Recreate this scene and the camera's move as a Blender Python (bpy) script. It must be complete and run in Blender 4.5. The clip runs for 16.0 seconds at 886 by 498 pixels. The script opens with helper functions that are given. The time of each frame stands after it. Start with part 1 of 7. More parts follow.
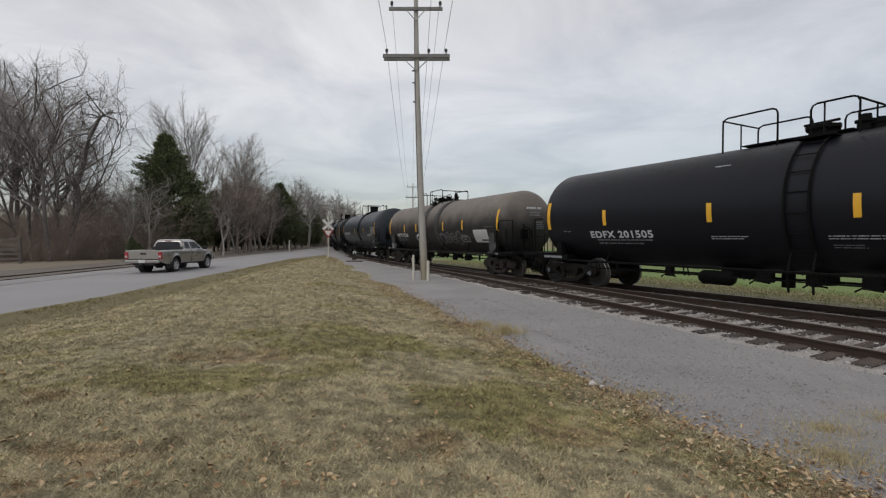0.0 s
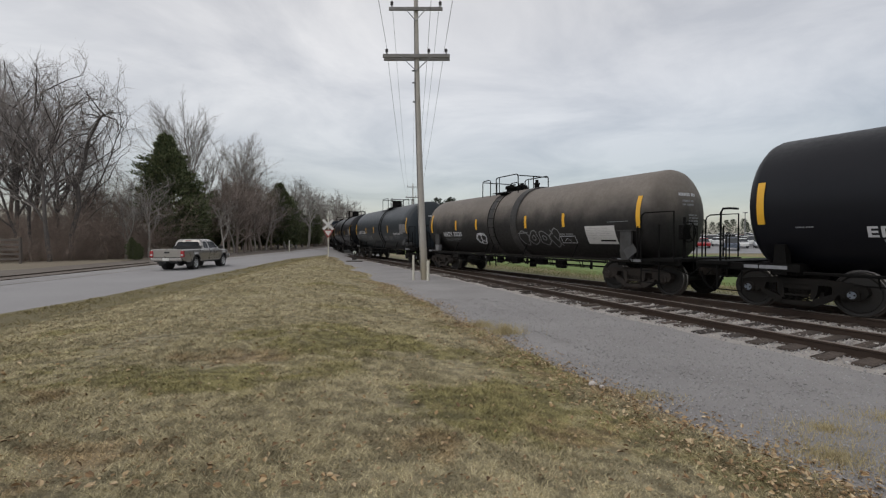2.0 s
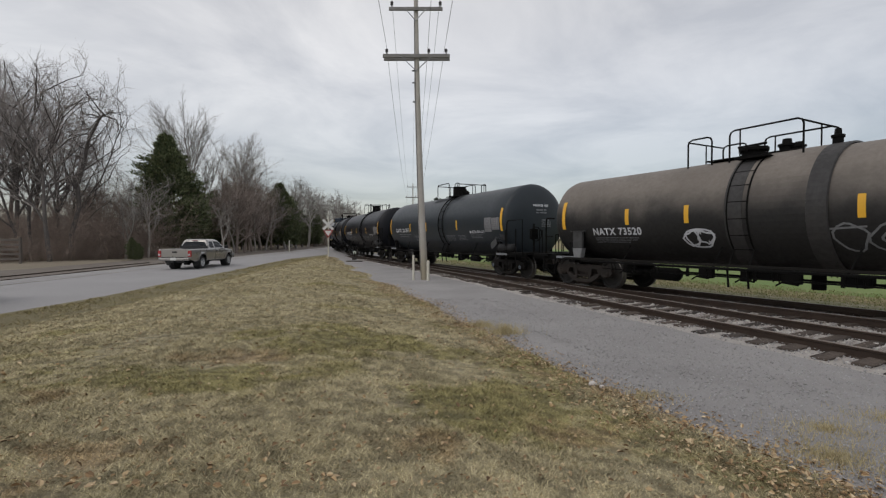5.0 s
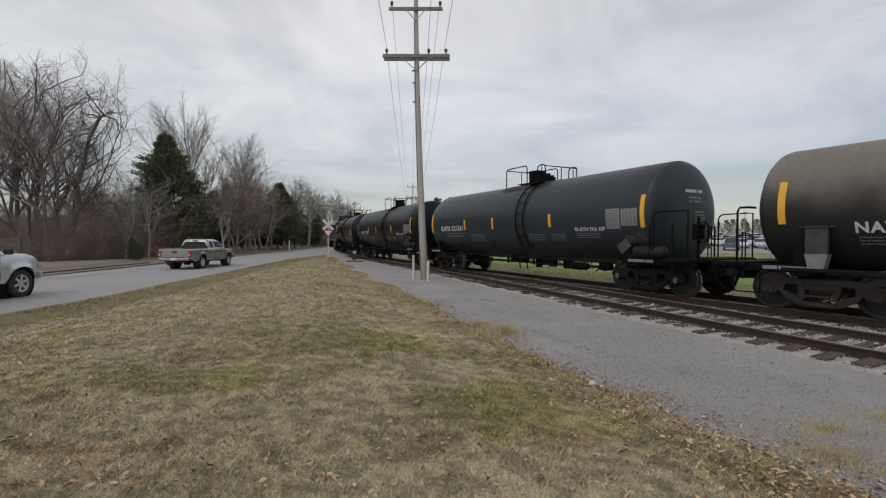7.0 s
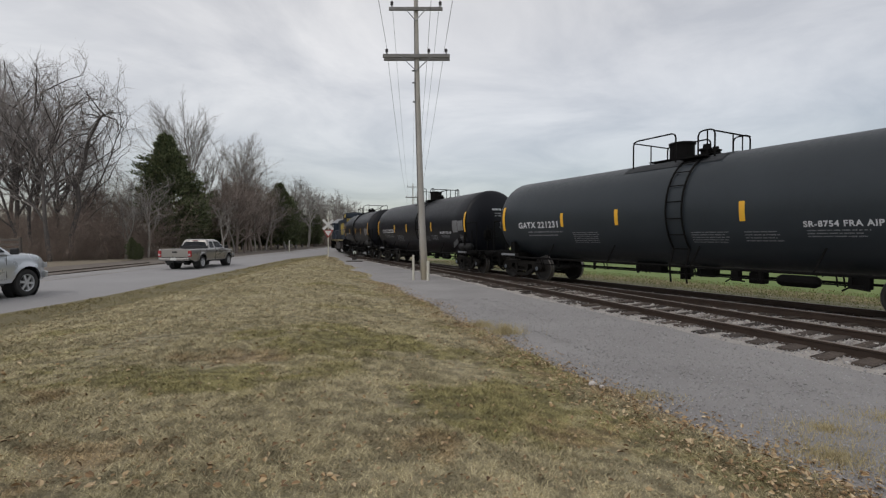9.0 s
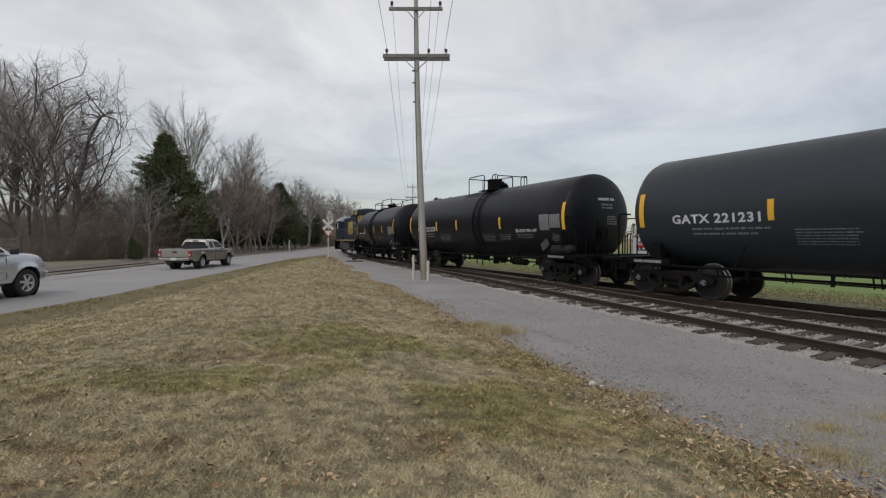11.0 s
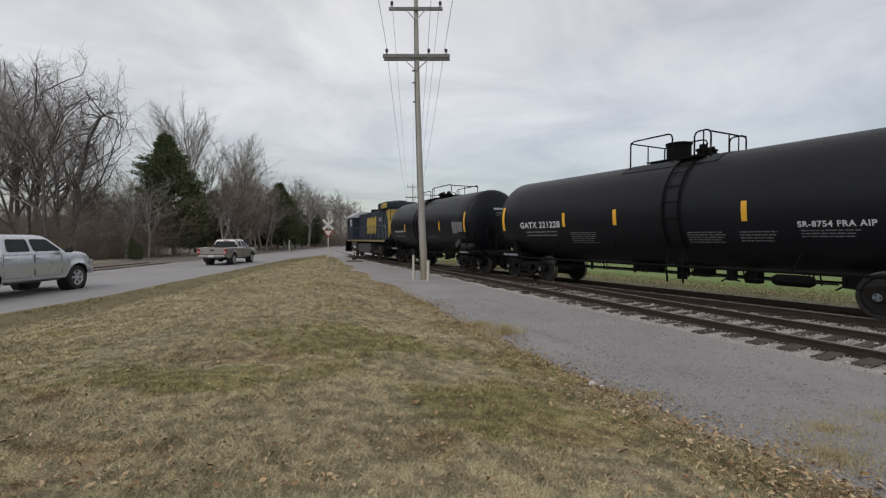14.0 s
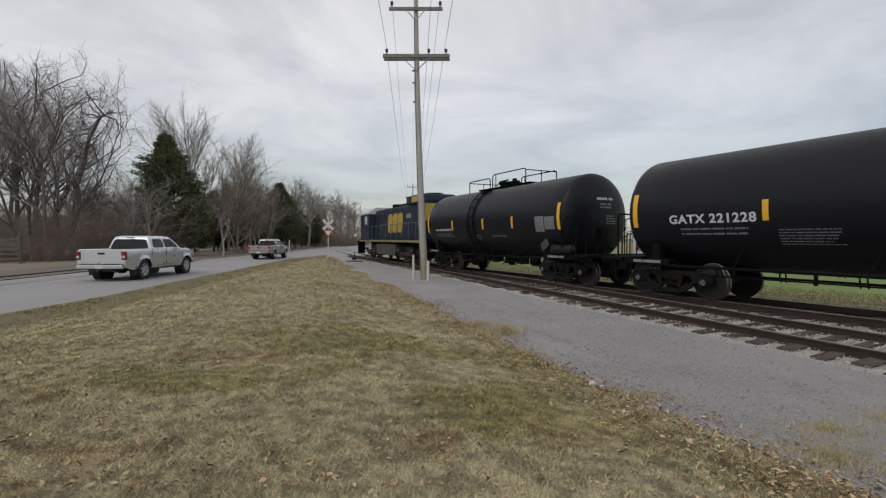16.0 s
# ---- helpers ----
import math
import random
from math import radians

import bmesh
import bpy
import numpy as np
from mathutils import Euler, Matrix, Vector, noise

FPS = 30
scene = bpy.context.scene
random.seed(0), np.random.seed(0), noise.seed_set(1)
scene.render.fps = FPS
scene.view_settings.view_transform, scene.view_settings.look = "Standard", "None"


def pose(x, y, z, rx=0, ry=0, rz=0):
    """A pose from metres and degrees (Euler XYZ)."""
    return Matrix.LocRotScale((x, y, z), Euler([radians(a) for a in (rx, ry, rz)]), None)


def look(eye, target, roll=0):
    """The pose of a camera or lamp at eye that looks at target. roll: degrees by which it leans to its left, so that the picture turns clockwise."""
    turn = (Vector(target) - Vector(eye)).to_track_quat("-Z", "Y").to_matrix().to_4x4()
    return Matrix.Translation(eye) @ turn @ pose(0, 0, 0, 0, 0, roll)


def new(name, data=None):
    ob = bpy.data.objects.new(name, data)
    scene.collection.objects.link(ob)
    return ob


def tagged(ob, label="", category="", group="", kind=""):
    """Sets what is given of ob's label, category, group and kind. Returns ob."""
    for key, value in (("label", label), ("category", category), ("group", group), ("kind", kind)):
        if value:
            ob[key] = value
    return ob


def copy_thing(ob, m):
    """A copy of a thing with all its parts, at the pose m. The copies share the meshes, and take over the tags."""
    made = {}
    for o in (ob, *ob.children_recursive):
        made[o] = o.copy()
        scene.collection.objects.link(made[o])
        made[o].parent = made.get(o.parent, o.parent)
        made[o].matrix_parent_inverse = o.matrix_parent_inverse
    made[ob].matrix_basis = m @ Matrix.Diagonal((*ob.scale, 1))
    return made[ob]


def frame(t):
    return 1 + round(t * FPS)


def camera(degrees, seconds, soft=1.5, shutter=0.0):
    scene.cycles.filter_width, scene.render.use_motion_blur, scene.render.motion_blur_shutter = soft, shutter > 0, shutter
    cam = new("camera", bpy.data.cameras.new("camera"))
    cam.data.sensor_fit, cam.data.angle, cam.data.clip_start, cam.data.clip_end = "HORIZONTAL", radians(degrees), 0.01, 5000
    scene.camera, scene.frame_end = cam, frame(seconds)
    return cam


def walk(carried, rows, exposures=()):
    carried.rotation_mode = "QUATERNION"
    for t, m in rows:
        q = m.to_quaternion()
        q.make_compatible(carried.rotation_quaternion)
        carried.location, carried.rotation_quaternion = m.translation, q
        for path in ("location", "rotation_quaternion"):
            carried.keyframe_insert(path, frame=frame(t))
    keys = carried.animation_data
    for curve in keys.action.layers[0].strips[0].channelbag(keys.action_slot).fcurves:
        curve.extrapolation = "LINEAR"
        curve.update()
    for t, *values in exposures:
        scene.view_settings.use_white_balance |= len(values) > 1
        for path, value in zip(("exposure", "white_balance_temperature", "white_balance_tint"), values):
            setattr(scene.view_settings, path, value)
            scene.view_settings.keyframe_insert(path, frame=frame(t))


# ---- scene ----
# ---------------------------------------------------------------- camera
EYE = (0.0, 0.0, 1.743)
cam = camera(86.0, 16.0, soft=1.25)
walk(cam, [(0.0, pose(*EYE, 88.75, 0, 0)), (16.0, pose(*EYE, 88.75, 0, 0))])

# ---------------------------------------------------------------- world and sun
world = bpy.data.worlds.new("overcast_sky")
scene.world = world
world.use_nodes = True
wt = world.node_tree
wt.nodes.clear()


def wn(kind, **values):
    nd = wt.nodes.new(kind)
    for key, value in values.items():
        if key in nd.inputs:
            nd.inputs[key].default_value = value
    return nd


def wmath(op, a, b):
    nd = wt.nodes.new("ShaderNodeMath")
    nd.operation = op
    for i, v in enumerate((a, b)):
        if isinstance(v, (int, float)):
            nd.inputs[i].default_value = v
        else:
            wt.links.new(v, nd.inputs[i])
    return nd.outputs[0]


SUN_ELEV, SUN_AZ = radians(48), radians(215)
sky = wt.nodes.new("ShaderNodeTexSky")
sky.sky_type, sky.sun_disc = "NISHITA", False
sky.sun_elevation, sky.sun_rotation = SUN_ELEV, SUN_AZ
sky_bg = wn("ShaderNodeBackground", Strength=0.05)
wt.links.new(sky.outputs[0], sky_bg.inputs["Color"])
tc = wt.nodes.new("ShaderNodeTexCoord")
sep = wt.nodes.new("ShaderNodeSeparateXYZ")
wt.links.new(tc.outputs["Generated"], sep.inputs[0])
up = wmath("ADD", wmath("MAXIMUM", sep.outputs[2], 0.0), 0.16)
comb = wt.nodes.new("ShaderNodeCombineXYZ")
wt.links.new(wmath("DIVIDE", sep.outputs[0], up), comb.inputs[0])
wt.links.new(wmath("DIVIDE", sep.outputs[1], up), comb.inputs[1])
cloud = wn("ShaderNodeTexNoise", Scale=1.15, Detail=9.0, Roughness=0.58, Distortion=0.6)
wt.links.new(comb.outputs[0], cloud.inputs["Vector"])
ramp = wt.nodes.new("ShaderNodeValToRGB")
ramp.color_ramp.elements[0].position, ramp.color_ramp.elements[0].color = 0.36, (0.570, 0.543, 0.512, 1)
ramp.color_ramp.elements[1].position, ramp.color_ramp.elements[1].color = 0.62, (0.808, 0.768, 0.716, 1)
wt.links.new(cloud.outputs[0], ramp.inputs[0])
cloud_bg = wn("ShaderNodeBackground", Strength=0.86)
low = wt.nodes.new("ShaderNodeMapRange")
low.interpolation_type = "SMOOTHSTEP"
for i_, v_ in enumerate((0.0, 0.34, 0.44, 1.03)):
    low.inputs[i_ + 1].default_value = v_
wt.links.new(sep.outputs[2], low.inputs[0])
dim = wt.nodes.new("ShaderNodeVectorMath")
dim.operation = "SCALE"
wt.links.new(ramp.outputs[0], dim.inputs[0])
# the cloud is thicker away from the sun
wt.links.new(wmath("MULTIPLY", low.outputs[0], wmath("SUBTRACT", 1.0, wmath("MULTIPLY", wmath("MAXIMUM", sep.outputs[0], 0.0), 0.26))), dim.inputs["Scale"])
wt.links.new(dim.outputs[0], cloud_bg.inputs["Color"])
both = wt.nodes.new("ShaderNodeAddShader")
wt.links.new(sky_bg.outputs[0], both.inputs[0])
wt.links.new(cloud_bg.outputs[0], both.inputs[1])
wout = wt.nodes.new("ShaderNodeOutputWorld")
wt.links.new(both.outputs[0], wout.inputs[0])

sun_data = bpy.data.lights.new("sun", "SUN")
sun_data.energy, sun_data.angle, sun_data.color = 0.6, radians(25), (1.0, 0.96, 0.9)
sun = new("sun", sun_data)
sun_dir = Vector((math.cos(SUN_ELEV) * math.sin(SUN_AZ), math.cos(SUN_ELEV) * math.cos(SUN_AZ), math.sin(SUN_ELEV)))
sun.matrix_world = look(sun_dir * 60, (0, 0, 0))


# ---------------------------------------------------------------- materials
def material(name, base, second=None, rough=0.6, metal=0.0, scale=3.0, fine=40.0, amount=0.6, bump=0.25, bump_scale=None, spot=None, vary=0.0, rough_var=0.12, spec=0.5):
    """Two scales of noise between two colours, with fine relief; spot: a third colour in sparse patches; vary: brightness from piece to piece."""
    m = bpy.data.materials.new(name)
    m.use_nodes = True
    nt = m.node_tree
    nd, ln = nt.nodes, nt.links
    bsdf = nd["Principled BSDF"]
    bsdf.inputs["Metallic"].default_value = metal
    tex = nd.new("ShaderNodeTexCoord")
    second = second or tuple(c * 0.7 for c in base)

    def noise_at(s, detail=5.0, rgh=0.6):
        n_ = nd.new("ShaderNodeTexNoise")
        n_.inputs["Scale"].default_value, n_.inputs["Detail"].default_value, n_.inputs["Roughness"].default_value = s, detail, rgh
        ln.new(tex.outputs["Object"], n_.inputs["Vector"])
        return n_.outputs[0]

    def mix(fac, a, b):
        mx = nd.new("ShaderNodeMix")
        mx.data_type = "RGBA"
        for sock, v in ((mx.inputs[0], fac), (mx.inputs[6], a), (mx.inputs[7], b)):
            if hasattr(v, "is_linked"):
                ln.new(v, sock)
            elif isinstance(v, tuple):
                sock.default_value = (*v, 1)
            else:
                sock.default_value = v
        return mx.outputs[2]

    def curve(src, lo, hi, out_lo=0.0, out_hi=1.0):
        mr = nd.new("ShaderNodeMapRange")
        for i, v in enumerate((lo, hi, out_lo, out_hi)):
            mr.inputs[i + 1].default_value = v
        ln.new(src, mr.inputs[0])
        return mr.outputs[0]

    big, small = noise_at(scale), noise_at(fine, 6.0, 0.7)
    col = mix(curve(big, 0.35, 0.65, 0, amount), base, second)
    col = mix(curve(small, 0.3, 0.72, 0, amount * 0.8), col, second)
    if spot:
        col = mix(curve(noise_at(scale * 2.3, 8.0, 0.7), 0.56, 0.68), col, spot)
    if vary:
        info = nd.new("ShaderNodeObjectInfo")
        hsv = nd.new("ShaderNodeHueSaturation")
        ln.new(curve(info.outputs["Random"], 0, 1, 1 - vary, 1 + vary), hsv.inputs["Value"])
        ln.new(col, hsv.inputs["Color"])
        col = hsv.outputs[0]
    bsdf.inputs["Specular IOR Level"].default_value = spec
    ln.new(col, bsdf.inputs["Base Color"])
    ln.new(curve(small, 0.3, 0.7, max(0.03, rough - rough_var), min(1, rough + rough_var)), bsdf.inputs["Roughness"])
    if bump:
        bp = nd.new("ShaderNodeBump")
        bp.inputs["Strength"].default_value = bump
        bp.inputs["Distance"].default_value = 0.02
        ln.new(noise_at(bump_scale or fine, 6.0, 0.65), bp.inputs["Height"])
        ln.new(bp.outputs[0], bsdf.inputs["Normal"])
    return m


def plain(name, base, rough=0.5, metal=0.0, emit=0.0):
    m = material(name, base, tuple(c * 0.8 for c in base), rough, metal, 2.0, 25.0, 0.5, 0.05)
    if emit:
        b = m.node_tree.nodes["Principled BSDF"]
        b.inputs["Emission Color"].default_value = (*base, 1)
        b.inputs["Emission Strength"].default_value = emit
    return m


M = {}
M["black_tank"] = material("black_tank_paint", (0.0056, 0.0063, 0.0096), (0.0086, 0.0094, 0.0130), 0.42, 0, 0.7, 9.0, 0.7, 0.03, 14, rough_var=0.08, spec=0.23)
M["slate_tank"] = material("slate_tank_paint", (0.020, 0.0255, 0.031), (0.028, 0.035, 0.042), 0.42, 0, 0.6, 8.0, 0.8, 0.03, 14, rough_var=0.08, spec=0.3)
M["frame_black"] = material("sooty_underframe", (0.004, 0.004, 0.0043), (0.007, 0.0065, 0.006), 0.8, 0, 2.5, 18, 0.7, 0.2, spec=0.12)
M["truck_black"] = material("black_cast_steel", (0.006, 0.0058, 0.0056), (0.014, 0.0115, 0.0095), 0.7, 0, 3, 22, 0.7, 0.25, spec=0.2)
M["reservoir_grey"] = material("dull_reservoir_paint", (0.017, 0.017, 0.018), (0.010, 0.010, 0.0105), 0.6, 0, 2, 20, 0.7, 0.05, spec=0.25)
M["truck_iron"] = material("rusty_cast_iron", (0.015, 0.013, 0.012), (0.034, 0.025, 0.02), 0.75, 0.1, 3, 22, 0.8, 0.3)
M["tread"] = material("worn_wheel_steel", (0.2, 0.19, 0.18), (0.13, 0.12, 0.11), 0.35, 0.85, 4, 30, 0.5, 0.05)
M["wheel"] = material("sooty_wheel", (0.008, 0.0075, 0.0075), (0.018, 0.015, 0.013), 0.65, 0.0, 5, 30, 0.7, 0.1)
M["yellow"] = material("yellow_reflective_tape", (0.78, 0.43, 0.03), (0.66, 0.35, 0.03), 0.4, 0, 4, 40, 0.5, 0.02)
M["white"] = material("white_stencil_paint", (0.62, 0.63, 0.66), (0.42, 0.43, 0.46), 0.5, 0, 6, 60, 0.5, 0.02)
M["dim_white"] = material("faded_stencil_paint", (0.27, 0.28, 0.3), (0.16, 0.165, 0.18), 0.55, 0, 9, 70, 0.7, 0.02)
M["panel_grey"] = material("pale_stencil_panel", (0.24, 0.24, 0.252), (0.16, 0.16, 0.17), 0.5, 0, 6, 60, 0.5, 0.02)
M["panel_ink"] = material("faded_panel_ink", (0.085, 0.085, 0.09), (0.14, 0.14, 0.147), 0.55, 0, 12, 70, 1.0, 0.02)
M["graffiti"] = material("silver_spray_paint", (0.22, 0.225, 0.23), (0.13, 0.13, 0.135), 0.5, 0, 9, 60, 0.7, 0.02)
M["hub_blue"] = material("blue_bearing_cap", (0.13, 0.17, 0.23), (0.2, 0.21, 0.22), 0.4, 0.2, 12, 60, 0.6, 0.02)
M["rail"] = material("rusty_rail", (0.045, 0.033, 0.027), (0.075, 0.052, 0.04), 0.6, 0.45, 2, 30, 0.7, 0.15)
M["rail_head"] = material("rail_head_steel", (0.30, 0.26, 0.23), (0.15, 0.115, 0.095), 0.45, 0.3, 1.5, 25, 0.6, 0.05)
M["tie"] = material("weathered_tie", (0.115, 0.088, 0.07), (0.035, 0.028, 0.024), 0.9, 0, 2.5, 35, 0.9, 0.8, 30, vary=0.5)
M["ballast"] = material("limestone_ballast", (0.47, 0.44, 0.41), (0.32, 0.295, 0.27), 0.95, 0, 2.0, 30, 0.8, 0.7, 25)
M["gravel"] = material("grey_gravel", (0.34, 0.328, 0.322), (0.24, 0.23, 0.226), 0.95, 0, 0.5, 45, 0.75, 0.8, 60)
M["asphalt"] = material("worn_asphalt", (0.315, 0.307, 0.308), (0.25, 0.243, 0.243), 0.9, 0, 0.3, 30, 0.6, 0.4, 70)
M["verge"] = material("dirt_shoulder", (0.19, 0.165, 0.142), (0.115, 0.095, 0.078), 0.95, 0, 0.8, 18, 0.8, 0.7, 30)
M["pole_wood"] = material("weathered_pole_wood", (0.46, 0.435, 0.40), (0.31, 0.295, 0.27), 0.85, 0, 1.2, 24, 0.7, 0.4, 20, rough_var=0.05)
nt = M["pole_wood"].node_tree
sp_ = nt.nodes.new("ShaderNodeSeparateXYZ")
nt.links.new(nt.nodes.new("ShaderNodeTexCoord").outputs["Object"], sp_.inputs[0])
mr_ = nt.nodes.new("ShaderNodeMapRange")
for i_, v_ in enumerate((0.5, 2.0, 0.75, 0.0)):
    mr_.inputs[i_ + 1].default_value = v_
nt.links.new(sp_.outputs[2], mr_.inputs[0])
mx_ = nt.nodes.new("ShaderNodeMix")
mx_.data_type = "RGBA"
mx_.inputs[7].default_value = (0.25, 0.215, 0.14, 1)
nt.links.new(mr_.outputs[0], mx_.inputs[0])
nt.links.new(nt.nodes["Principled BSDF"].inputs["Base Color"].links[0].from_socket, mx_.inputs[6])
nt.links.new(mx_.outputs[2], nt.nodes["Principled BSDF"].inputs["Base Color"])
M["galv"] = material("galvanised_steel", (0.3, 0.31, 0.32), (0.22, 0.22, 0.23), 0.5, 0.6, 3, 40, 0.5, 0.05)
M["wire"] = plain("dark_wire", (0.09, 0.09, 0.1), 0.6)
M["bark"] = material("grey_brown_bark", (0.23, 0.205, 0.19), (0.14, 0.125, 0.115), 0.95, 0, 3, 25, 0.8, 0.5, vary=0.25)
M["bark_dark"] = material("dark_wet_bark", (0.125, 0.112, 0.106), (0.08, 0.072, 0.068), 0.95, 0, 3, 25, 0.8, 0.5, vary=0.2)
M["bark_pale"] = material("pale_bark", (0.36, 0.335, 0.31), (0.24, 0.22, 0.2), 0.95, 0, 3, 25, 0.8, 0.5, vary=0.2)
M["bark_grey"] = material("grey_bark", (0.33, 0.31, 0.29), (0.22, 0.205, 0.19), 0.95, 0, 3, 25, 0.8, 0.4, vary=0.2)
M["bark_warm"] = material("warm_brown_bark", (0.27, 0.222, 0.194), (0.18, 0.147, 0.127), 0.95, 0, 3, 25, 0.8, 0.4, vary=0.2)
M["twig_grey"] = material("grey_brown_twigs", (0.31, 0.28, 0.266), (0.21, 0.19, 0.18), 0.95, 0, 3, 25, 0.8, 0, vary=0.2)
M["twig"] = material("brown_brush_twigs", (0.345, 0.268, 0.222), (0.235, 0.185, 0.155), 0.95, 0, 1, 12, 0.8, 0, vary=0.25)


def island_colours(name, cols, rough=0.85):
    m = bpy.data.materials.new(name)
    m.use_nodes = True
    nt = m.node_tree
    geo = nt.nodes.new("ShaderNodeNewGeometry")
    rp = nt.nodes.new("ShaderNodeValToRGB")
    els = rp.color_ramp.elements
    els[0].color, els[1].color = (*cols[0], 1), (*cols[-1], 1)
    for i, c in enumerate(cols[1:-1]):
        els.new((i + 1) / (len(cols) - 1)).color = (*c, 1)
    nt.links.new(geo.outputs["Random Per Island"], rp.inputs[0])
    nt.nodes["Principled BSDF"].inputs["Roughness"].default_value = rough
    nt.links.new(rp.outputs[0], nt.nodes["Principled BSDF"].inputs["Base Color"])
    return m


M["cedar"] = island_colours("cedar_foliage", [(0.034, 0.050, 0.024), (0.07, 0.094, 0.044), (0.115, 0.14, 0.064), (0.18, 0.20, 0.095), (0.085, 0.08, 0.045)])
M["pine"] = island_colours("pine_foliage", [(0.02, 0.03, 0.02), (0.035, 0.048, 0.03), (0.06, 0.07, 0.045)])


# ---------------------------------------------------------------- mesh tools
def mesh_ob(name, bm, mat, smooth=False):
    me = bpy.data.meshes.new(name)
    bm.normal_update()
    bm.to_mesh(me)
    bm.free()
    if smooth:
        me.polygons.foreach_set("use_smooth", [True] * len(me.polygons))
    for m in (mat if isinstance(mat, (list, tuple)) else [mat]):
        me.materials.append(m)
    return new(name, me)


def part(name, bm, mat, parent, label="", smooth=False):
    ob = mesh_ob(name, bm, mat, smooth)
    ob.parent = parent
    return tagged(ob, label)


def share(name, ob, parent, m):
    """Another object on ob's mesh, under parent, at the pose m."""
    o = new(name, ob.data)
    o.parent = parent
    o.matrix_basis = m
    return o


def data_ob(name, verts, faces, mat, smooth=False):
    me = bpy.data.meshes.new(name)
    me.from_pydata(verts, [], faces)
    if smooth:
        me.polygons.foreach_set("use_smooth", [True] * len(me.polygons))
    me.materials.append(mat)
    return new(name, me)


def thing(name, label, category, group="", m=None, kind=""):
    ob = new(name)
    if m:
        ob.matrix_basis = m
    return tagged(ob, label, category, group, kind)


def box(bm, c, s, bevel=0.0, m=None, mi=0):
    r = bmesh.ops.create_cube(bm, size=1.0, matrix=Matrix.Translation(c) @ Matrix.Diagonal((*s, 1)))
    vs = r["verts"]
    if bevel:
        es = list({e for v in vs for e in v.link_edges})
        out = bmesh.ops.bevel(bm, geom=es, offset=bevel, segments=2, affect="EDGES", profile=0.6)
        vs = list({v for f in out["faces"] for v in f.verts} | {v for v in vs if v.is_valid})
    if mi:
        for f in {f for v in vs for f in v.link_faces}:
            f.material_index = mi
    if m:
        bmesh.ops.transform(bm, matrix=m, verts=vs)
    return vs


def tube(bm, pts, r, seg=8, caps=True, mi=0):
    """A round bar through the points; r: one radius, or one for each point."""
    pts = [Vector(p) for p in pts]
    rs = r if isinstance(r, (list, tuple)) else [r] * len(pts)
    rings = []
    side = None
    for i, p in enumerate(pts):
        d = (pts[min(i + 1, len(pts) - 1)] - pts[max(i - 1, 0)]).normalized()
        if side is None:
            side = d.orthogonal().normalized()
        side = (side - d * side.dot(d)).normalized()
        other = d.cross(side)
        rings.append([bm.verts.new(p + (side * math.cos(a) + other * math.sin(a)) * rs[i]) for a in (2 * math.pi * k / seg for k in range(seg))])
    fs = []
    for a, b in zip(rings, rings[1:]):
        for k in range(seg):
            fs.append(bm.faces.new((a[k], a[(k + 1) % seg], b[(k + 1) % seg], b[k])))
    if caps:
        fs.append(bm.faces.new(rings[0][::-1]))
        fs.append(bm.faces.new(rings[-1]))
    for f in fs:
        f.material_index = mi
    return rings


def lathe(bm, prof, seg=32, axis="x", c=(0, 0, 0), mi=0, caps=True):
    """Turns the profile (place along the axis, radius) about the axis through c."""
    c = Vector(c)
    rings = []
    for a, r in prof:
        ring = []
        for k in range(seg):
            t = 2 * math.pi * k / seg
            y, z = math.cos(t) * r, math.sin(t) * r
            ring.append(bm.verts.new(c + Vector({"x": (a, y, z), "y": (z, a, y), "z": (y, z, a)}[axis])))
        rings.append(ring)
    fs = []
    for a, b in zip(rings, rings[1:]):
        for k in range(seg):
            fs.append(bm.faces.new((a[k], a[(k + 1) % seg], b[(k + 1) % seg], b[k])))
    if caps and prof[0][1] > 1e-4:
        fs.append(bm.faces.new(rings[0][::-1]))
    if caps and prof[-1][1] > 1e-4:
        fs.append(bm.faces.new(rings[-1]))
    for f in fs:
        f.material_index = mi
    return fs


def slab(bm, outline, y0, y1, holes=(), bevel=0.0, mi=0):
    """An outline in the x-z plane, with thickness along y from y0 to y1."""
    a = [bm.verts.new((x, y0, z)) for x, z in outline]
    b = [bm.verts.new((x, y1, z)) for x, z in outline]
    k = len(a)
    fs = [bm.faces.new(a), bm.faces.new(b[::-1])]
    for i in range(k):
        fs.append(bm.faces.new((a[(i + 1) % k], a[i], b[i], b[(i + 1) % k])))
    for f in fs:
        f.material_index = mi
    bmesh.ops.recalc_face_normals(bm, faces=fs)
    if bevel:
        es = list({e for f in fs[:2] for e in f.edges})
        bmesh.ops.bevel(bm, geom=es, offset=bevel, segments=2, affect="EDGES", profile=0.6)
    return fs


def lettering(text, size):
    """The built-in letters as flat triangles: verts (x, y) and faces, centred."""
    cu = bpy.data.curves.new("letters", "FONT")
    cu.body, cu.size, cu.align_x, cu.align_y = text, size, "CENTER", "CENTER"
    cu.offset = size * 0.03
    cu.space_character = 1.12
    ob = new("letters", cu)
    me = bpy.data.meshes.new_from_object(ob.evaluated_get(bpy.context.evaluated_depsgraph_get()))
    bm = bmesh.new()
    bm.from_mesh(me)
    bpy.data.objects.remove(ob)
    bpy.data.meshes.remove(me)
    return bm


# ---------------------------------------------------------------- plan of the place
import functools

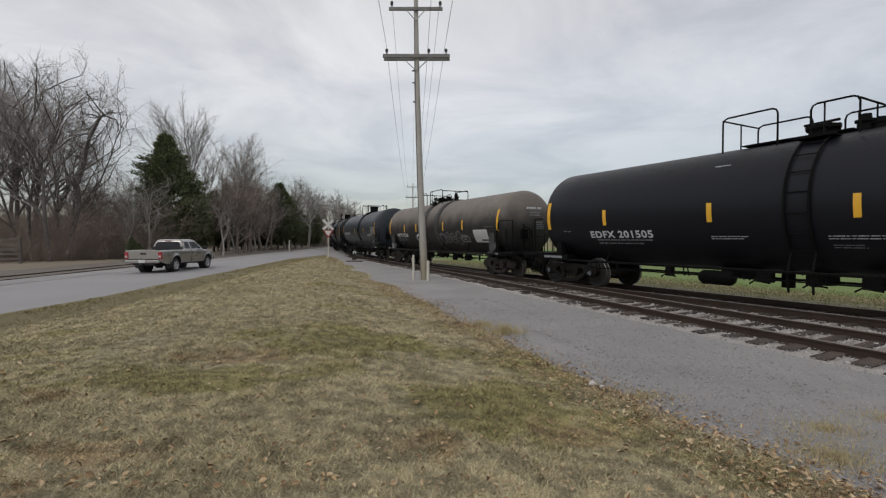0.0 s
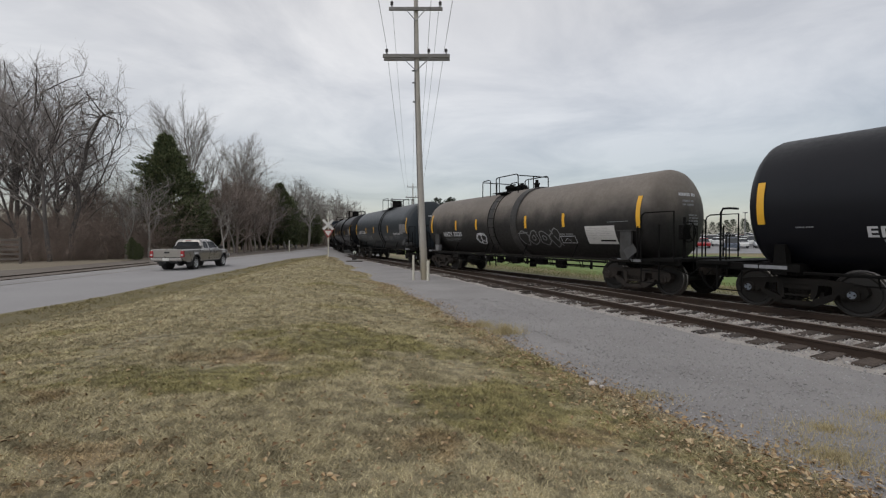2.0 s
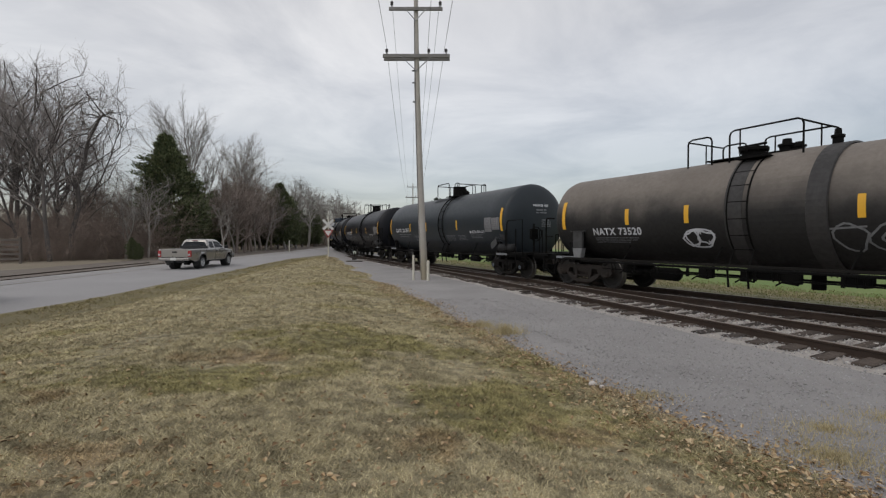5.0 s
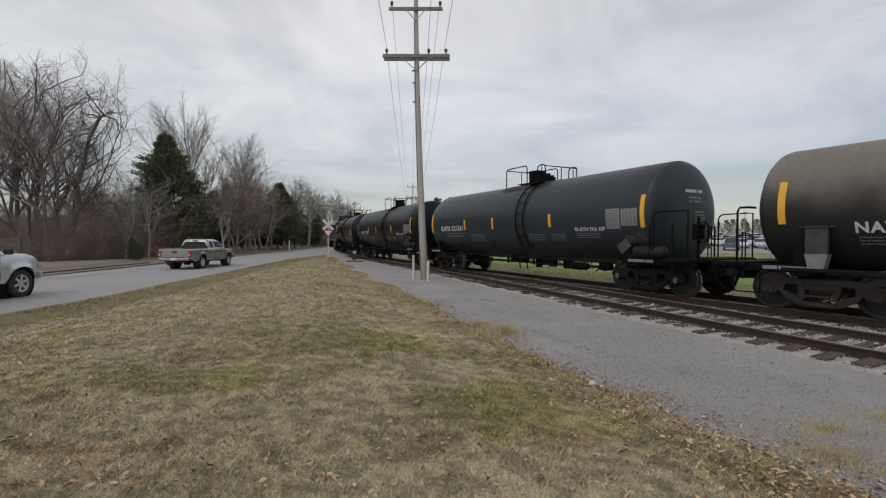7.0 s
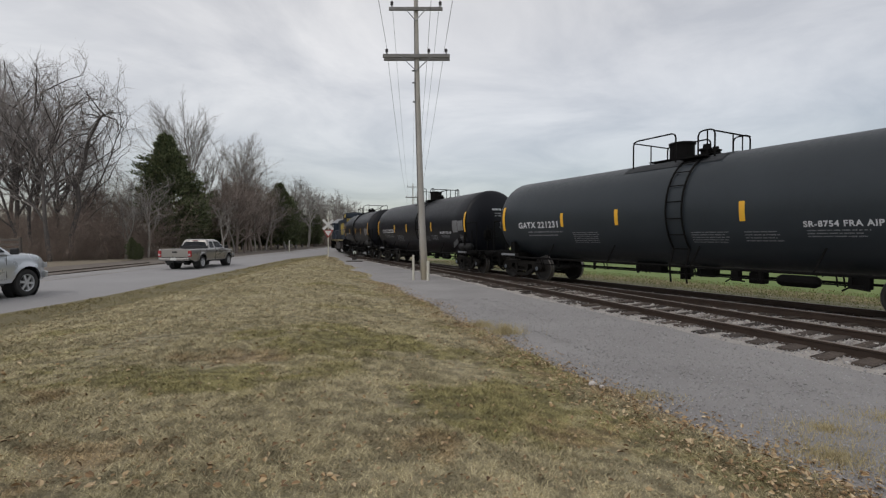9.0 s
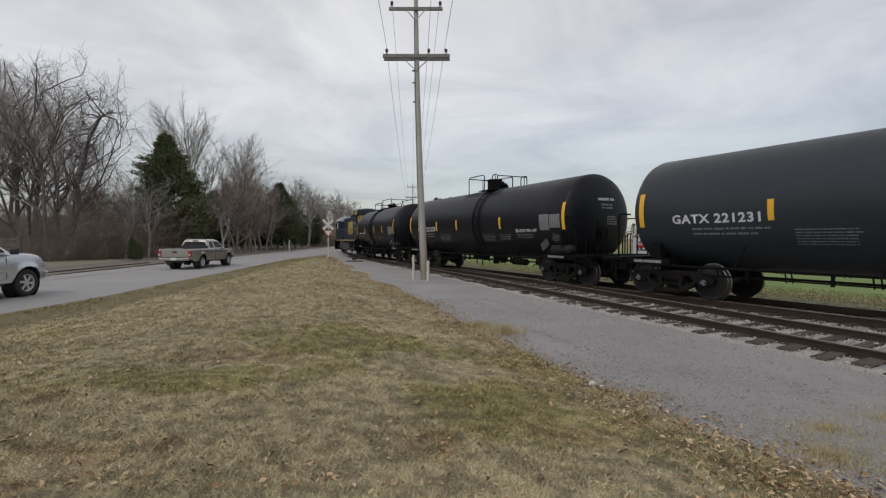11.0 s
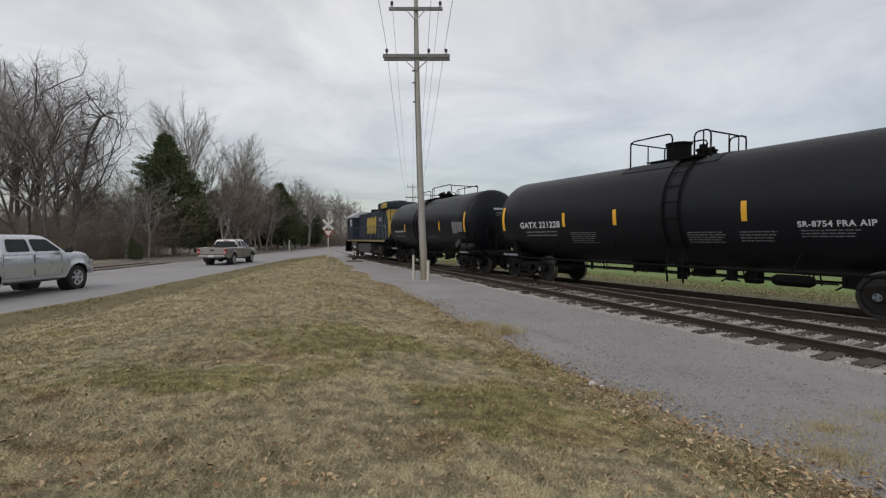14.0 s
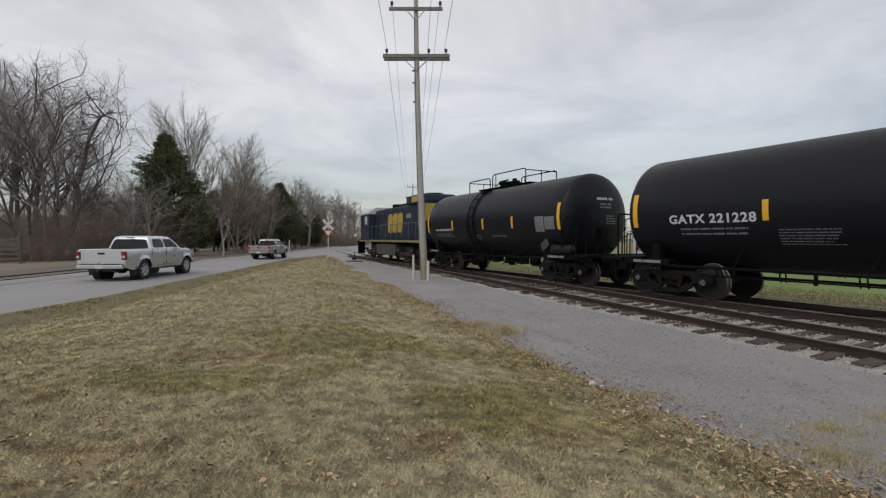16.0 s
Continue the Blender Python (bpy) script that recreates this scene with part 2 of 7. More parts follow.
RAIL_TOP = 0.17
HEADING = radians(28.47)
ALONG = Vector((-math.sin(HEADING), math.cos(HEADING), 0))
ACROSS = Vector((math.cos(HEADING), math.sin(HEADING), 0))
TRACK_OFF, CURVE_FROM, CURVE_R = 12.63, 12.0, 217.0

_s = np.arange(-70.0, 132.0, 0.1)
_off = np.clip(_s - CURVE_FROM, 0, None) ** 2 / (2 * CURVE_R)
_len = np.concatenate([[0.0], np.cumsum(np.hypot(np.diff(_s), np.diff(_off)))]) - 70.0


def on_track(l, d=0.0):
    """The place l metres along the main track, d metres to its far side, and the way along it."""
    s, o = float(np.interp(l, _len, _s)), float(np.interp(l, _len, _off))
    way = (ALONG + ACROSS * (max(0.0, s - CURVE_FROM) / CURVE_R)).normalized()
    side = Vector((way.y, -way.x, 0))
    return ACROSS * (TRACK_OFF + o) + ALONG * s + side * d, way


def siding_gap(l):
    """How far the siding's middle stands off the main track's."""
    return float(np.interp(l, (-45, -20, -6, 2, 5, 8, 12, 17, 21, 26, 30, 34), (6.0, 5.0, 4.2, 3.32, 2.95, 2.5, 1.85, 1.12, 0.7, 0.32, 0.1, 0.0)))


def on_siding(l, d=0.0):
    """The same for the siding, which leaves the main track at a turnout."""
    p, way = on_track(l, d - siding_gap(l))
    return p, way


@functools.lru_cache(None)
def road_right_at(y):
    pts = ((-60, -9.9), (11, -9.95), (14, -9.98), (18, -10.5), (25, -11.15), (33, -12.1), (40, -12.8), (47, -12.5), (52, -12.3), (59, -12.9), (120, -17.3), (320, -31.5))
    return float(np.interp(y, [p[0] for p in pts], [p[1] for p in pts]))


def road_left(y):
    y /= 0.955
    return 0.955 * left_edge(y)


def left_edge(y):
    return -17.0 - 0.06 * max(0.0, y - 20) - 0.0002 * max(0.0, y - 20) ** 2 if y < 62 else -19.9 - 0.065 * (y - 62)


@functools.lru_cache(None)
def gravel_edge_at(y):
    pts = ((-40, 14.0), (-10, 6.5), (0, 3.9), (3.5, 2.62), (5.5, 1.75), (9, 0.65), (11.7, -0.1), (15.9, -1.6), (24, -4.3), (39, -8.7), (52, -12.4), (60, -14.5))
    sway = 0.42 * noise.noise((y * 0.33, 3, 3)) * min(1.0, max(0.0, (y - 5) / 4)) * (1 if y < 45 else 0)
    return float(np.interp(y, [p[0] for p in pts], [p[1] for p in pts])) + sway


@functools.lru_cache(None)
def ditch_width_at(y):
    return float(np.interp(y, (8, 14, 22, 32, 45), (2.2, 2.4, 2.9, 3.2, 2.6)))


def road_right(y):
    return road_right_at(round(y, 2))


def gravel_edge(y):
    return gravel_edge_at(round(y, 2))


def ditch_width(y):
    return ditch_width_at(round(y, 2))


def smooth(a, b, x):
    t = min(1.0, max(0.0, (x - a) / (b - a)))
    return t * t * (3 - 2 * t)


def ground_z(x, y):
    z = -0.035
    xr, xg = road_right(y), gravel_edge(y)
    if -30 < y < 62 and xr < x < xg:
        t = (x - xr) / (xg - xr)
        rise = 0.30 * (1 - smooth(22, 55, y))
        z += rise * smooth(0.04, 0.5, t) * (1 - smooth(0.66, 1.0, t))
        z += 0.085 * (1 - smooth(0.0, 0.9, x - xr))
        z -= 0.09 * math.exp(-((x - xr - 1.3) / 0.7) ** 2)
        z += 0.09 * smooth(1.9, 2.5, x - xr)
        z += 0.02 * noise.noise((x * 0.7, y * 0.7, 0)) + 0.012 * noise.noise((x * 2.3, y * 2.3, 5))
    return z


def sheet(name, xs, ys, zf, mat):
    xs, ys = list(xs), list(ys)
    verts = [(x, y, zf(x, y)) for y in ys for x in xs]
    w = len(xs)
    faces = [(j * w + i, j * w + i + 1, (j + 1) * w + i + 1, (j + 1) * w + i) for j in range(len(ys) - 1) for i in range(w - 1)]
    return data_ob(name, verts, faces, mat, True)


def strip(name, rows, mat):
    """A sheet through rows of points across it."""
    w = len(rows[0])
    verts = [p for row in rows for p in row]
    faces = [(j * w + i, j * w + i + 1, (j + 1) * w + i + 1, (j + 1) * w + i) for j in range(len(rows) - 1) for i in range(w - 1)]
    return data_ob(name, verts, faces, mat, True)


LAWN_PATCHES = ((-1.3, 6.9, 1.7, 1.1, 0), (-2.7, 4.6, 1.2, 0.8, 0), (0.4, 4.4, 1.0, 0.9, 0), (-2.5, 5.5, 0.9, 0.5, 1), (1.15, 3.9, 0.7, 0.5, 1), (-0.3, 3.4, 0.7, 0.35, 1), (-3.4, 4.2, 0.7, 0.3, 1), (-2.3, 3.1, 0.5, 0.25, 1))


def lawn_colour(nt, straw, olive, brown):
    """Straw, with olive and red-brown patches: by noise, along the lane's edge and in a few worn spots."""
    nd, ln = nt.nodes, nt.links
    tex = nd.new("ShaderNodeTexCoord").outputs["Object"]

    def noise_at(scale, detail, shift):
        mp = nd.new("ShaderNodeMapping")
        mp.inputs["Location"].default_value = (shift, shift * 0.7, 0)
        ln.new(tex, mp.inputs["Vector"])
        n_ = nd.new("ShaderNodeTexNoise")
        n_.inputs["Scale"].default_value, n_.inputs["Detail"].default_value, n_.inputs["Roughness"].default_value = scale, detail, 0.62
        ln.new(mp.outputs[0], n_.inputs["Vector"])
        return n_.outputs[0]

    def calc(op, a, b=0.0):
        m_ = nd.new("ShaderNodeMath")
        m_.operation = op
        for i, v in enumerate((a, b)):
            if isinstance(v, (int, float)):
                m_.inputs[i].default_value = v
            else:
                ln.new(v, m_.inputs[i])
        return m_.outputs[0]

    def ranged(v, a, b, c, d):
        r_ = nd.new("ShaderNodeMapRange")
        r_.interpolation_type = "SMOOTHSTEP"
        for i, q in enumerate((a, b, c, d)):
            r_.inputs[i + 1].default_value = q
        ln.new(v, r_.inputs[0])
        return r_.outputs[0]

    sp = nd.new("ShaderNodeSeparateXYZ")
    ln.new(tex, sp.inputs[0])
    px, py = sp.outputs[0], sp.outputs[1]
    rag = noise_at(2.6, 4.0, 7.0)
    masks = [calc("ADD", noise_at(0.42, 6.0, 2.0), calc("MULTIPLY", px, 0.012)), noise_at(1.5, 6.0, 31.0)]
    # brown leaf mould along the lane
    edge = calc("ADD", calc("MULTIPLY", calc("ADD", px, -3.9), 0.9457), calc("MULTIPLY", py, 0.325))
    masks[1] = calc("ADD", masks[1], ranged(edge, -1.5, -0.1, 0.0, 0.13))
    for x, y, rx, ry, kind in LAWN_PATCHES:
        far = calc("SQRT", calc("ADD", calc("POWER", calc("ABSOLUTE", calc("DIVIDE", calc("ADD", px, -x), rx)), 2.0), calc("POWER", calc("ABSOLUTE", calc("DIVIDE", calc("ADD", py, -y), ry)), 2.0)))
        far = calc("ADD", far, calc("MULTIPLY", calc("ADD", rag, -0.5), 2.2))
        masks[kind] = calc("ADD", masks[kind], ranged(far, 0.3, 1.25, 0.19, 0.0))
    col = None
    for fac, a, b in ((ranged(masks[0], 0.49, 0.63, 0.0, 1.0), straw, olive), (ranged(masks[1], 0.58, 0.76, 0.0, 0.8), None, brown)):
        mx = nd.new("ShaderNodeMix")
        mx.data_type = "RGBA"
        ln.new(fac, mx.inputs[0])
        if a:
            mx.inputs[6].default_value = (*a, 1)
        else:
            ln.new(col, mx.inputs[6])
        mx.inputs[7].default_value = (*b, 1)
        col = mx.outputs[2]
    # tufts a hand wide, lighter and darker
    hsv = nd.new("ShaderNodeHueSaturation")
    ln.new(col, hsv.inputs["Color"])
    ln.new(calc("MULTIPLY", ranged(noise_at(5.5, 5.0, 11.0), 0.36, 0.62, 0.64, 1.20), ranged(noise_at(0.9, 3.0, 5.0), 0.35, 0.65, 0.9, 1.1)), hsv.inputs["Value"])
    return hsv.outputs[0]


def grass_material():
    m = material("winter_lawn", (0.23, 0.19, 0.105), (0.15, 0.12, 0.063), 0.95, 0, 0.55, 14, 0.9, 0.9, 55)
    nt = m.node_tree
    nt.links.new(lawn_colour(nt, (0.31, 0.27, 0.17), (0.225, 0.20, 0.09), (0.235, 0.175, 0.10)), nt.nodes["Principled BSDF"].inputs["Base Color"])
    return m


def field_material():
    return material("green_field", (0.105, 0.19, 0.038), (0.165, 0.205, 0.06), 0.95, 0, 0.35, 4.0, 0.8, 0.6, 20)


M["lawn"] = grass_material()
M["field"] = field_material()

axis_x = [-1500, -700, -350, -200, -120, -80, -60] + [v * 2.0 for v in range(-25, -9)] + [v * 0.3 for v in range(-60, 27)] + [v * 2.0 for v in range(5, 30)] + [70, 100, 160, 300, 700, 1500]
axis_y = [-400, -100, -40] + [v * 2.0 for v in range(-12, 0)] + [v * 0.3 for v in range(0, 160)] + [v * 2.0 for v in range(25, 60)] + [140, 200, 300, 500, 900, 2500]
ground = tagged(sheet("ground", sorted(set(axis_x)), sorted(set(axis_y)), ground_z, M["lawn"]), "short dormant winter lawn, tan with green patches", "lawn", kind="structure")

# road with its shoulder
ys = [-40, -25, -15, -8] + [v * 2.0 for v in range(-2, 60)] + [135, 160, 220, 320]
rows = []
for y in ys:
    a, b = road_left(y), road_right(y)
    jag = 0.10 * noise.noise((0, y * 0.9, 3))
    rows.append([(a + (b - a) * k / 8 + (jag if k == 8 else 0), y, 0.075 + 0.05 * math.sin(math.pi * k / 8) - (0.13 if k == 0 else 0.035 if k == 8 else 0)) for k in range(9)])
road = tagged(strip("road", rows, M["asphalt"]), "worn pale grey asphalt country road without markings", "road", kind="structure")
rows = [[(road_left(y) - w, y, z) for w, z in ((9.0 + 1.2 * noise.noise((y * 0.2, 0, 9)), -0.02), (4.5, 0.0), (1.6, 0.03))] for y in ys]
shoulder = tagged(strip("shoulder", rows, M["verge"]), "bare dirt and leaf-strewn shoulder beside the road", "shoulder", kind="structure")

rows = [[(road_left(y) - w, y, z) for w, z in ((1.7 + 0.5 * noise.noise((y * 0.4, 7, 1)), 0.036), (1.0, 0.05), (-0.3, 0.06))] for y in [v * 1.0 for v in range(-10, 110)]]
tagged(strip("road_edge", rows, M["gravel"]), "pale stony edge of the road", "shoulder", kind="structure")

# leaf litter under the trees
M["litter"] = material("leaf_litter", (0.27, 0.235, 0.175), (0.175, 0.145, 0.105), 0.95, 0, 0.25, 8, 0.85, 0.8, 20)
rows = [[(road_left(y) - w, y, z) for w, z in ((160, -0.02), (90, -0.01), (40, -0.01), (20, -0.012), (7.5 + noise.noise((y * 0.3, 2, 9)), -0.012))] for y in ys]
litter = tagged(strip("woodland_floor", rows, M["litter"]), "brown leaf litter under bare trees", "woodland floor", kind="structure")

# greener strip of grass in the shallow ditch by the road
M["ditch"] = material("ditch_grass", (0.215, 0.188, 0.105), (0.15, 0.128, 0.07), 0.95, 0, 0.9, 16, 0.9, 0.9, 50)
rows = []
for y in [v * 0.4 for v in range(-10, 140)]:
    xr = road_right(y)
    rows.append([(xr + w, y, ground_z(xr + w, y) + 0.006) for w in (0.02, 0.4, 0.8, 1.2, 1.6, 2.0, ditch_width(y) + 0.15 * noise.noise((y * 1.3, 0, 0)))])
ditch = tagged(strip("ditch_verge", rows, M["ditch"]), "olive-brown grass in the shallow roadside ditch", "verge", kind="structure")

# gravel lane between lawn and track, wide at the crossing
rows = []
for y in [v * 0.5 for v in range(-60, 128)]:
    e = gravel_edge(y) + 0.22 * noise.noise((y * 0.8, 0, 1)) + 0.10 * noise.noise((y * 3.1, 0, 2))
    l = (y - TRACK_OFF * ACROSS.y) / ALONG.y
    near_l = l
    for _ in range(4):
        q = on_track(near_l, -1.62 - siding_gap(near_l) + 0.12 * noise.noise((near_l * 0.9, 0, 0)))[0]
        near_l += (y - q.y) / ALONG.y
    ex = max(q.x, e + 0.6)
    rows.append([(e + (ex - e) * k / 14, y, (0.0 if k else -0.05) + 0.012 * noise.noise((e * 0.6 + k, y * 0.6, 7))) for k in range(15)])
gravel = tagged(strip("gravel_lane", rows, M["gravel"]), "compacted grey gravel lane beside the track", "gravel", kind="structure")

# stony strip on the far side of the main track
rows = []
for l in [-60 + 1.5 * k for k in range(120)]:
    w = 3.4 + 0.35 * noise.noise((l * 0.5, 4, 0))
    rows.append([tuple(on_track(l, d)[0] + Vector((0, 0, z))) for d, z in ((1.7, -0.02), (2.2, 0.0), (2.9, 0.0), (w, -0.03))])
M["strip"] = material("stony_grass_strip", (0.30, 0.265, 0.18), (0.17, 0.165, 0.075), 0.95, 0, 0.9, 14, 0.9, 0.8, 25, spot=(0.40, 0.38, 0.34))
far_strip = tagged(strip("stony_strip", rows, M["strip"]), "pale stony strip on the far side of the track", "gravel", kind="structure")

# field beyond the track
rows = []
for l in [-70 + 4 * k for k in range(36)]:
    near = on_track(l, 5.3 + 0.9 * noise.noise((l * 0.3, 0, 4)))[0]
    rows.append([(near.x + ACROSS.x * w, near.y + ACROSS.y * w, z) for w, z in ((0, -0.03), (1.0, -0.012), (12, -0.012), (30, -0.012))])
field = tagged(strip("field", rows, M["field"]), "mown green grass field beyond the track", "field", kind="structure")

# ---------------------------------------------------------------- tracks
RAIL_PROFILE = ((-0.068, 0), (0.068, 0), (0.068, 0.012), (0.012, 0.03), (0.012, 0.125), (0.036, 0.135), (0.036, 0.165), (0.028, 0.172), (-0.028, 0.172), (-0.036, 0.165), (-0.036, 0.135), (-0.012, 0.125), (-0.012, 0.03), (-0.068, 0.012))


def rail_mesh(name, parent, way_fn, d, l0, l1, label="", drop=0.0):
    verts, faces = [], []
    n_, l = len(RAIL_PROFILE), l0
    stops = [l0 + (l1 - l0) * i / max(2, int((l1 - l0) / 1.5)) for i in range(max(2, int((l1 - l0) / 1.5)) + 1)]
    for l in stops:
        p, way = way_fn(l, d)
        side = Vector((way.y, -way.x, 0))
        for u_, v_ in RAIL_PROFILE:
            verts.append(p + side * u_ + Vector((0, 0, RAIL_TOP - 0.172 + v_ - drop)))
    for j in range(len(stops) - 1):
        for i in range(n_):
            faces.append((j * n_ + i, j * n_ + (i + 1) % n_, (j + 1) * n_ + (i + 1) % n_, (j + 1) * n_ + i))
    ob = data_ob(name, verts, faces, M["rail"])
    ob.data.materials.append(M["rail_head"])
    for k, poly in enumerate(ob.data.polygons):
        if k % n_ in (6, 7, 8):
            poly.material_index = 1
    ob.parent = parent
    return tagged(ob, label)


main_track = thing("main_track", "rusty steel rails on weathered wooden ties, main line", "railway track", kind="structure")
siding = thing("siding", "rusty steel rails of a siding joining the main line", "railway track", kind="structure")
rail_mesh("rail", main_track, on_track, -0.755, -45, 128)
rail_mesh("rail", main_track, on_track, 0.755, -45, 128)
rail_mesh("rail", siding, on_siding, -0.755, -45, 33.0, drop=0.02)
rail_mesh("rail", siding, on_siding, 0.755, -45, 31.0, drop=0.02)
M["rail"].node_tree.nodes["Principled BSDF"].inputs["Specular IOR Level"].default_value = 0.3


def west_track(y, d=0.0):
    p = Vector((road_left(y) - 2.4 - 0.045 * max(0, y - 18) + d, y, 0))
    return p, Vector((-0.06, 1, 0)).normalized()


side_track = thing("side_track", "rusty rails set in dirt beside the road", "railway track", kind="structure")
for d in (-0.755, 0.755):
    rail_mesh("rail", side_track, lambda l, dd: west_track(l, dd), d, -12, 34, drop=0.095)


rows = []
for l in [44 + 1.5 * k for k in range(30)]:
    z = -0.02 + 0.15 * smooth(44, 52, l)
    rows.append([tuple(on_track(l, d)[0] + Vector((0, 0, z + (0 if abs(d) < 2.5 else -0.16)))) for d in (-3.4, -2.2, -0.9, 0, 0.9, 2.2, 3.4)])
tagged(strip("crossing_apron", rows, M["gravel"]), "packed stone fill between the rails at the level crossing", "level crossing", kind="structure")


# ---------------------------------------------------------------- the train
def ellipse_head(l, r, bulge, n_=7):
    return [(l + bulge * math.sin(a), r * math.cos(a)) for a in (math.pi / 2 * k / n_ for k in range(n_ + 1))]


def wrap(bm, r, zc, lift, x0, z0):
    """Lays flat letters (x, y) on the near side of a tank: x0 along it, z0 the height of their middle."""
    for v in bm.verts:
        z = z0 + v.co.y - zc
        v.co = Vector((x0 + v.co.x, -(r + lift) * math.cos(z / r), zc + (r + lift) * math.sin(z / r)))
    return bm


def patch(w, h, nx=2, nz=8):
    """A flat rectangle of many strips, to be laid on a tank."""
    bm = bmesh.new()
    g = [[bm.verts.new((-w / 2 + w * i / nx, -h / 2 + h * j / nz, 0)) for i in range(nx + 1)] for j in range(nz + 1)]
    for j in range(nz):
        for i in range(nx):
            bm.faces.new((g[j][i], g[j][i + 1], g[j + 1][i + 1], g[j + 1][i]))
    return bm


def bars(w, h, lines, seed, fill=0.42):
    """Unreadable small print: rows of letter-sized dashes in words of uneven length."""
    rnd = random.Random(seed)
    bm = bmesh.new()
    for k in range(lines):
        y = h / 2 - h * (k + 0.5) / lines
        t = h / lines * fill / 2
        x = -w / 2
        end = w / 2 - rnd.random() * w * 0.22
        step = max(0.028, t * 1.5)
        while x < end:
            for _ in range(rnd.randint(2, 7)):
                if x + step > end + step:
                    break
                u = t * rnd.uniform(0.75, 1.0)
                bm.faces.new([bm.verts.new(q) for q in ((x, y - u, 0), (x + step * 0.74, y - u, 0), (x + step * 0.74, y + u, 0), (x, y + u, 0))])
                x += step
            x += step * 0.8
    return bm


def cells(w, h, nx, ny, fill=0.7):
    """A grid of small rectangles."""
    bm = bmesh.new()
    for i in range(nx):
        for j in range(ny):
            x, y = -w / 2 + w * (i + 0.5) / nx, -h / 2 + h * (j + 0.5) / ny
            a, b = w / nx * fill / 2, h / ny * fill / 2
            bm.faces.new([bm.verts.new(q) for q in ((x - a, y - b, 0), (x + a, y - b, 0), (x + a, y + b, 0), (x - a, y + b, 0))])
    return bm


def make_wheelset():
    """Two wheels and their axle, turning about y."""
    bm = bmesh.new()
    for s in (-1, 1):
        lathe(bm, [(s * a, r) for a, r in ((0.83, 0.0), (0.83, 0.11), (0.80, 0.13), (0.785, 0.36), (0.82, 0.385), (0.825, 0.43), (0.823, 0.447), (0.815, 0.457), (0.70, 0.462), (0.69, 0.487), (0.665, 0.487), (0.66, 0.38), (0.70, 0.35), (0.71, 0.14), (0.66, 0.12), (0.66, 0.0))], 28, "y")
    lathe(bm, [(-0.7, 0.0), (-0.7, 0.085), (0.7, 0.085), (0.7, 0.0)], 12, "y")
    for f in bm.faces:
        c = f.calc_center_median()
        r = math.hypot(c.x, c.z)
        if 0.452 < r < 0.48 or (0.44 < r < 0.46 and abs(c.y) > 0.815):
            f.material_index = 1
    bmesh.ops.recalc_face_normals(bm, faces=bm.faces)
    return bm


AXLE = 0.98


def side_frame_mesh(s):
    """A cast side frame: rim bars round two windows and a spring opening."""
    bm = bmesh.new()
    y0, y1 = s * 0.92, s * 1.07
    slab(bm, ((-1.12, 0.50), (-1.08, 0.63), (-0.85, 0.68), (-0.45, 0.72), (0.45, 0.72), (0.85, 0.68), (1.08, 0.63), (1.12, 0.50), (1.05, 0.56), (0.7, 0.585), (0.3, 0.60), (-0.3, 0.60), (-0.7, 0.585), (-1.05, 0.56)), y0, y1)
    for q in (-1, 1):
        slab(bm, [(q * a, b) for a, b in ((1.12, 0.50), (1.05, 0.56), (0.70, 0.585), (0.68, 0.44), (0.74, 0.37), (0.98, 0.37), (1.06, 0.41))], y0, y1)
        slab(bm, [(q * a, b) for a, b in ((0.70, 0.585), (0.56, 0.594), (0.60, 0.45), (0.27, 0.30), (0.24, 0.16), (0.34, 0.16), (0.60, 0.33), (0.68, 0.44))], y0, y1)
        slab(bm, [(q * a, b) for a, b in ((0.36, 0.602), (0.24, 0.604), (0.22, 0.28), (0.29, 0.31), (0.34, 0.42))], y0, y1)
    slab(bm, ((-0.30, 0.24), (0.30, 0.24), (0.30, 0.15), (-0.30, 0.15)), y0, y1)
    box(bm, (0, s * 0.95, 0.545), (0.50, 0.2, 0.10))
    box(bm, (0, s * 1.0, 0.36), (0.44, 0.12, 0.04))
    bmesh.ops.scale(bm, vec=(1.1, 1, 1), verts=bm.verts)
    bmesh.ops.recalc_face_normals(bm, faces=bm.faces)
    return bm


def spring_mesh(s):
    bm = bmesh.new()
    for x in (-0.14, 0.0, 0.14):
        pts = [(x + 0.055 * math.cos(a), s * 0.98 + 0.055 * math.sin(a), 0.24 + 0.27 * a / (10 * math.pi)) for a in (math.pi * k / 4 for k in range(41))]
        tube(bm, pts, 0.014, 4)
    return bm


def hub_mesh(s, q):
    bm = bmesh.new()
    for x in (q * AXLE,):
        lathe(bm, [(s * a, r) for a, r in ((0.86, 0.0), (0.86, 0.125), (1.10, 0.125), (1.12, 0.10), (1.12, 0.0))], 16, "y", (x, 0, 0.457))
        lathe(bm, [(s * a, r) for a, r in ((1.12, 0.0), (1.12, 0.075), (1.135, 0.075), (1.135, 0.03), (1.125, 0.0))], 14, "y", (x, 0, 0.457), mi=1)
        for k in range(3):
            a = k * 2.094
            lathe(bm, [(s * 1.13, 0.0), (s * 1.13, 0.016), (s * 1.155, 0.016), (s * 1.155, 0.0)], 6, "y", (x + 0.05 * math.cos(a), 0, 0.457 + 0.05 * math.sin(a)))
    bmesh.ops.recalc_face_normals(bm, faces=bm.faces)
    return bm


WHEEL_PARTS = []


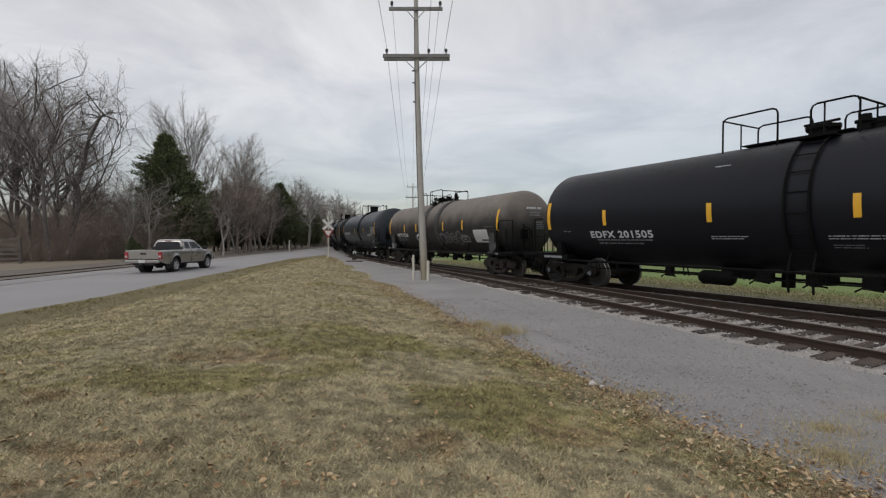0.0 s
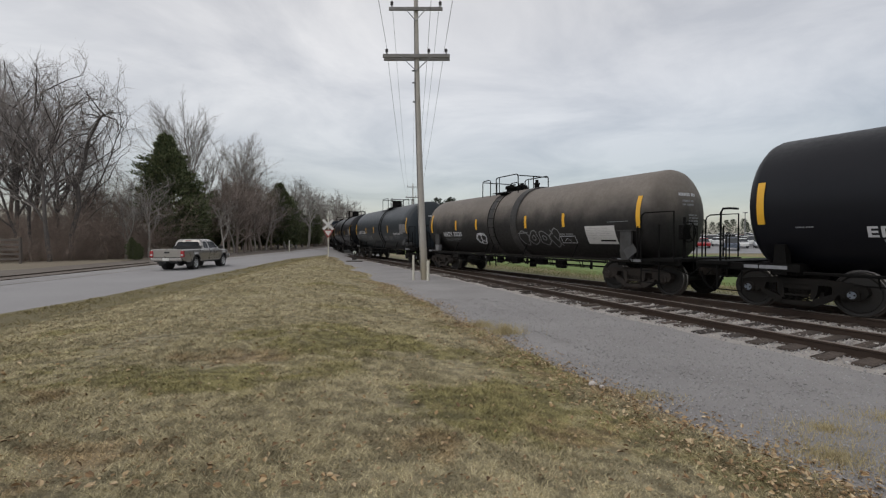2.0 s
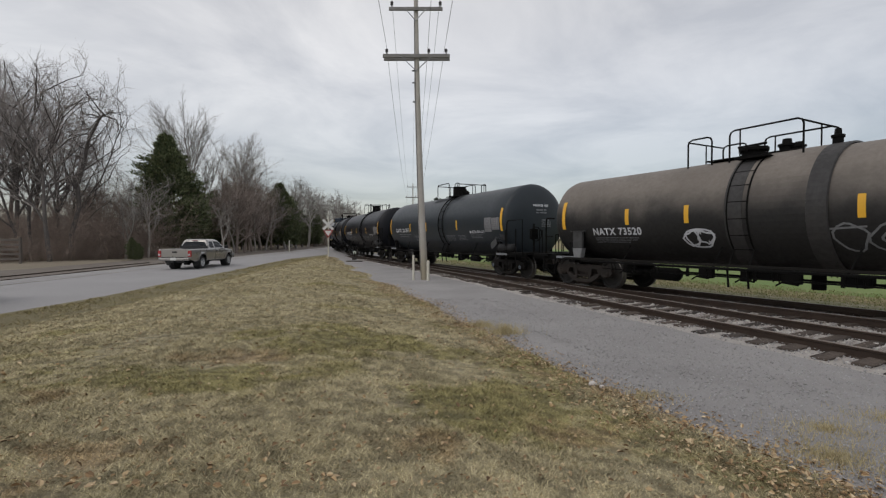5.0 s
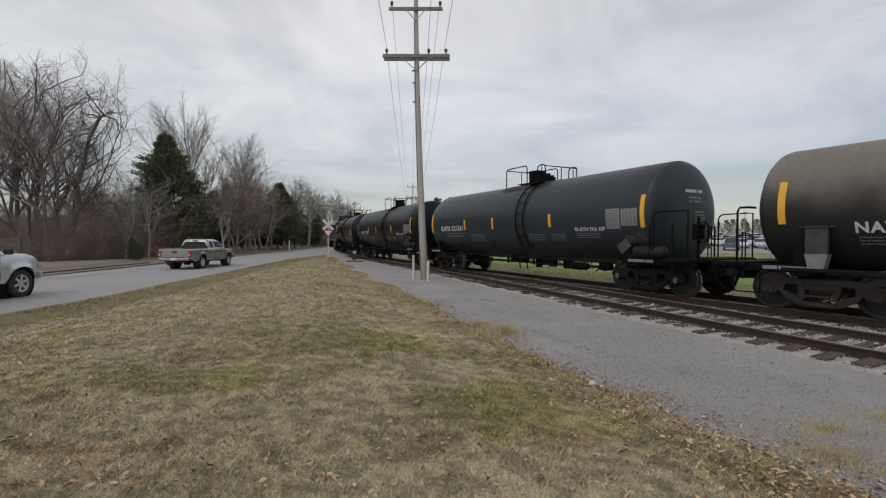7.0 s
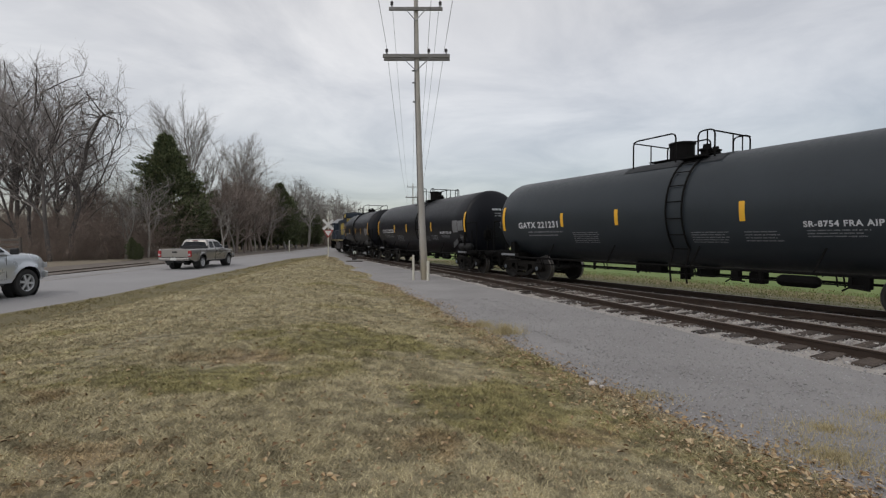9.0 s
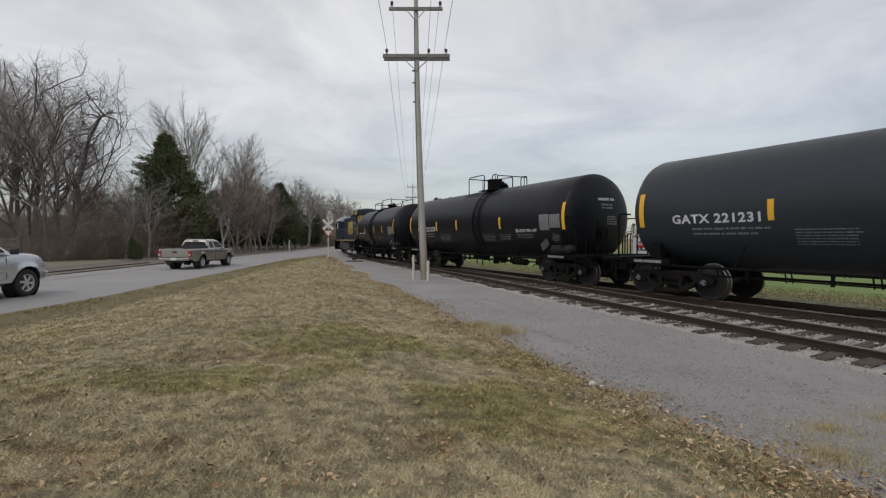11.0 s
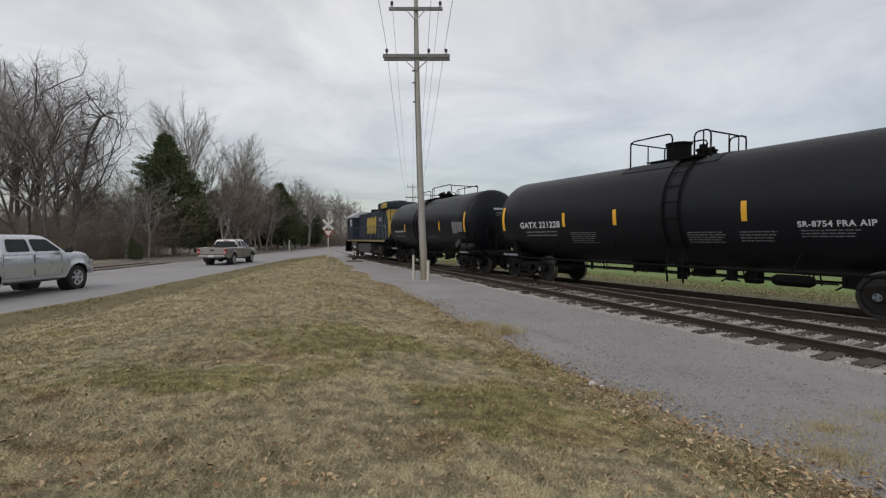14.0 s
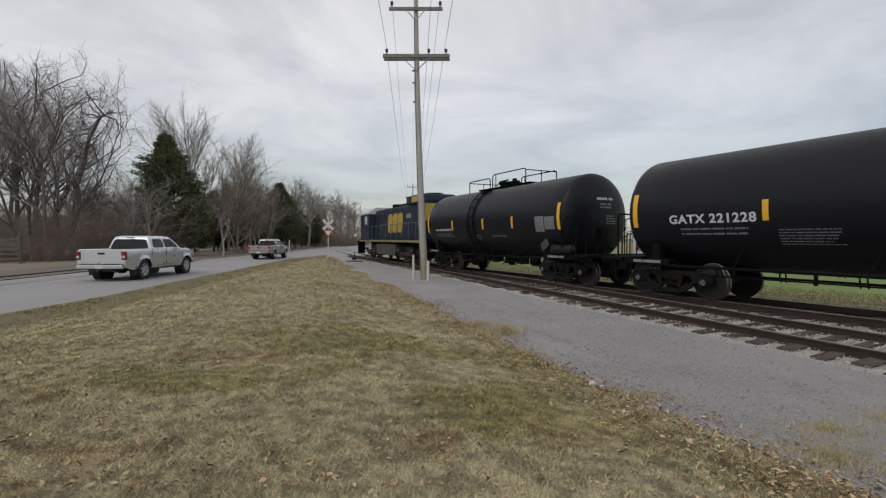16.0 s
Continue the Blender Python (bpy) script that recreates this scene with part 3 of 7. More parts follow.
def make_truck(car, x, bright=True, iron=None):
    """A two-axle freight truck under car at x."""
    iron = iron or M["truck_iron"]
    truck = new("truck")
    truck.parent = car
    truck.matrix_basis = pose(x, 0, 0)
    for s in (-1, 1):
        part("side_frame", side_frame_mesh(s), iron, truck)
        part("spring_nest", spring_mesh(s), iron, truck)
        for q in (-1, 1):
            part("bearing", hub_mesh(s, q), [iron, M["hub_blue"] if bright else M["truck_iron"]], truck, "dull blue bearing cap" if bright else "rusty bearing cap")
    bm = bmesh.new()
    box(bm, (0, 0, 0.52), (0.42, 2.0, 0.24), 0.03)
    box(bm, (0, 0, 0.70), (0.6, 0.7, 0.16), 0.02)
    for q in (-1, 1):
        box(bm, (q * 0.40, 0, 0.38), (0.10, 1.9, 0.14), 0.02)
        for s in (-1, 1):
            box(bm, (q * 0.425, s * 0.74, 0.44), (0.06, 0.12, 0.34), 0.015)
    part("bolster", bm, iron, truck)
    for q in (-1, 1):
        w = part("wheelset", make_wheelset(), [M["wheel"], M["tread"]], truck, smooth=False)
        w.matrix_basis = pose(q * AXLE, 0, 0.457)
        WHEEL_PARTS.append((w, car, q * AXLE))
    return truck


def hoop(bm, x0, x1, y, z0, z1, r=0.022, cut=0.12):
    tube(bm, [(x0, y, z0), (x0, y, z1 - cut), (x0 + cut * 0.3, y, z1 - cut * 0.3), (x0 + cut, y, z1), (x1 - cut, y, z1), (x1 - cut * 0.3, y, z1 - cut * 0.3), (x1, y, z1 - cut), (x1, y, z0)], r, 6)


def tank_car(name, label, length, paint, marks, strips, tall_strips, dome="box", belt=None, ladder=1.0, text=None, text_x=0, text_w=2.2, panel=None, extra=None, rails_x=(-0.9, 0.5, 1.2, 2.3), tank=None, bright=True, brackets=4, air=True, small_text=(), rail_h=(0.77, 0.66), over=2.1, R=1.48, ZC=2.30, text_z=2.05, front=0.0, front_bulge=0.42, rear=0.0, iron=None, tank_at=-0.85, dome_at=None):
    half = length / 2
    tl = half - 0.95
    car = thing(name, label, "tank car", "tank cars of the freight train")
    # shell
    bm = bmesh.new()
    bulge = 0.52
    prof = [(-a, r) for a, r in ellipse_head(tl - bulge - rear, R, bulge)][::-1]
    xh = tl - bulge + front
    prof += [(x, R) for x in np.linspace(-tl + bulge + rear, xh, 14)[1:-1]]
    prof += ellipse_head(xh, R, front_bulge)
    lathe(bm, prof, 64, "x", (0, 0, ZC))
    bmesh.ops.remove_doubles(bm, verts=bm.verts, dist=0.0005)
    shell = part("tank", bm, paint, car, tank or "", smooth=True)
    for x in (belt or ()):
        bm = bmesh.new()
        lathe(bm, [(x - 0.035, R - 0.01), (x - 0.03, R + 0.012), (x + 0.03, R + 0.012), (x + 0.035, R - 0.01)], 64, "x", (0, 0, ZC), caps=False)
        part("jacket_band", bm, paint, car, smooth=False)
    # saddles and frame ends
    for q in (-1, 1):
        bm = bmesh.new()
        xb = q * (half - over)
        for s in (-1, 1):
            slab(bm, [(xb - 0.15, 0.80), (xb + 0.15, 0.80), (xb + 0.10, 1.45), (xb - 0.10, 1.45)], s * 1.12, s * 1.33)
        box(bm, (xb, 0, 0.90), (0.55, 2.3, 0.26), 0.02)
        part("saddle", bm, M["frame_black"], car)
        bm = bmesh.new()
        x0, x1 = half - 3.3, half - 0.32
        box(bm, (q * (x0 + x1) / 2, 0, 0.82), (x1 - x0, 0.38, 0.36), 0.02)
        box(bm, (q * (half - 0.66), 0, 1.0), (0.78, 2.9, 0.09), 0.01)
        box(bm, (q * (half - 1.35), -1.30, 0.94), (2.3, 0.10, 0.16), 0.01)
        box(bm, (q * (half - 1.35), 1.30, 0.94), (2.3, 0.10, 0.16), 0.01)
        part("end_sill", bm, M["frame_black"], car)
        bm = bmesh.new()
        box(bm, (q * (half - 0.2), 0, 0.84), (0.42, 0.16, 0.18), 0.03)
        box(bm, (q * (half - 0.03), q * 0.05, 0.80), (0.34, 0.34, 0.40), 0.07)
        box(bm, (q * (half - 0.34), 0, 0.72), (0.10, 0.62, 0.30), 0.03)
        part("coupler", bm, iron or M["truck_black"], car)
        bm = bmesh.new()
        tube(bm, [(q * (half - 0.30), -0.30, 0.70), (q * (half - 0.24), -0.34, 0.52), (q * (half - 0.12), -0.30, 0.30), (q * (half + 0.02), -0.24, 0.20)], 0.035, 7)
        part("air_hose", bm, M["frame_black"], car)
        bm = bmesh.new()
        tube(bm, [(q * (half - 0.25), -1.38, 0.78), (q * (half - 0.20), -0.95, 0.62), (q * (half - 0.12), -0.25, 0.98)], 0.014, 5)
        part("uncoupling_lever", bm, M["frame_black"], car)
        # steps and rails at the corners: a long hoop at the braked end, a short one at the other
        back, end_x = (1.35, 0.34) if q > 0 else (1.02, 0.80)
        for s in (-1, 1):
            bm = bmesh.new()
            y = s * 1.40
            tube(bm, [(q * (half - 0.78), y, 0.36), (q * (half - 0.78), y, 1.95 if q > 0 else 1.02)], 0.024, 6)
            tube(bm, [(q * (half - 1.35), y, 0.36), (q * (half - 1.35), y, 1.0)], 0.018, 6)
            tube(bm, [(q * (half - 0.78), y, 0.37), (q * (half - 1.35), y, 0.37)], 0.016, 6)
            tube(bm, [(q * (half - 0.78), y, 0.69), (q * (half - 1.35), y, 0.69)], 0.014, 6)
            part("step", bm, M["frame_black"], car)
            bm = bmesh.new()
            hx = [q * (half - back), q * (half - end_x)]
            if q > 0:
                tube(bm, [(hx[0], s * 1.43, 1.0), (hx[0], s * 1.43, 2.14), (hx[0] + q * 0.04, s * 1.43, 2.24), (hx[0] + q * 0.14, s * 1.43, 2.29), (hx[1], s * 1.40, 2.29), (hx[1], s * 1.40, 1.0)], 0.021, 6)
                tube(bm, [(q * (half - 1.46), s * 1.43, 1.0), (q * (half - 1.46), s * 1.43, 1.92)], 0.024, 6)
            else:
                tube(bm, [(hx[0] - q * 0.18, s * 1.30, 2.27), (hx[0], s * 1.32, 2.29), (hx[1] - q * 0.05, s * 1.32, 2.29), (hx[1], s * 1.32, 2.2), (hx[1], s * 1.32, 1.0)], 0.026, 6)
                tube(bm, [(hx[1], s * 1.32, 1.65), (hx[0] - q * 0.10, s * 1.30, 1.65)], 0.014, 5)
            part("end_rail", bm, M["frame_black"], car)
        bm = bmesh.new()
        gx, gz = (0.32, 1.9) if q > 0 else (0.52, 1.72)
        for y in (-0.62, -0.48):
            tube(bm, [(q * (half - gx), y, 0.75), (q * (half - gx), y, gz)], 0.016, 6)
        tube(bm, [(q * (half - gx), -0.62, gz), (q * (half - gx), -0.48, gz)], 0.016, 6)
        part("grab_iron", bm, M["frame_black"], car)
    # hand brake at the front end
    bm = bmesh.new()
    hb = half - 0.5
    tube(bm, [(hb, -0.75, 1.0), (hb, -0.75, 2.15)], 0.04, 6)
    box(bm, (hb, -0.75, 1.75), (0.16, 0.3, 0.4), 0.03)
    ring = [(hb + 0.13, -0.75 + 0.27 * math.cos(a), 1.75 + 0.27 * math.sin(a)) for a in (math.pi * k / 9 for k in range(19))]
    tube(bm, ring, 0.018, 5, caps=False)
    for k in range(3):
        a = k * math.pi / 3
        tube(bm, [(hb + 0.13, -0.75 + 0.27 * math.cos(a), 1.75 + 0.27 * math.sin(a)), (hb + 0.13, -0.75 - 0.27 * math.cos(a), 1.75 - 0.27 * math.sin(a))], 0.012, 4)
    part("hand_brake", bm, M["frame_black"], car)
    # air tank on the front deck
    bm = bmesh.new()
    xa = half - 1.52
    if air:
        lathe(bm, [(xa - 0.58, 0.0), (xa - 0.56, 0.12), (xa - 0.5, 0.17), (xa + 0.4, 0.17), (xa + 0.46, 0.12), (xa + 0.48, 0.0)], 18, "x", (0, -1.28, 1.2))
        part("air_reservoir", bm, M["reservoir_grey"], car, smooth=True)
    # side pipes and brackets below
    bm = bmesh.new()
    for s in (-1, 1):
        tube(bm, [(-half + 2.6, s * 1.40, 0.86), (half - 2.6, s * 1.42, 0.86)], 0.035, 6)
        tube(bm, [(-half + 3.4, s * 1.30, 0.66), (half - 3.4, s * 1.30, 0.66)], 0.018, 6)
        for k in range(brackets):
            x = -half + 4.2 + (length - 8.4) * k / max(1, brackets - 1)
            tube(bm, [(x, s * 1.38, 0.84), (x + 0.18, s * 1.24, 1.38)], 0.022, 5)
        for k in range(7):
            x = -half + 3.8 + (length - 7.6) * k / 6
            tube(bm, [(x, s * 1.30, 0.62), (x, s * 1.38, 0.86)], 0.016, 5)
            tube(bm, [(x + 0.12, s * 1.30, 0.62), (x + 0.12, s * 1.38, 0.86)], 0.016, 5)
    part("side_pipe", bm, M["frame_black"], car)
    bm = bmesh.new()
    box(bm, (-0.6, -0.3, 0.72), (0.9, 0.35, 0.28), 0.05)
    box(bm, (1.1, -0.2, 0.66), (0.5, 0.3, 0.24), 0.05)
    box(bm, (2.5, -0.4, 0.62), (0.35, 0.25, 0.28), 0.04)
    lathe(bm, [(-0.25, 0.0), (-0.25, 0.14), (0.25, 0.14), (0.25, 0.0)], 12, "z", (0.3, 0, 0.66))
    tube(bm, [(-half + 3, -0.2, 0.62), (half - 3, -0.2, 0.62)], 0.03, 6)
    for k in range(6):
        x = -4.0 + 1.7 * k
        box(bm, (x, -0.9, 0.70), (0.06, 0.06, 0.26))
    part("brake_rigging", bm, M["frame_black"], car)
    bm = bmesh.new()
    tr, th = (0.18, 0.45) if tank_at < 0 else (0.13, 0.42)
    lathe(bm, [(tank_at - th, 0.0), (tank_at - th + 0.02, tr * 0.66), (tank_at - th + 0.1, tr), (tank_at + th - 0.1, tr), (tank_at + th - 0.02, tr * 0.66), (tank_at + th, 0.0)], 16, "x", (0, -0.95, 0.78 - tr))
    part("brake_reservoir", bm, M["frame_black"], car, smooth=True)
    for k, x in enumerate((tank_at - 1.35, tank_at + 1.0, tank_at + 2.1, tank_at + 3.0)):
        bm = bmesh.new()
        box(bm, (x, -0.9 + 0.2 * (k % 2), 0.70), (0.34 if k % 2 else 0.18, 0.2, 0.30), 0.03)
        tube(bm, [(x - 0.2, -1.0, 0.52), (x - 0.08, -1.0, 0.60), (x + 0.25, -1.0, 0.56)], 0.02, 5)
        part("brake_valve", bm, M["frame_black"], car)
    # ladder
    bm = bmesh.new()
    arc = [(-(R + 0.05) * math.cos(a), ZC + (R + 0.05) * math.sin(a)) for a in (math.radians(d) for d in range(-40, 76, 8))]
    for dx in (-0.23, 0.23):
        tube(bm, [(ladder + dx, -1.30, 0.42), (ladder + dx, -1.36, 0.85)] + [(ladder + dx, y, z) for y, z in arc], 0.026, 5)
    for k in range(0, len(arc), 2):
        y, z = arc[k]
        tube(bm, [(ladder - 0.23, y, z), (ladder + 0.23, y, z)], 0.014, 5)
    part("ladder", bm, M["frame_black"], car)
    # platform, rails and fittings on top
    TOP = ZC + R
    a0, a1, b0, b1 = rails_x
    bm = bmesh.new()
    box(bm, ((a0 + b1) / 2, 0, TOP + 0.02), (b1 - a0 - 0.5, 0.8, 0.03))
    box(bm, (ladder, -0.72, TOP - 0.10), (0.75, 0.35, 0.03))
    part("platform", bm, M["frame_black"], car)
    if dome == "box":
        part("walkway_sheet", wrap(patch(b1 - a0 + 0.5, R * 0.62, 4, 10), R, ZC, 0.012, (a0 + b1) / 2, ZC + R * 1.25), M["walkway"], car, "dull grey non-slip sheet")
    for s in (-1, 1):
        bm = bmesh.new()
        y = s * 0.78
        hoop(bm, a0, a1, y, TOP - 0.15, TOP + rail_h[0])
        part("platform_rail", bm, M["frame_black"], car)
        bm = bmesh.new()
        hoop(bm, b0, b1, y, TOP - 0.15, TOP + rail_h[1])
        tube(bm, [(b0 + 0.25, y, TOP - 0.1), (b0 + 0.25, y, TOP + rail_h[1])], 0.018, 5)
        part("platform_rail", bm, M["frame_black"], car)
    for x, zz in ((a0, rail_h[0] - 0.05), (b1, rail_h[1] - 0.06)):
        bm = bmesh.new()
        tube(bm, [(x, -0.78, TOP + zz), (x, 0.78, TOP + zz)], 0.022, 6)
        tube(bm, [(x, 0, TOP), (x, 0, TOP + zz)], 0.018, 6)
        part("end_hoop", bm, M["frame_black"], car)
    bm = bmesh.new()
    if dome == "box":
        lathe(bm, [(-0.05, 0.0), (-0.05, 0.40), (0.03, 0.38), (0.03, 0.33), (0.45, 0.33), (0.45, 0.36), (0.50, 0.36), (0.51, 0.33), (0.51, 0.0)], 28, "z", (0.15, 0, TOP))
    else:
        dome_at = b0 - 0.1 if dome_at is None else dome_at
        lathe(bm, [(-0.05, 0.0), (-0.05, 0.27), (0.18, 0.27), (0.18, 0.33), (0.25, 0.33), (0.27, 0.28), (0.29, 0.0)], 24, "z", (dome_at, 0, TOP))
        tube(bm, [(dome_at - 0.32, -0.12, TOP + 0.30), (dome_at + 0.36, -0.12, TOP + 0.32)], 0.03, 6)
        for k in range(8):
            a = math.pi * k / 4
            box(bm, (dome_at + 0.30 * math.cos(a), 0.30 * math.sin(a), TOP + 0.21), (0.05, 0.05, 0.12))
    part("dome", bm, M["frame_black"], car)
    dome_x = 0.15 if dome == "box" else dome_at
    for x, h, r in ((dome_x + 0.8, 0.36, 0.15), (dome_x + 1.05, 0.25, 0.12)) + (((dome_x + 1.8, 0.40, 0.10),) if air is False else ()):
        bm = bmesh.new()
        lathe(bm, [(0.0, 0.0), (0.0, r), (h * 0.5, r), (h * 0.52, r * 1.25), (h * 0.66, r * 1.25), (h * 0.7, r * 0.7), (h, r * 0.6), (h, 0.0)], 14, "z", (x, -0.1, TOP - 0.03))
        part("valve", bm, M["frame_black"], car)
    # marks
    for x in strips:
        part("reflective_strip", wrap(patch(0.13, 0.46), R, ZC, 0.006, x, 2.20), M["yellow"], car, "yellow reflective strip")
    for x in tall_strips:
        part("reflective_strip", wrap(patch(0.15, 0.92), R, ZC, 0.014, x, 2.34), M["yellow"], car, "tall yellow reflective strip")
    if text:
        bm = lettering(text, 1.0)
        w = max(v.co.x for v in bm.verts) - min(v.co.x for v in bm.verts)
        k = text_w / w
        bmesh.ops.scale(bm, vec=(k, 0.30, 1), verts=bm.verts)
        part("lettering", wrap(bm, R, ZC, 0.006, text_x, text_z), M["white"], car, "white stencilled lettering")
    for body, x, z, w in small_text:
        bm = lettering(body, 1.0)
        k = w / (max(v.co.x for v in bm.verts) - min(v.co.x for v in bm.verts))
        bmesh.ops.scale(bm, vec=(k, 0.17, 1), verts=bm.verts)
        part("lettering", wrap(bm, R, ZC, 0.006, x, z), M["white"], car, "white stencilled lettering")
    for i, (x, z, w, h, lines, mat) in enumerate(marks):
        tagged(part("small_print", wrap(bars(w, h, lines, i + int(length * 10)), R, ZC, 0.006, x, z), M[mat], car, "lines of small white print"), kind="stuff")
    if panel:
        x, z, w, h = panel
        part("stencil_panel", wrap(patch(w * 0.46, h, 4, 8), R, ZC, 0.006, x - w * 0.27, z - h * 0.05), M["panel_grey"], car, "pale grey data panel")
        part("stencil_panel", wrap(patch(w * 0.50, h * 0.82, 4, 8), R, ZC, 0.006, x + w * 0.25, z), M["panel_grey"], car, "pale grey data panel ruled in cells")
        tagged(part("panel_print", wrap(cells(w * 0.46, h * 0.76, 4, 6, 0.6), R, ZC, 0.010, x + w * 0.25, z), M["panel_ink"], car), kind="stuff")
        tagged(part("panel_print", wrap(bars(w * 0.42, h * 0.88, 8, 41, 0.5), R, ZC, 0.010, x - w * 0.27, z - h * 0.05), M["panel_ink"], car), kind="stuff")
    # end print on the front head
    for yc, zc, w, h, lines in ((0.22, 0.62, 0.85, 0.16, 1), (0.24, 0.38, 0.62, 0.22, 2), (0.45, -0.1, 0.5, 0.34, 4)):
        bm = bars(w, h, lines, 5, 0.6)
        for v in bm.verts:
            y, z = yc + v.co.x, zc + v.co.y
            rr = min(0.999, math.hypot(y, z) / R)
            v.co = Vector((xh + front_bulge * math.sqrt(1 - rr * rr) + 0.012, y, ZC + z))
        tagged(part("end_print", bm, M["white" if lines == 1 else "dim_white"], car), kind="stuff")
    # white conspicuity dashes on the sill and the placard
    for q in (-1, 1):
        for xt, wt_ in ((half - 1.98, 0.56), (half - 1.52, 0.30)):
            bm = bmesh.new()
            box(bm, (q * xt, -1.352, 0.95), (wt_, 0.006, 0.075))
            part("sill_tape", bm, M["dim_white"], car, "white reflective tape")
    for q in (1,):
        bm = bmesh.new()
        m = Matrix.Translation((q * (half - (2.36 if air else 1.72)), -1.40 if air else -1.42, 1.36 if air else 1.22)) @ Matrix.Rotation(radians(-20), 4, "X") @ Matrix.Rotation(radians(45), 4, "Y")
        box(bm, (0, 0, 0), (0.36, 0.02, 0.36), 0.004, m)
        part("placard_holder", bm, M["placard"], car, "grey diamond placard holder")
    for q in (-1, 1):
        make_truck(car, q * (half - over) + 0.22, bright, iron or M["truck_black"])
    if bright and small_text:
        bm = patch(0.34, 0.28, 4, 4)
        rj = random.Random(6)
        for v in bm.verts:
            v.co += Vector((rj.uniform(-0.04, 0.04), rj.uniform(-0.04, 0.04), 0))
        part("worn_decal", wrap(bm, R, ZC, 0.006, half - 1.78, 1.60), M["worn_decal"], car, "worn peeling decal")
    if extra:
        extra(car, R, ZC)
    return car


M["walkway"] = material("nonslip_sheet", (0.045, 0.048, 0.052), (0.03, 0.032, 0.035), 0.8, 0, 3, 40, 0.7, 0.1, spec=0.2)
M["worn_decal"] = material("worn_decal", (0.10, 0.10, 0.105), (0.015, 0.015, 0.017), 0.6, 0, 9, 40, 1.0, 0.02)
M["placard"] = material("dull_aluminium_placard", (0.05, 0.05, 0.052), (0.028, 0.027, 0.026), 0.6, 0.2, 5, 30, 0.8, 0.05)


def tan_paint():
    """Black tank paint under a coat of tan dust that thins out down the flanks."""
    m = material("dust_coated_tank_paint", (0.20, 0.175, 0.152), (0.135, 0.115, 0.098), 0.65, 0, 0.8, 10, 0.8, 0.08, 14)
    nt = m.node_tree
    bsdf = nt.nodes["Principled BSDF"]
    old = bsdf.inputs["Base Color"].links[0].from_socket
    tex = nt.nodes.new("ShaderNodeTexCoord")
    sp = nt.nodes.new("ShaderNodeSeparateXYZ")
    nt.links.new(tex.outputs["Object"], sp.inputs[0])
    ns = nt.nodes.new("ShaderNodeTexNoise")
    ns.inputs["Scale"].default_value = 1.3
    nt.links.new(tex.outputs["Object"], ns.inputs["Vector"])
    ad = nt.nodes.new("ShaderNodeMath")
    ad.operation = "MULTIPLY_ADD"
    ad.inputs[1].default_value = 0.9
    nt.links.new(ns.outputs[0], ad.inputs[0])
    nt.links.new(sp.outputs[2], ad.inputs[2])
    mr = nt.nodes.new("ShaderNodeMapRange")
    mr.interpolation_type = "SMOOTHSTEP"
    mr.inputs[1].default_value, mr.inputs[2].default_value = 2.42, 3.55
    nt.links.new(ad.outputs[0], mr.inputs[0])
    mx = nt.nodes.new("ShaderNodeMix")
    mx.data_type = "RGBA"
    mx.inputs[6].default_value = (0.010, 0.0092, 0.0088, 1)
    nt.links.new(mr.outputs[0], mx.inputs[0])
    nt.links.new(old, mx.inputs[7])
    nt.links.new(mx.outputs[2], bsdf.inputs["Base Color"])
    return m


M["tan_tank"] = tan_paint()


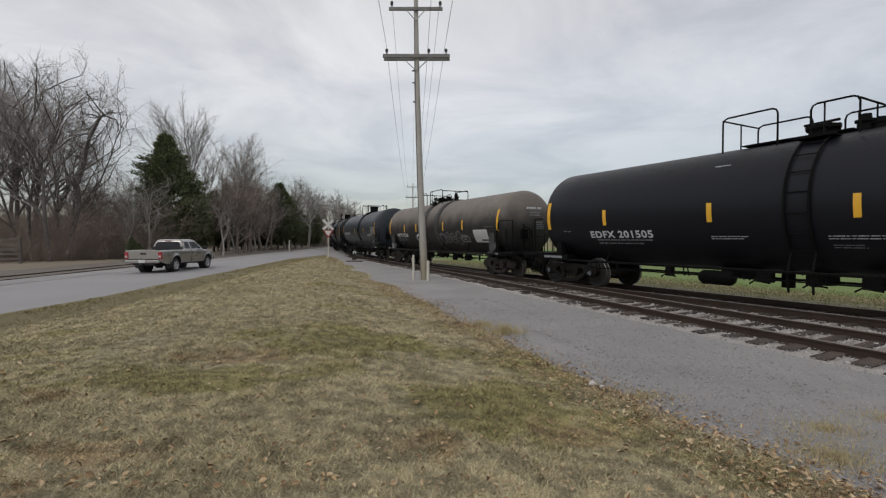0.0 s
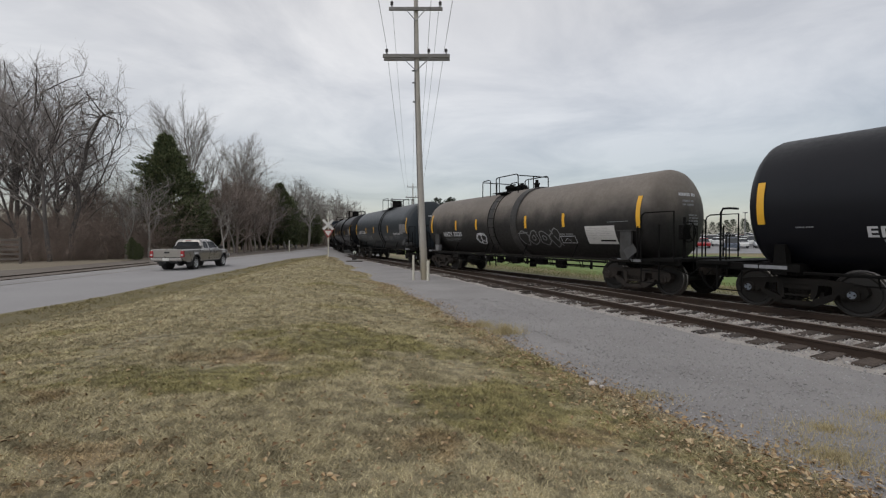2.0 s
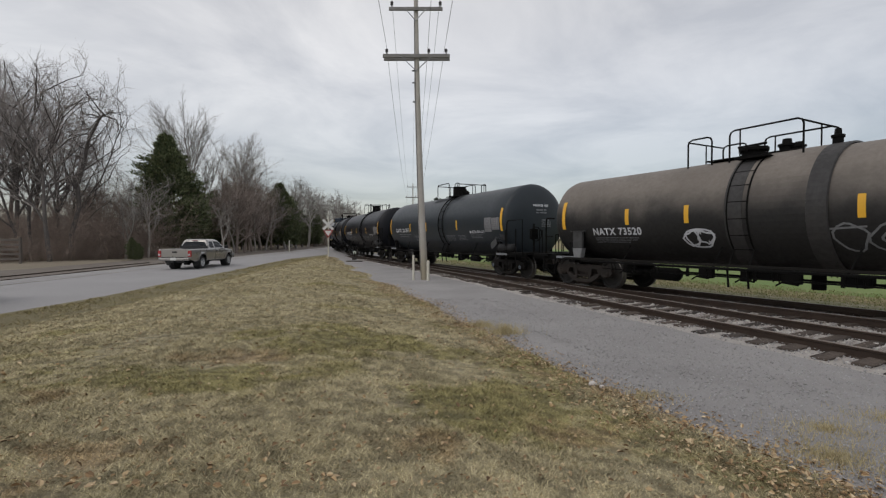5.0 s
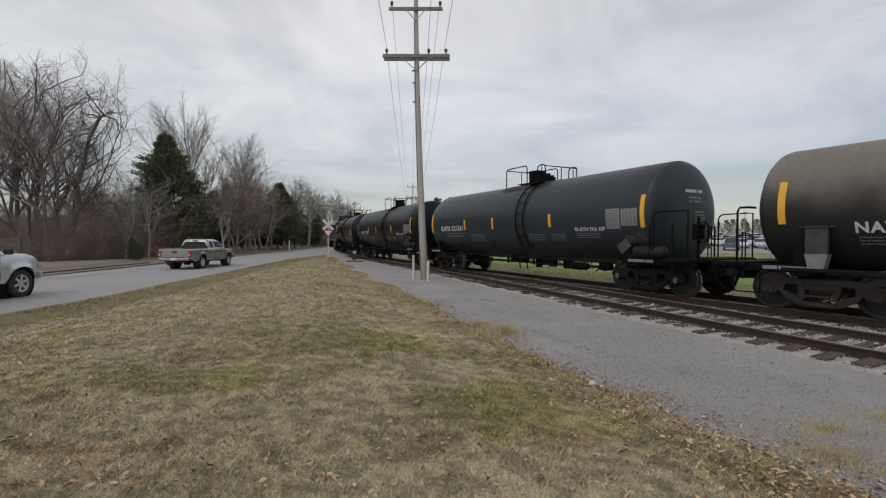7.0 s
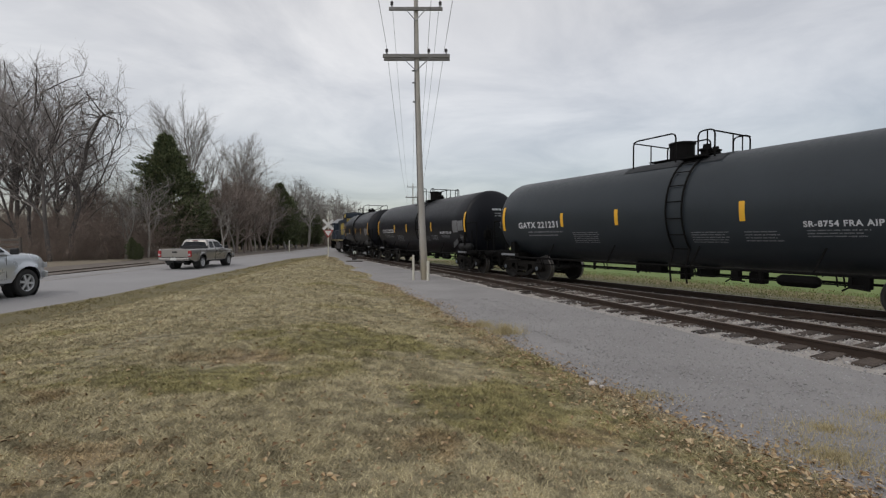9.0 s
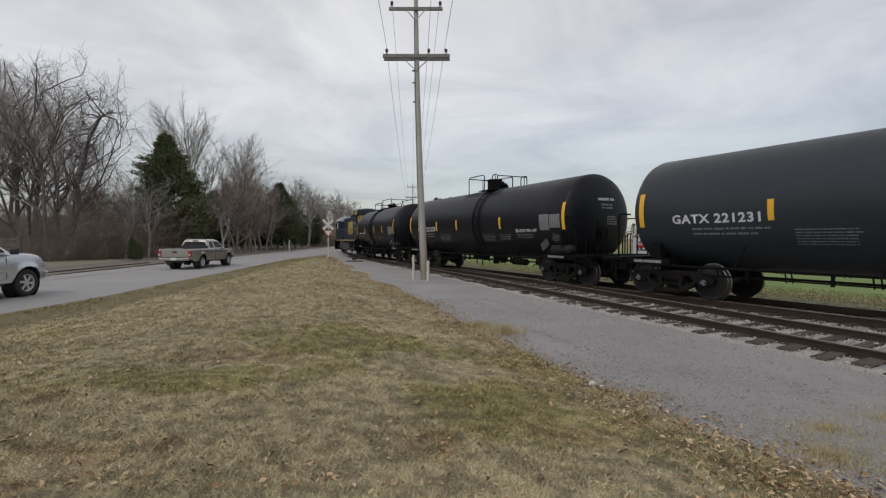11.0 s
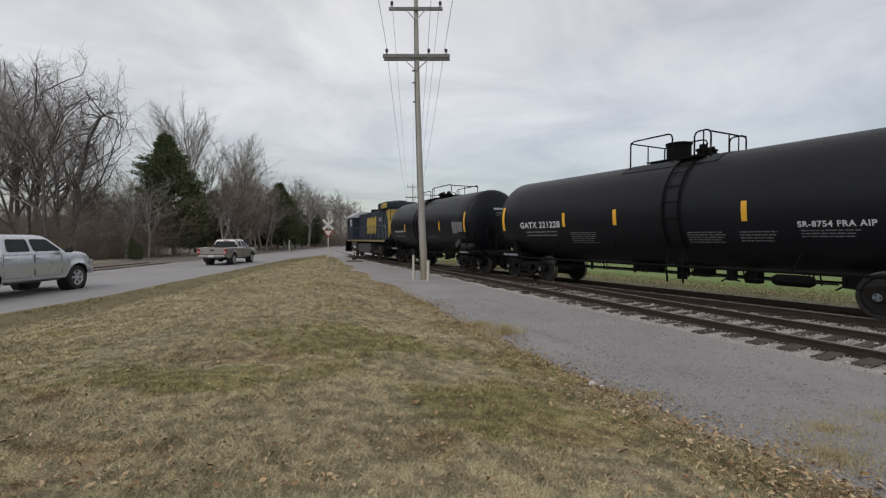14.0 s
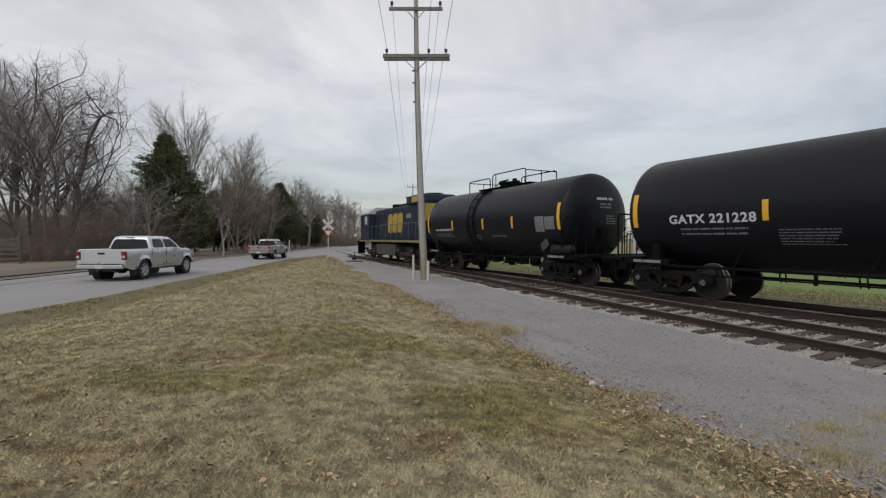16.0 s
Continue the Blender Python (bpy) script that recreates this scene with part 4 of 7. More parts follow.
def old_car_marks(car, R, ZC):
    """Spray-painted outlines, a white panel and the stepped jacket of the dusty car."""
    bm = bmesh.new()
    lathe(bm, [(-1.05, R - 0.01), (-1.02, R + 0.05), (0.72, R + 0.05), (0.75, R - 0.01)], 64, "x", (0, 0, ZC), caps=False)
    part("jacket_sleeve", bm, M["tan_tank"], car, "raised jacket sleeve", smooth=False)

    for x0, x1 in ((-1.06, -0.62), (0.62, 1.02)):
        bm = bmesh.new()
        lathe(bm, [(x0, R + 0.02), (x0 + 0.02, R + 0.058), (x1 - 0.02, R + 0.058), (x1, R + 0.02)], 64, "x", (0, 0, ZC), caps=False)
        part("jacket_band", bm, M["sleeve_band"], car, "dark worn band round the jacket")

    def scrawl(pts, w, x, z, mat, name):
        bm_ = bmesh.new()
        for line in pts:
            for (ax, ay), (bx, by) in zip(line, line[1:]):
                d = Vector((bx - ax, by - ay, 0))
                if d.length < 1e-5:
                    continue
                sd = Vector((-d.y, d.x, 0)).normalized() * w / 2
                e = d.normalized() * w / 2
                a, b = Vector((ax, ay, 0)) - e, Vector((bx, by, 0)) + e
                bm_.faces.new([bm_.verts.new(p) for p in (a - sd, b - sd, b + sd, a + sd)])
        part(name, wrap(bm_, R, ZC, 0.008, x, z), mat, car, "spray-painted graffiti outline")

    rnd = random.Random(4)

    def blob(cx, cy, rx, ry, n_=16, wob=0.18):
        return [(cx + rx * (1 + wob * math.sin(3 * a + cx * 7)) * math.cos(a), cy + ry * (1 + wob * math.cos(2 * a + cx * 5)) * math.sin(a)) for a in (2 * math.pi * k / n_ for k in range(n_ + 1))]

    big = [blob(-0.95, 0, 0.27, 0.30), blob(-0.38, 0.02, 0.27, 0.27), blob(-0.38, 0.02, 0.09, 0.10), blob(0.22, 0, 0.28, 0.29), blob(0.22, 0.02, 0.1, 0.09), blob(0.80, 0, 0.26, 0.30, 14, 0.35), [(-1.3, 0.2), (-0.7, 0.24)], [(0.62, 0.3), (0.85, 0.0), (1.05, -0.3)]]
    scrawl(big, 0.04, 2.3, 1.56, M["graffiti"], "graffiti")
    small = [blob(-0.2, 0, 0.2, 0.24, 12, 0.3), blob(0.12, 0.04, 0.2, 0.22, 12, 0.4), blob(0.0, 0, 0.36, 0.3, 18, 0.15), [(-0.3, -0.2), (0, 0.2), (0.25, -0.15)], [(-0.1, -0.2), (0.1, 0.22)]]
    scrawl(small, 0.045, -1.75, 1.55, M["white"], "graffiti")
    scrawl([[(-0.35, -0.12), (0.35, -0.12), (0.35, 0.14), (-0.35, 0.14), (-0.35, -0.12)], [(-0.2, -0.05), (-0.05, 0.06), (0.1, -0.05)]], 0.022, 3.75, 1.50, M["white"], "graffiti")
    part("small_print", wrap(bars(0.7, 0.11, 1, 9, 0.8), R, ZC, 0.008, 3.75, 1.71), M["graffiti"], car)
    scrawl([[(0.05, -0.05), (-0.05, 0.05)], [(-0.05, -0.05), (0.05, 0.05)], [(0.25, -0.05), (0.15, 0.05)], [(0.15, -0.05), (0.25, 0.05)]], 0.02, -0.35, 1.56, M["white"], "graffiti")
    part("white_panel", wrap(patch(1.22, 0.62, 4, 8), R, ZC, 0.007, 5.25, 1.66), M["panel_white"], car, "off-white repainted data panel")
    part("panel_print", wrap(patch(0.6, 0.06, 2, 1), R, ZC, 0.012, 5.5, 1.48), M["frame_black"], car)
    part("panel_print", wrap(bars(1.1, 0.4, 7, 77, 0.18), R, ZC, 0.012, 5.25, 1.72), M["graffiti"], car)
    for q, xp in ((-1, -5.85), (1, 6.32)):
        bm_ = bmesh.new()
        slab(bm_, [(xp - 0.20, 1.80), (xp + 0.20, 1.80), (xp + 0.19, 1.26), (xp - 0.19, 1.26)], -1.30, -1.385)
        box(bm_, (xp, -1.36, 1.81), (0.62, 0.10, 0.03), 0.01)
        part("saddle_plate", bm_, M["saddle_plate"], car, "worn grey steel saddle plate")
        bm_ = bmesh.new()
        slab(bm_, [(xp - 0.21, 1.26), (xp + 0.21, 1.26), (xp + 0.14, 0.96), (xp - 0.14, 0.96)], -1.22, -1.39)
        part("saddle_gusset", bm_, M["graffiti"] if q < 0 else M["saddle_plate"], car, "white painted saddle gusset" if q < 0 else "")
    bm_ = bmesh.new()
    for s in (-1, 1):
        box(bm_, (0, s * 1.34, 0.93), (13.0, 0.08, 0.065), 0.01)
    part("side_sill", bm_, M["truck_black"], car, "long rusty side sill")


M["sleeve_band"] = material("sooty_jacket_band", (0.045, 0.042, 0.041), (0.02, 0.019, 0.019), 0.6, 0, 1.1, 9, 0.9, 0.05, 14)
M["saddle_plate"] = material("worn_saddle_plate", (0.018, 0.017, 0.0165), (0.05, 0.05, 0.05), 0.7, 0, 3.5, 12, 1.0, 0.1)
M["panel_white"] = material("offwhite_panel", (0.60, 0.59, 0.58), (0.45, 0.44, 0.43), 0.6, 0, 5, 50, 0.5, 0.02)

GAPS = (-2.0, 14.5, 31.0, 47.5, 63.43, 76.65)
CAR_LEN = [b - a for a, b in zip(GAPS, GAPS[1:])]
print_marks = [(-4.15, 1.74, 1.8, 0.26, 2, "dim_white"), (-2.2, 1.58, 1.15, 0.42, 6, "dim_white"), (1.9, 1.58, 1.0, 0.34, 5, "dim_white"), (3.1, 1.60, 0.8, 0.30, 4, "dim_white"), (4.5, 1.66, 1.1, 0.20, 3, "dim_white"), (6.1, 1.50, 0.35, 0.3, 4, "dim_white")]

cars = []
cars.append(tank_car("tank_car", "glossy black tank car with yellow strips and white lettering", CAR_LEN[0], M["black_tank"], [(-3.4, 1.44, 2.0, 0.24, 2, "dim_white"), (-0.3, 1.57, 0.9, 0.12, 2, "white"), (2.2, 1.57, 1.1, 0.12, 2, "white"), (2.0, 1.36, 0.6, 0.12, 2, "dim_white"), (-0.6, 3.42, 0.4, 0.08, 1, "white"), (-5.6, 1.8, 0.4, 0.08, 1, "dim_white")], (-3.98, -0.72, 2.16), (-6.45, 6.6), rear=0.25, rail_h=(0.70, 0.60), R=1.53, ZC=2.32, dome="manway", brackets=1, ladder=1.15, text="EDFX 201505", text_x=-3.5, text_w=2.25, text_z=1.67, rails_x=(-0.85, 0.4, 1.05, 1.9), panel=(5.6, 2.1, 1.2, 0.6)))
cars.append(tank_car("tank_car", "dusty brown and black tank car with graffiti", CAR_LEN[1], M["tan_tank"], [(-4.4, 1.50, 1.6, 0.22, 3, "dim_white"), (0.2, 1.66, 0.5, 0.08, 1, "dim_white"), (6.0, 2.08, 0.8, 0.06, 1, "dim_white")], (-3.9, -2.04, 1.55, 3.65), (-6.5, 6.75), dome="manway", ladder=-0.75, text="NATX 73520", text_x=-4.35, text_w=1.8, text_z=1.77, extra=old_car_marks, rails_x=(-2.4, -1.75, -1.3, 0.3), rail_h=(0.58, 0.62), dome_at=-1.15, tank_at=-2.9, iron=M["truck_iron"], bright=False, air=False, R=1.37, ZC=2.23))
cars.append(tank_car("tank_car", "slate grey tank car with yellow strips and white lettering", CAR_LEN[2], M["slate_tank"], print_marks, (-3.2, -0.9, 2.70), (-6.5, 6.6), rear=0.16, rail_h=(0.65, 0.56), R=1.51, ZC=2.31, rails_x=(-0.9, 0.5, 1.15, 1.6), front=-0.10, front_bulge=0.32, small_text=(("SR-8754 FRA AIP", 4.55, 1.86, 1.3),), tank_at=3.6, text="GATX 221231", text_x=-4.46, text_w=2.15, panel=(5.85, 2.19, 1.15, 0.6)))
cars.append(tank_car("tank_car", "matt black tank car with yellow strips and white lettering", CAR_LEN[3], M["black_tank"], print_marks, (-3.0, -0.85, 2.85), (-6.4, 6.68), small_text=(("SR-8754 FRA AIP", 4.55, 1.86, 1.3),), rail_h=(0.65, 0.56), tank_at=3.6, text="GATX 221228", text_x=-4.27, text_w=2.15, R=1.52, ZC=2.31, rails_x=(-0.9, 0.5, 1.15, 1.6), front=0.10, front_bulge=0.36, panel=(5.95, 2.18, 1.1, 0.56)))
cars.append(tank_car("tank_car", "black tank car coupled to the locomotive", CAR_LEN[4], M["black_tank"], [(-3.4, 2.0, 1.8, 0.26, 1, "white"), (-3.4, 1.74, 1.7, 0.22, 2, "dim_white"), (-0.3, 1.62, 0.6, 0.2, 3, "dim_white"), (1.4, 1.66, 1.2, 0.12, 2, "dim_white")], (-2.5, 0.25, 2.4), (-5.15, 5.1), dome="manway", belt=(-0.5,), ladder=-0.75, rails_x=(-2.1, -0.3, -0.1, 2.3), rail_h=(0.40, 0.52), R=1.53, ZC=2.33, panel=(4.35, 2.12, 1.05, 0.55)))


# ---------------------------------------------------------------- locomotive
M["loco_blue"] = material("dark_blue_loco_paint", (0.013, 0.025, 0.045), (0.009, 0.016, 0.029), 0.5, 0, 0.9, 12, 0.7, 0.05)
M["loco_gold"] = material("gold_loco_paint", (0.50, 0.36, 0.07), (0.34, 0.25, 0.06), 0.55, 0, 1.5, 15, 0.7, 0.05)
M["sill_gold"] = material("dirty_gold_sill", (0.36, 0.30, 0.13), (0.12, 0.10, 0.06), 0.7, 0, 2.2, 15, 0.9, 0.05)
M["loco_rail"] = material("grey_handrail_paint", (0.12, 0.13, 0.15), (0.08, 0.085, 0.1), 0.6, 0, 3, 20, 0.5, 0.02)
# sky light put into a pale colour, for the cab roof and one window
M["loco_grey"] = material("sky_pale_cab", (0.5, 0.51, 0.53), (0.35, 0.36, 0.38), 0.6, 0, 2, 20, 0.6, 0.05)
M["glass"] = material("dark_window_glass", (0.022, 0.026, 0.030), (0.034, 0.038, 0.042), 0.06, 0, 1, 5, 0.5, 0.0, rough_var=0.02, spec=0.55)


def locomotive(length):
    loco = thing("locomotive", "dark blue diesel locomotive with gold markings, cab trailing", "locomotive")
    half = length / 2
    bm = bmesh.new()
    box(bm, (0, 0, 1.42), (length - 1.2, 2.7, 0.22), 0.02)
    box(bm, (0, 0, 1.15), (length - 3.0, 1.2, 0.4), 0.02)
    part("frame", bm, M["frame_black"], loco)
    for s in (-1, 1):
        bm = bmesh.new()
        box(bm, (0, s * 1.36, 1.42), (length - 1.3, 0.03, 0.15))
        part("sill_stripe", bm, M["sill_gold"], loco, "gold sill stripe")
    bm = bmesh.new()
    slab(bm, ((-3.7, 1.53), (half - 1.0, 1.53), (half - 1.0, 3.6), (half - 1.15, 3.7), (-3.7, 3.7)), -0.9, 0.9, bevel=0.06)
    part("long_hood", bm, M["loco_blue"], loco)
    bm = bmesh.new()
    box(bm, (half - 2.4, 0, 3.92), (2.6, 2.2, 0.5), 0.10)
    for x in (half - 3.1, half - 1.8):
        lathe(bm, [(4.16, 0.0), (4.16, 0.55), (4.25, 0.55), (4.25, 0.0)], 20, "z", (x, 0, 0))
    part("radiator", bm, M["loco_blue"], loco)
    for s in (-1, 1):
        bm = bmesh.new()
        slab(bm, [(half - 2.0, 3.62), (half - 1.02, 3.62), (half - 1.02, 1.7), (half - 1.45, 1.7), (half - 1.55, 2.9), (half - 2.0, 3.4)], s * 0.906, s * 0.914)
        part("gold_panel", bm, M["loco_gold"], loco, "gold end panel")
        bm = bmesh.new()
        box(bm, (half - 1.9, s * 1.105, 3.90), (1.5, 0.015, 0.34))
        part("gold_panel", bm, M["loco_gold"], loco, "gold radiator panel")
    bm = bmesh.new()
    box(bm, (1.5, 0, 3.78), (3.0, 1.3, 0.2), 0.05)
    lathe(bm, [(3.68, 0.0), (3.68, 0.5), (4.0, 0.5), (4.0, 0.0)], 16, "z", (-0.6, 0, 0))
    part("roof_gear", bm, M["frame_black"], loco)
    bm = bmesh.new()
    slab(bm, [(-6.3, 1.53), (-3.7, 1.53), (-3.7, 3.5), (-6.3, 3.5)], -1.45, 1.45, bevel=0.05)
    part("cab", bm, M["loco_blue"], loco)
    bm = bmesh.new()
    prof = ((-1.5, 3.45), (-1.5, 3.55), (-0.85, 3.96), (0.85, 3.96), (1.5, 3.55), (1.5, 3.45))
    ends_ = [[bm.verts.new((x, y, z)) for y, z in prof] for x in (-6.5, -3.6)]
    for k in range(6):
        bm.faces.new((ends_[0][k], ends_[0][(k + 1) % 6], ends_[1][(k + 1) % 6], ends_[1][k]))
    bm.faces.new(ends_[0][::-1])
    bm.faces.new(ends_[1])
    bmesh.ops.recalc_face_normals(bm, faces=bm.faces)
    part("cab_roof", bm, M["loco_grey"], loco, "pale chamfered cab roof, sky light in its colour")
    bm = bmesh.new()
    box(bm, (half - 0.985, 0, 3.1), (0.02, 1.74, 1.0), 0.004)
    part("gold_panel", bm, M["loco_gold"], loco, "gold hood end")
    for s in (-1, 1):
        for x in (-5.5, -4.5):
            bm = bmesh.new()
            box(bm, (x, s * 1.455, 2.98), (0.75, 0.03, 0.6), 0.01)
            # the pane by the long hood is painted pale as its sky reflection
            part("cab_window", bm, M["loco_grey"] if x > -5 else M["glass"], loco)
    bm = bmesh.new()
    slab(bm, [(-half + 1.0, 1.53), (-6.3, 1.53), (-6.3, 2.75), (-half + 1.1, 2.6)], -0.9, 0.9, bevel=0.05)
    part("short_hood", bm, M["loco_blue"], loco)
    # hood doors and gold emblem of three plain blocks
    for k in range(8):
        bm = bmesh.new()
        box(bm, (-2.9 + 1.05 * k, -0.905, 2.6), (0.95, 0.02, 1.9), 0.008)
        part("hood_door", bm, M["loco_blue"], loco)
    for k in range(3):
        bm = bmesh.new()
        x = -0.4 + 1.1 * k
        slab(bm, [(x, 2.02), (x + 0.78, 1.95), (x + 1.0, 2.2), (x + 1.06, 3.1), (x + 0.9, 3.28), (x + 0.22, 3.24), (x + 0.04, 3.0)], -0.93, -0.92)
        part("emblem", bm, M["loco_gold"], loco, "gold painted emblem block")
    bm = bmesh.new()
    box(bm, (4.0, -0.925, 3.0), (0.9, 0.012, 0.28))
    part("number_panel", bm, M["dim_white"], loco)
    # rails
    bm = bmesh.new()
    for s in (-1, 1):
        y = s * 1.33
        tube(bm, [(-3.5, y, 2.5), (half - 1.3, y, 2.5), (half - 0.75, y, 2.3), (half - 0.7, y, 1.5)], 0.022, 6)
        for k in range(9):
            x = -3.3 + (half - 1.4 + 3.3) * k / 8
            tube(bm, [(x, y, 1.5), (x, y, 2.5)], 0.018, 5)
        tube(bm, [(half - 0.7, y, 0.5), (half - 0.65, y, 2.3), (half - 0.9, y, 2.6)], 0.03, 6)
    part("handrail", bm, M["loco_rail"], loco)
    for q in (-1, 1):
        for s in (-1, 1):
            for k in range(4):
                bm = bmesh.new()
                box(bm, (q * (half - 0.75), s * 1.15, 0.45 + 0.28 * k), (0.55, 0.55, 0.03))
                part("step_tread", bm, M["frame_black"], loco)
            bm = bmesh.new()
            box(bm, (q * (half - 0.45), s * 1.15, 0.9), (0.03, 0.6, 1.1))
            part("step_well", bm, M["frame_black"], loco)
        bm = bmesh.new()
        box(bm, (q * (half - 0.25), 0, 0.86), (0.55, 0.3, 0.3), 0.05)
        part("coupler", bm, M["truck_iron"], loco)
    bm = bmesh.new()
    slab(bm, [(-2.1, 0.45), (2.1, 0.45), (2.3, 0.7), (2.3, 1.2), (-2.3, 1.2), (-2.3, 0.7)], -1.25, 1.25, bevel=0.04)
    part("fuel_tank", bm, M["loco_grey_dirty"], loco, "dusty fuel tank")
    for q in (-1, 1):
        t = make_truck(loco, q * (half - 3.6), False)
        bm = bmesh.new()
        box(bm, (0, 0, 0.95), (1.6, 1.9, 0.3), 0.04)
        for s in (-1, 1):
            box(bm, (0, s * 1.1, 0.62), (2.9, 0.14, 0.22), 0.03)
            for x in (-1.25, 1.25):
                lathe(bm, [(-0.3, 0.0), (-0.3, 0.09), (0.3, 0.09), (0.3, 0.0)], 10, "x", (x, s * 1.2, 0.8))
        part("truck_frame", bm, M["truck_iron"], t)
    return loco


M["loco_grey_dirty"] = material("dusty_fuel_tank", (0.085, 0.078, 0.08), (0.045, 0.04, 0.04), 0.8, 0, 1.5, 15, 0.8, 0.1)
LOCO_LEN = 15.4
loco = locomotive(LOCO_LEN)


# ---------------------------------------------------------------- pole line and wires
def px_place(px, depth):
    """Plan place at that depth before the eye, px: the bearing on a 1568 wide scale."""
    return (px - 784) * depth / 840.7, depth


def utility_pole(x, y, top, lean=0.0, far=False):
    pole = thing("utility_pole", "weathered grey wooden utility pole with two crossarms" if not far else "distant wooden utility pole with crossarms", "utility pole", "line of utility poles", pose(x, y, -0.05))
    lean_at = lambda z: lean * (1 - (1 - z / top) ** 1.7)
    bm = bmesh.new()
    zs = [0, 0.4, 2, 4, 6, 8, 10, top]
    tube(bm, [(lean_at(z), 0, z) for z in zs], [0.165 - 0.075 * z / top for z in zs], 14)
    part("shaft", bm, M["pole_wood"], pole, smooth=False)
    for z, w, drop in ((top - 0.56, 2.24, 0.5), (top - 2.52, 2.8, 0.62)):
        for yy in ((-0.14,) if w < 2.5 else (-0.16, 0.16)):
            bm = bmesh.new()
            box(bm, (lean_at(z), yy, z), (w, 0.10, 0.13 if w < 2.5 else 0.15), 0.012)
            part("crossarm", bm, M["arm_wood"], pole)
        for q in (-1, 1):
            bm = bmesh.new()
            tube(bm, [(lean_at(z) + q * (0.42 if w < 2.5 else 0.62), -0.22, z - 0.05), (lean_at(z), -0.17, z - drop)], 0.02, 5)
            part("brace", bm, M["galv"], pole)
    for z, xs in ((top - 0.56, (-1.0, 1.02)), (top - 2.52, (-1.24, 0.52, 1.24))):
        for q in xs:
            bm = bmesh.new()
            lathe(bm, [(0.0, 0.0), (0.0, 0.02), (0.1, 0.025), (0.12, 0.07), (0.17, 0.05), (0.20, 0.075), (0.25, 0.045), (0.27, 0.0)], 10, "z", (lean_at(z) + q, -0.14, z + 0.05))
            part("insulator", bm, M["insulator"], pole)
    bm = bmesh.new()
    lathe(bm, [(0.0, 0.0), (0.0, 0.03), (0.12, 0.06), (0.2, 0.04), (0.22, 0.0)], 10, "z", (lean_at(top), 0, top))
    part("insulator", bm, M["insulator"], pole)
    if not far:
        bm = bmesh.new()
        tube(bm, [(lean_at(z) - 0.13 + 0.012 * z / 2, -0.10, z) for z in (0.1, 3, 6, 9, 11)], 0.012, 5)
        for z in (top - 3.1, top - 3.6, top - 4.4):
            box(bm, (lean_at(z) - 0.15, -0.06, z), (0.10, 0.05, 0.05), 0.01)
        part("ground_wire", bm, M["wire"], pole)
    return pole


M["fence_wood"] = material("dark_weathered_board", (0.13, 0.11, 0.10), (0.08, 0.07, 0.06), 0.9, 0, 2, 25, 0.7, 0.3)
M["arm_wood"] = material("grey_crossarm_wood", (0.24, 0.235, 0.23), (0.16, 0.155, 0.15), 0.85, 0, 2, 25, 0.7, 0.3)
M["insulator"] = plain("dark_glazed_insulator", (0.05, 0.045, 0.05), 0.3)
POLES = [(-0.78, 20.2, 11.95), (-5.75, 91.0, 12.2), (-13.1, 190.0, 12.2)]
utility_pole(*POLES[0], lean=-0.36)
utility_pole(*POLES[1], far=True)
utility_pole(*POLES[2], far=True)
back = (3.2, -58.0, 12.0)


def wire(a, b, sag, r):
    bm = bmesh.new()
    a, b = Vector(a), Vector(b)
    tube(bm, [a.lerp(b, k / 24) - Vector((0, 0, sag * 4 * (k / 24) * (1 - k / 24))) for k in range(25)], r, 4)
    return tagged(mesh_ob("power_line", bm, M["wire"]), "thin dark overhead power line", "power line", "power lines")


for dz, q in ((-0.12, -1.0), (-0.12, 1.02), (0.2, 0.0), (-2.05, -1.24), (-2.05, 0.52), (-2.05, 1.24)):
    for (ax, ay, az), (bx, by, bz), sag in ((back, POLES[0], 0.9), (POLES[0], POLES[1], 1.0), (POLES[1], POLES[2], 1.0)):
        sa = -0.36 if ay == 20.2 else 0
        sb = -0.36 if by == 20.2 else 0
        wire((ax + q + sa, ay - 0.14, az + dz), (bx + q + sb, by - 0.14, bz + dz), sag, 0.010)


# ---------------------------------------------------------------- bollards, crossing sign, switch stand, fence
def bollard(x, y, h, r):
    b = thing("marker_post", "slim off-white painted marker post beside the pole", "post", "marker posts", pose(x, y, -0.05))
    bm = bmesh.new()
    lathe(bm, [(0, 0.0), (0, r), (h - 0.02, r), (h, r * 0.7), (h, 0.0)], 14, "z")
    part("post_body", bm, M["post_white"], b, smooth=False)
    return b


M["post_white"] = material("chalky_white_paint", (0.66, 0.64, 0.57), (0.48, 0.45, 0.36), 0.7, 0, 4, 30, 0.6, 0.1)
bollard(-1.24, 19.9, 1.10, 0.045)
bollard(-0.62, 19.7, 0.87, 0.06)


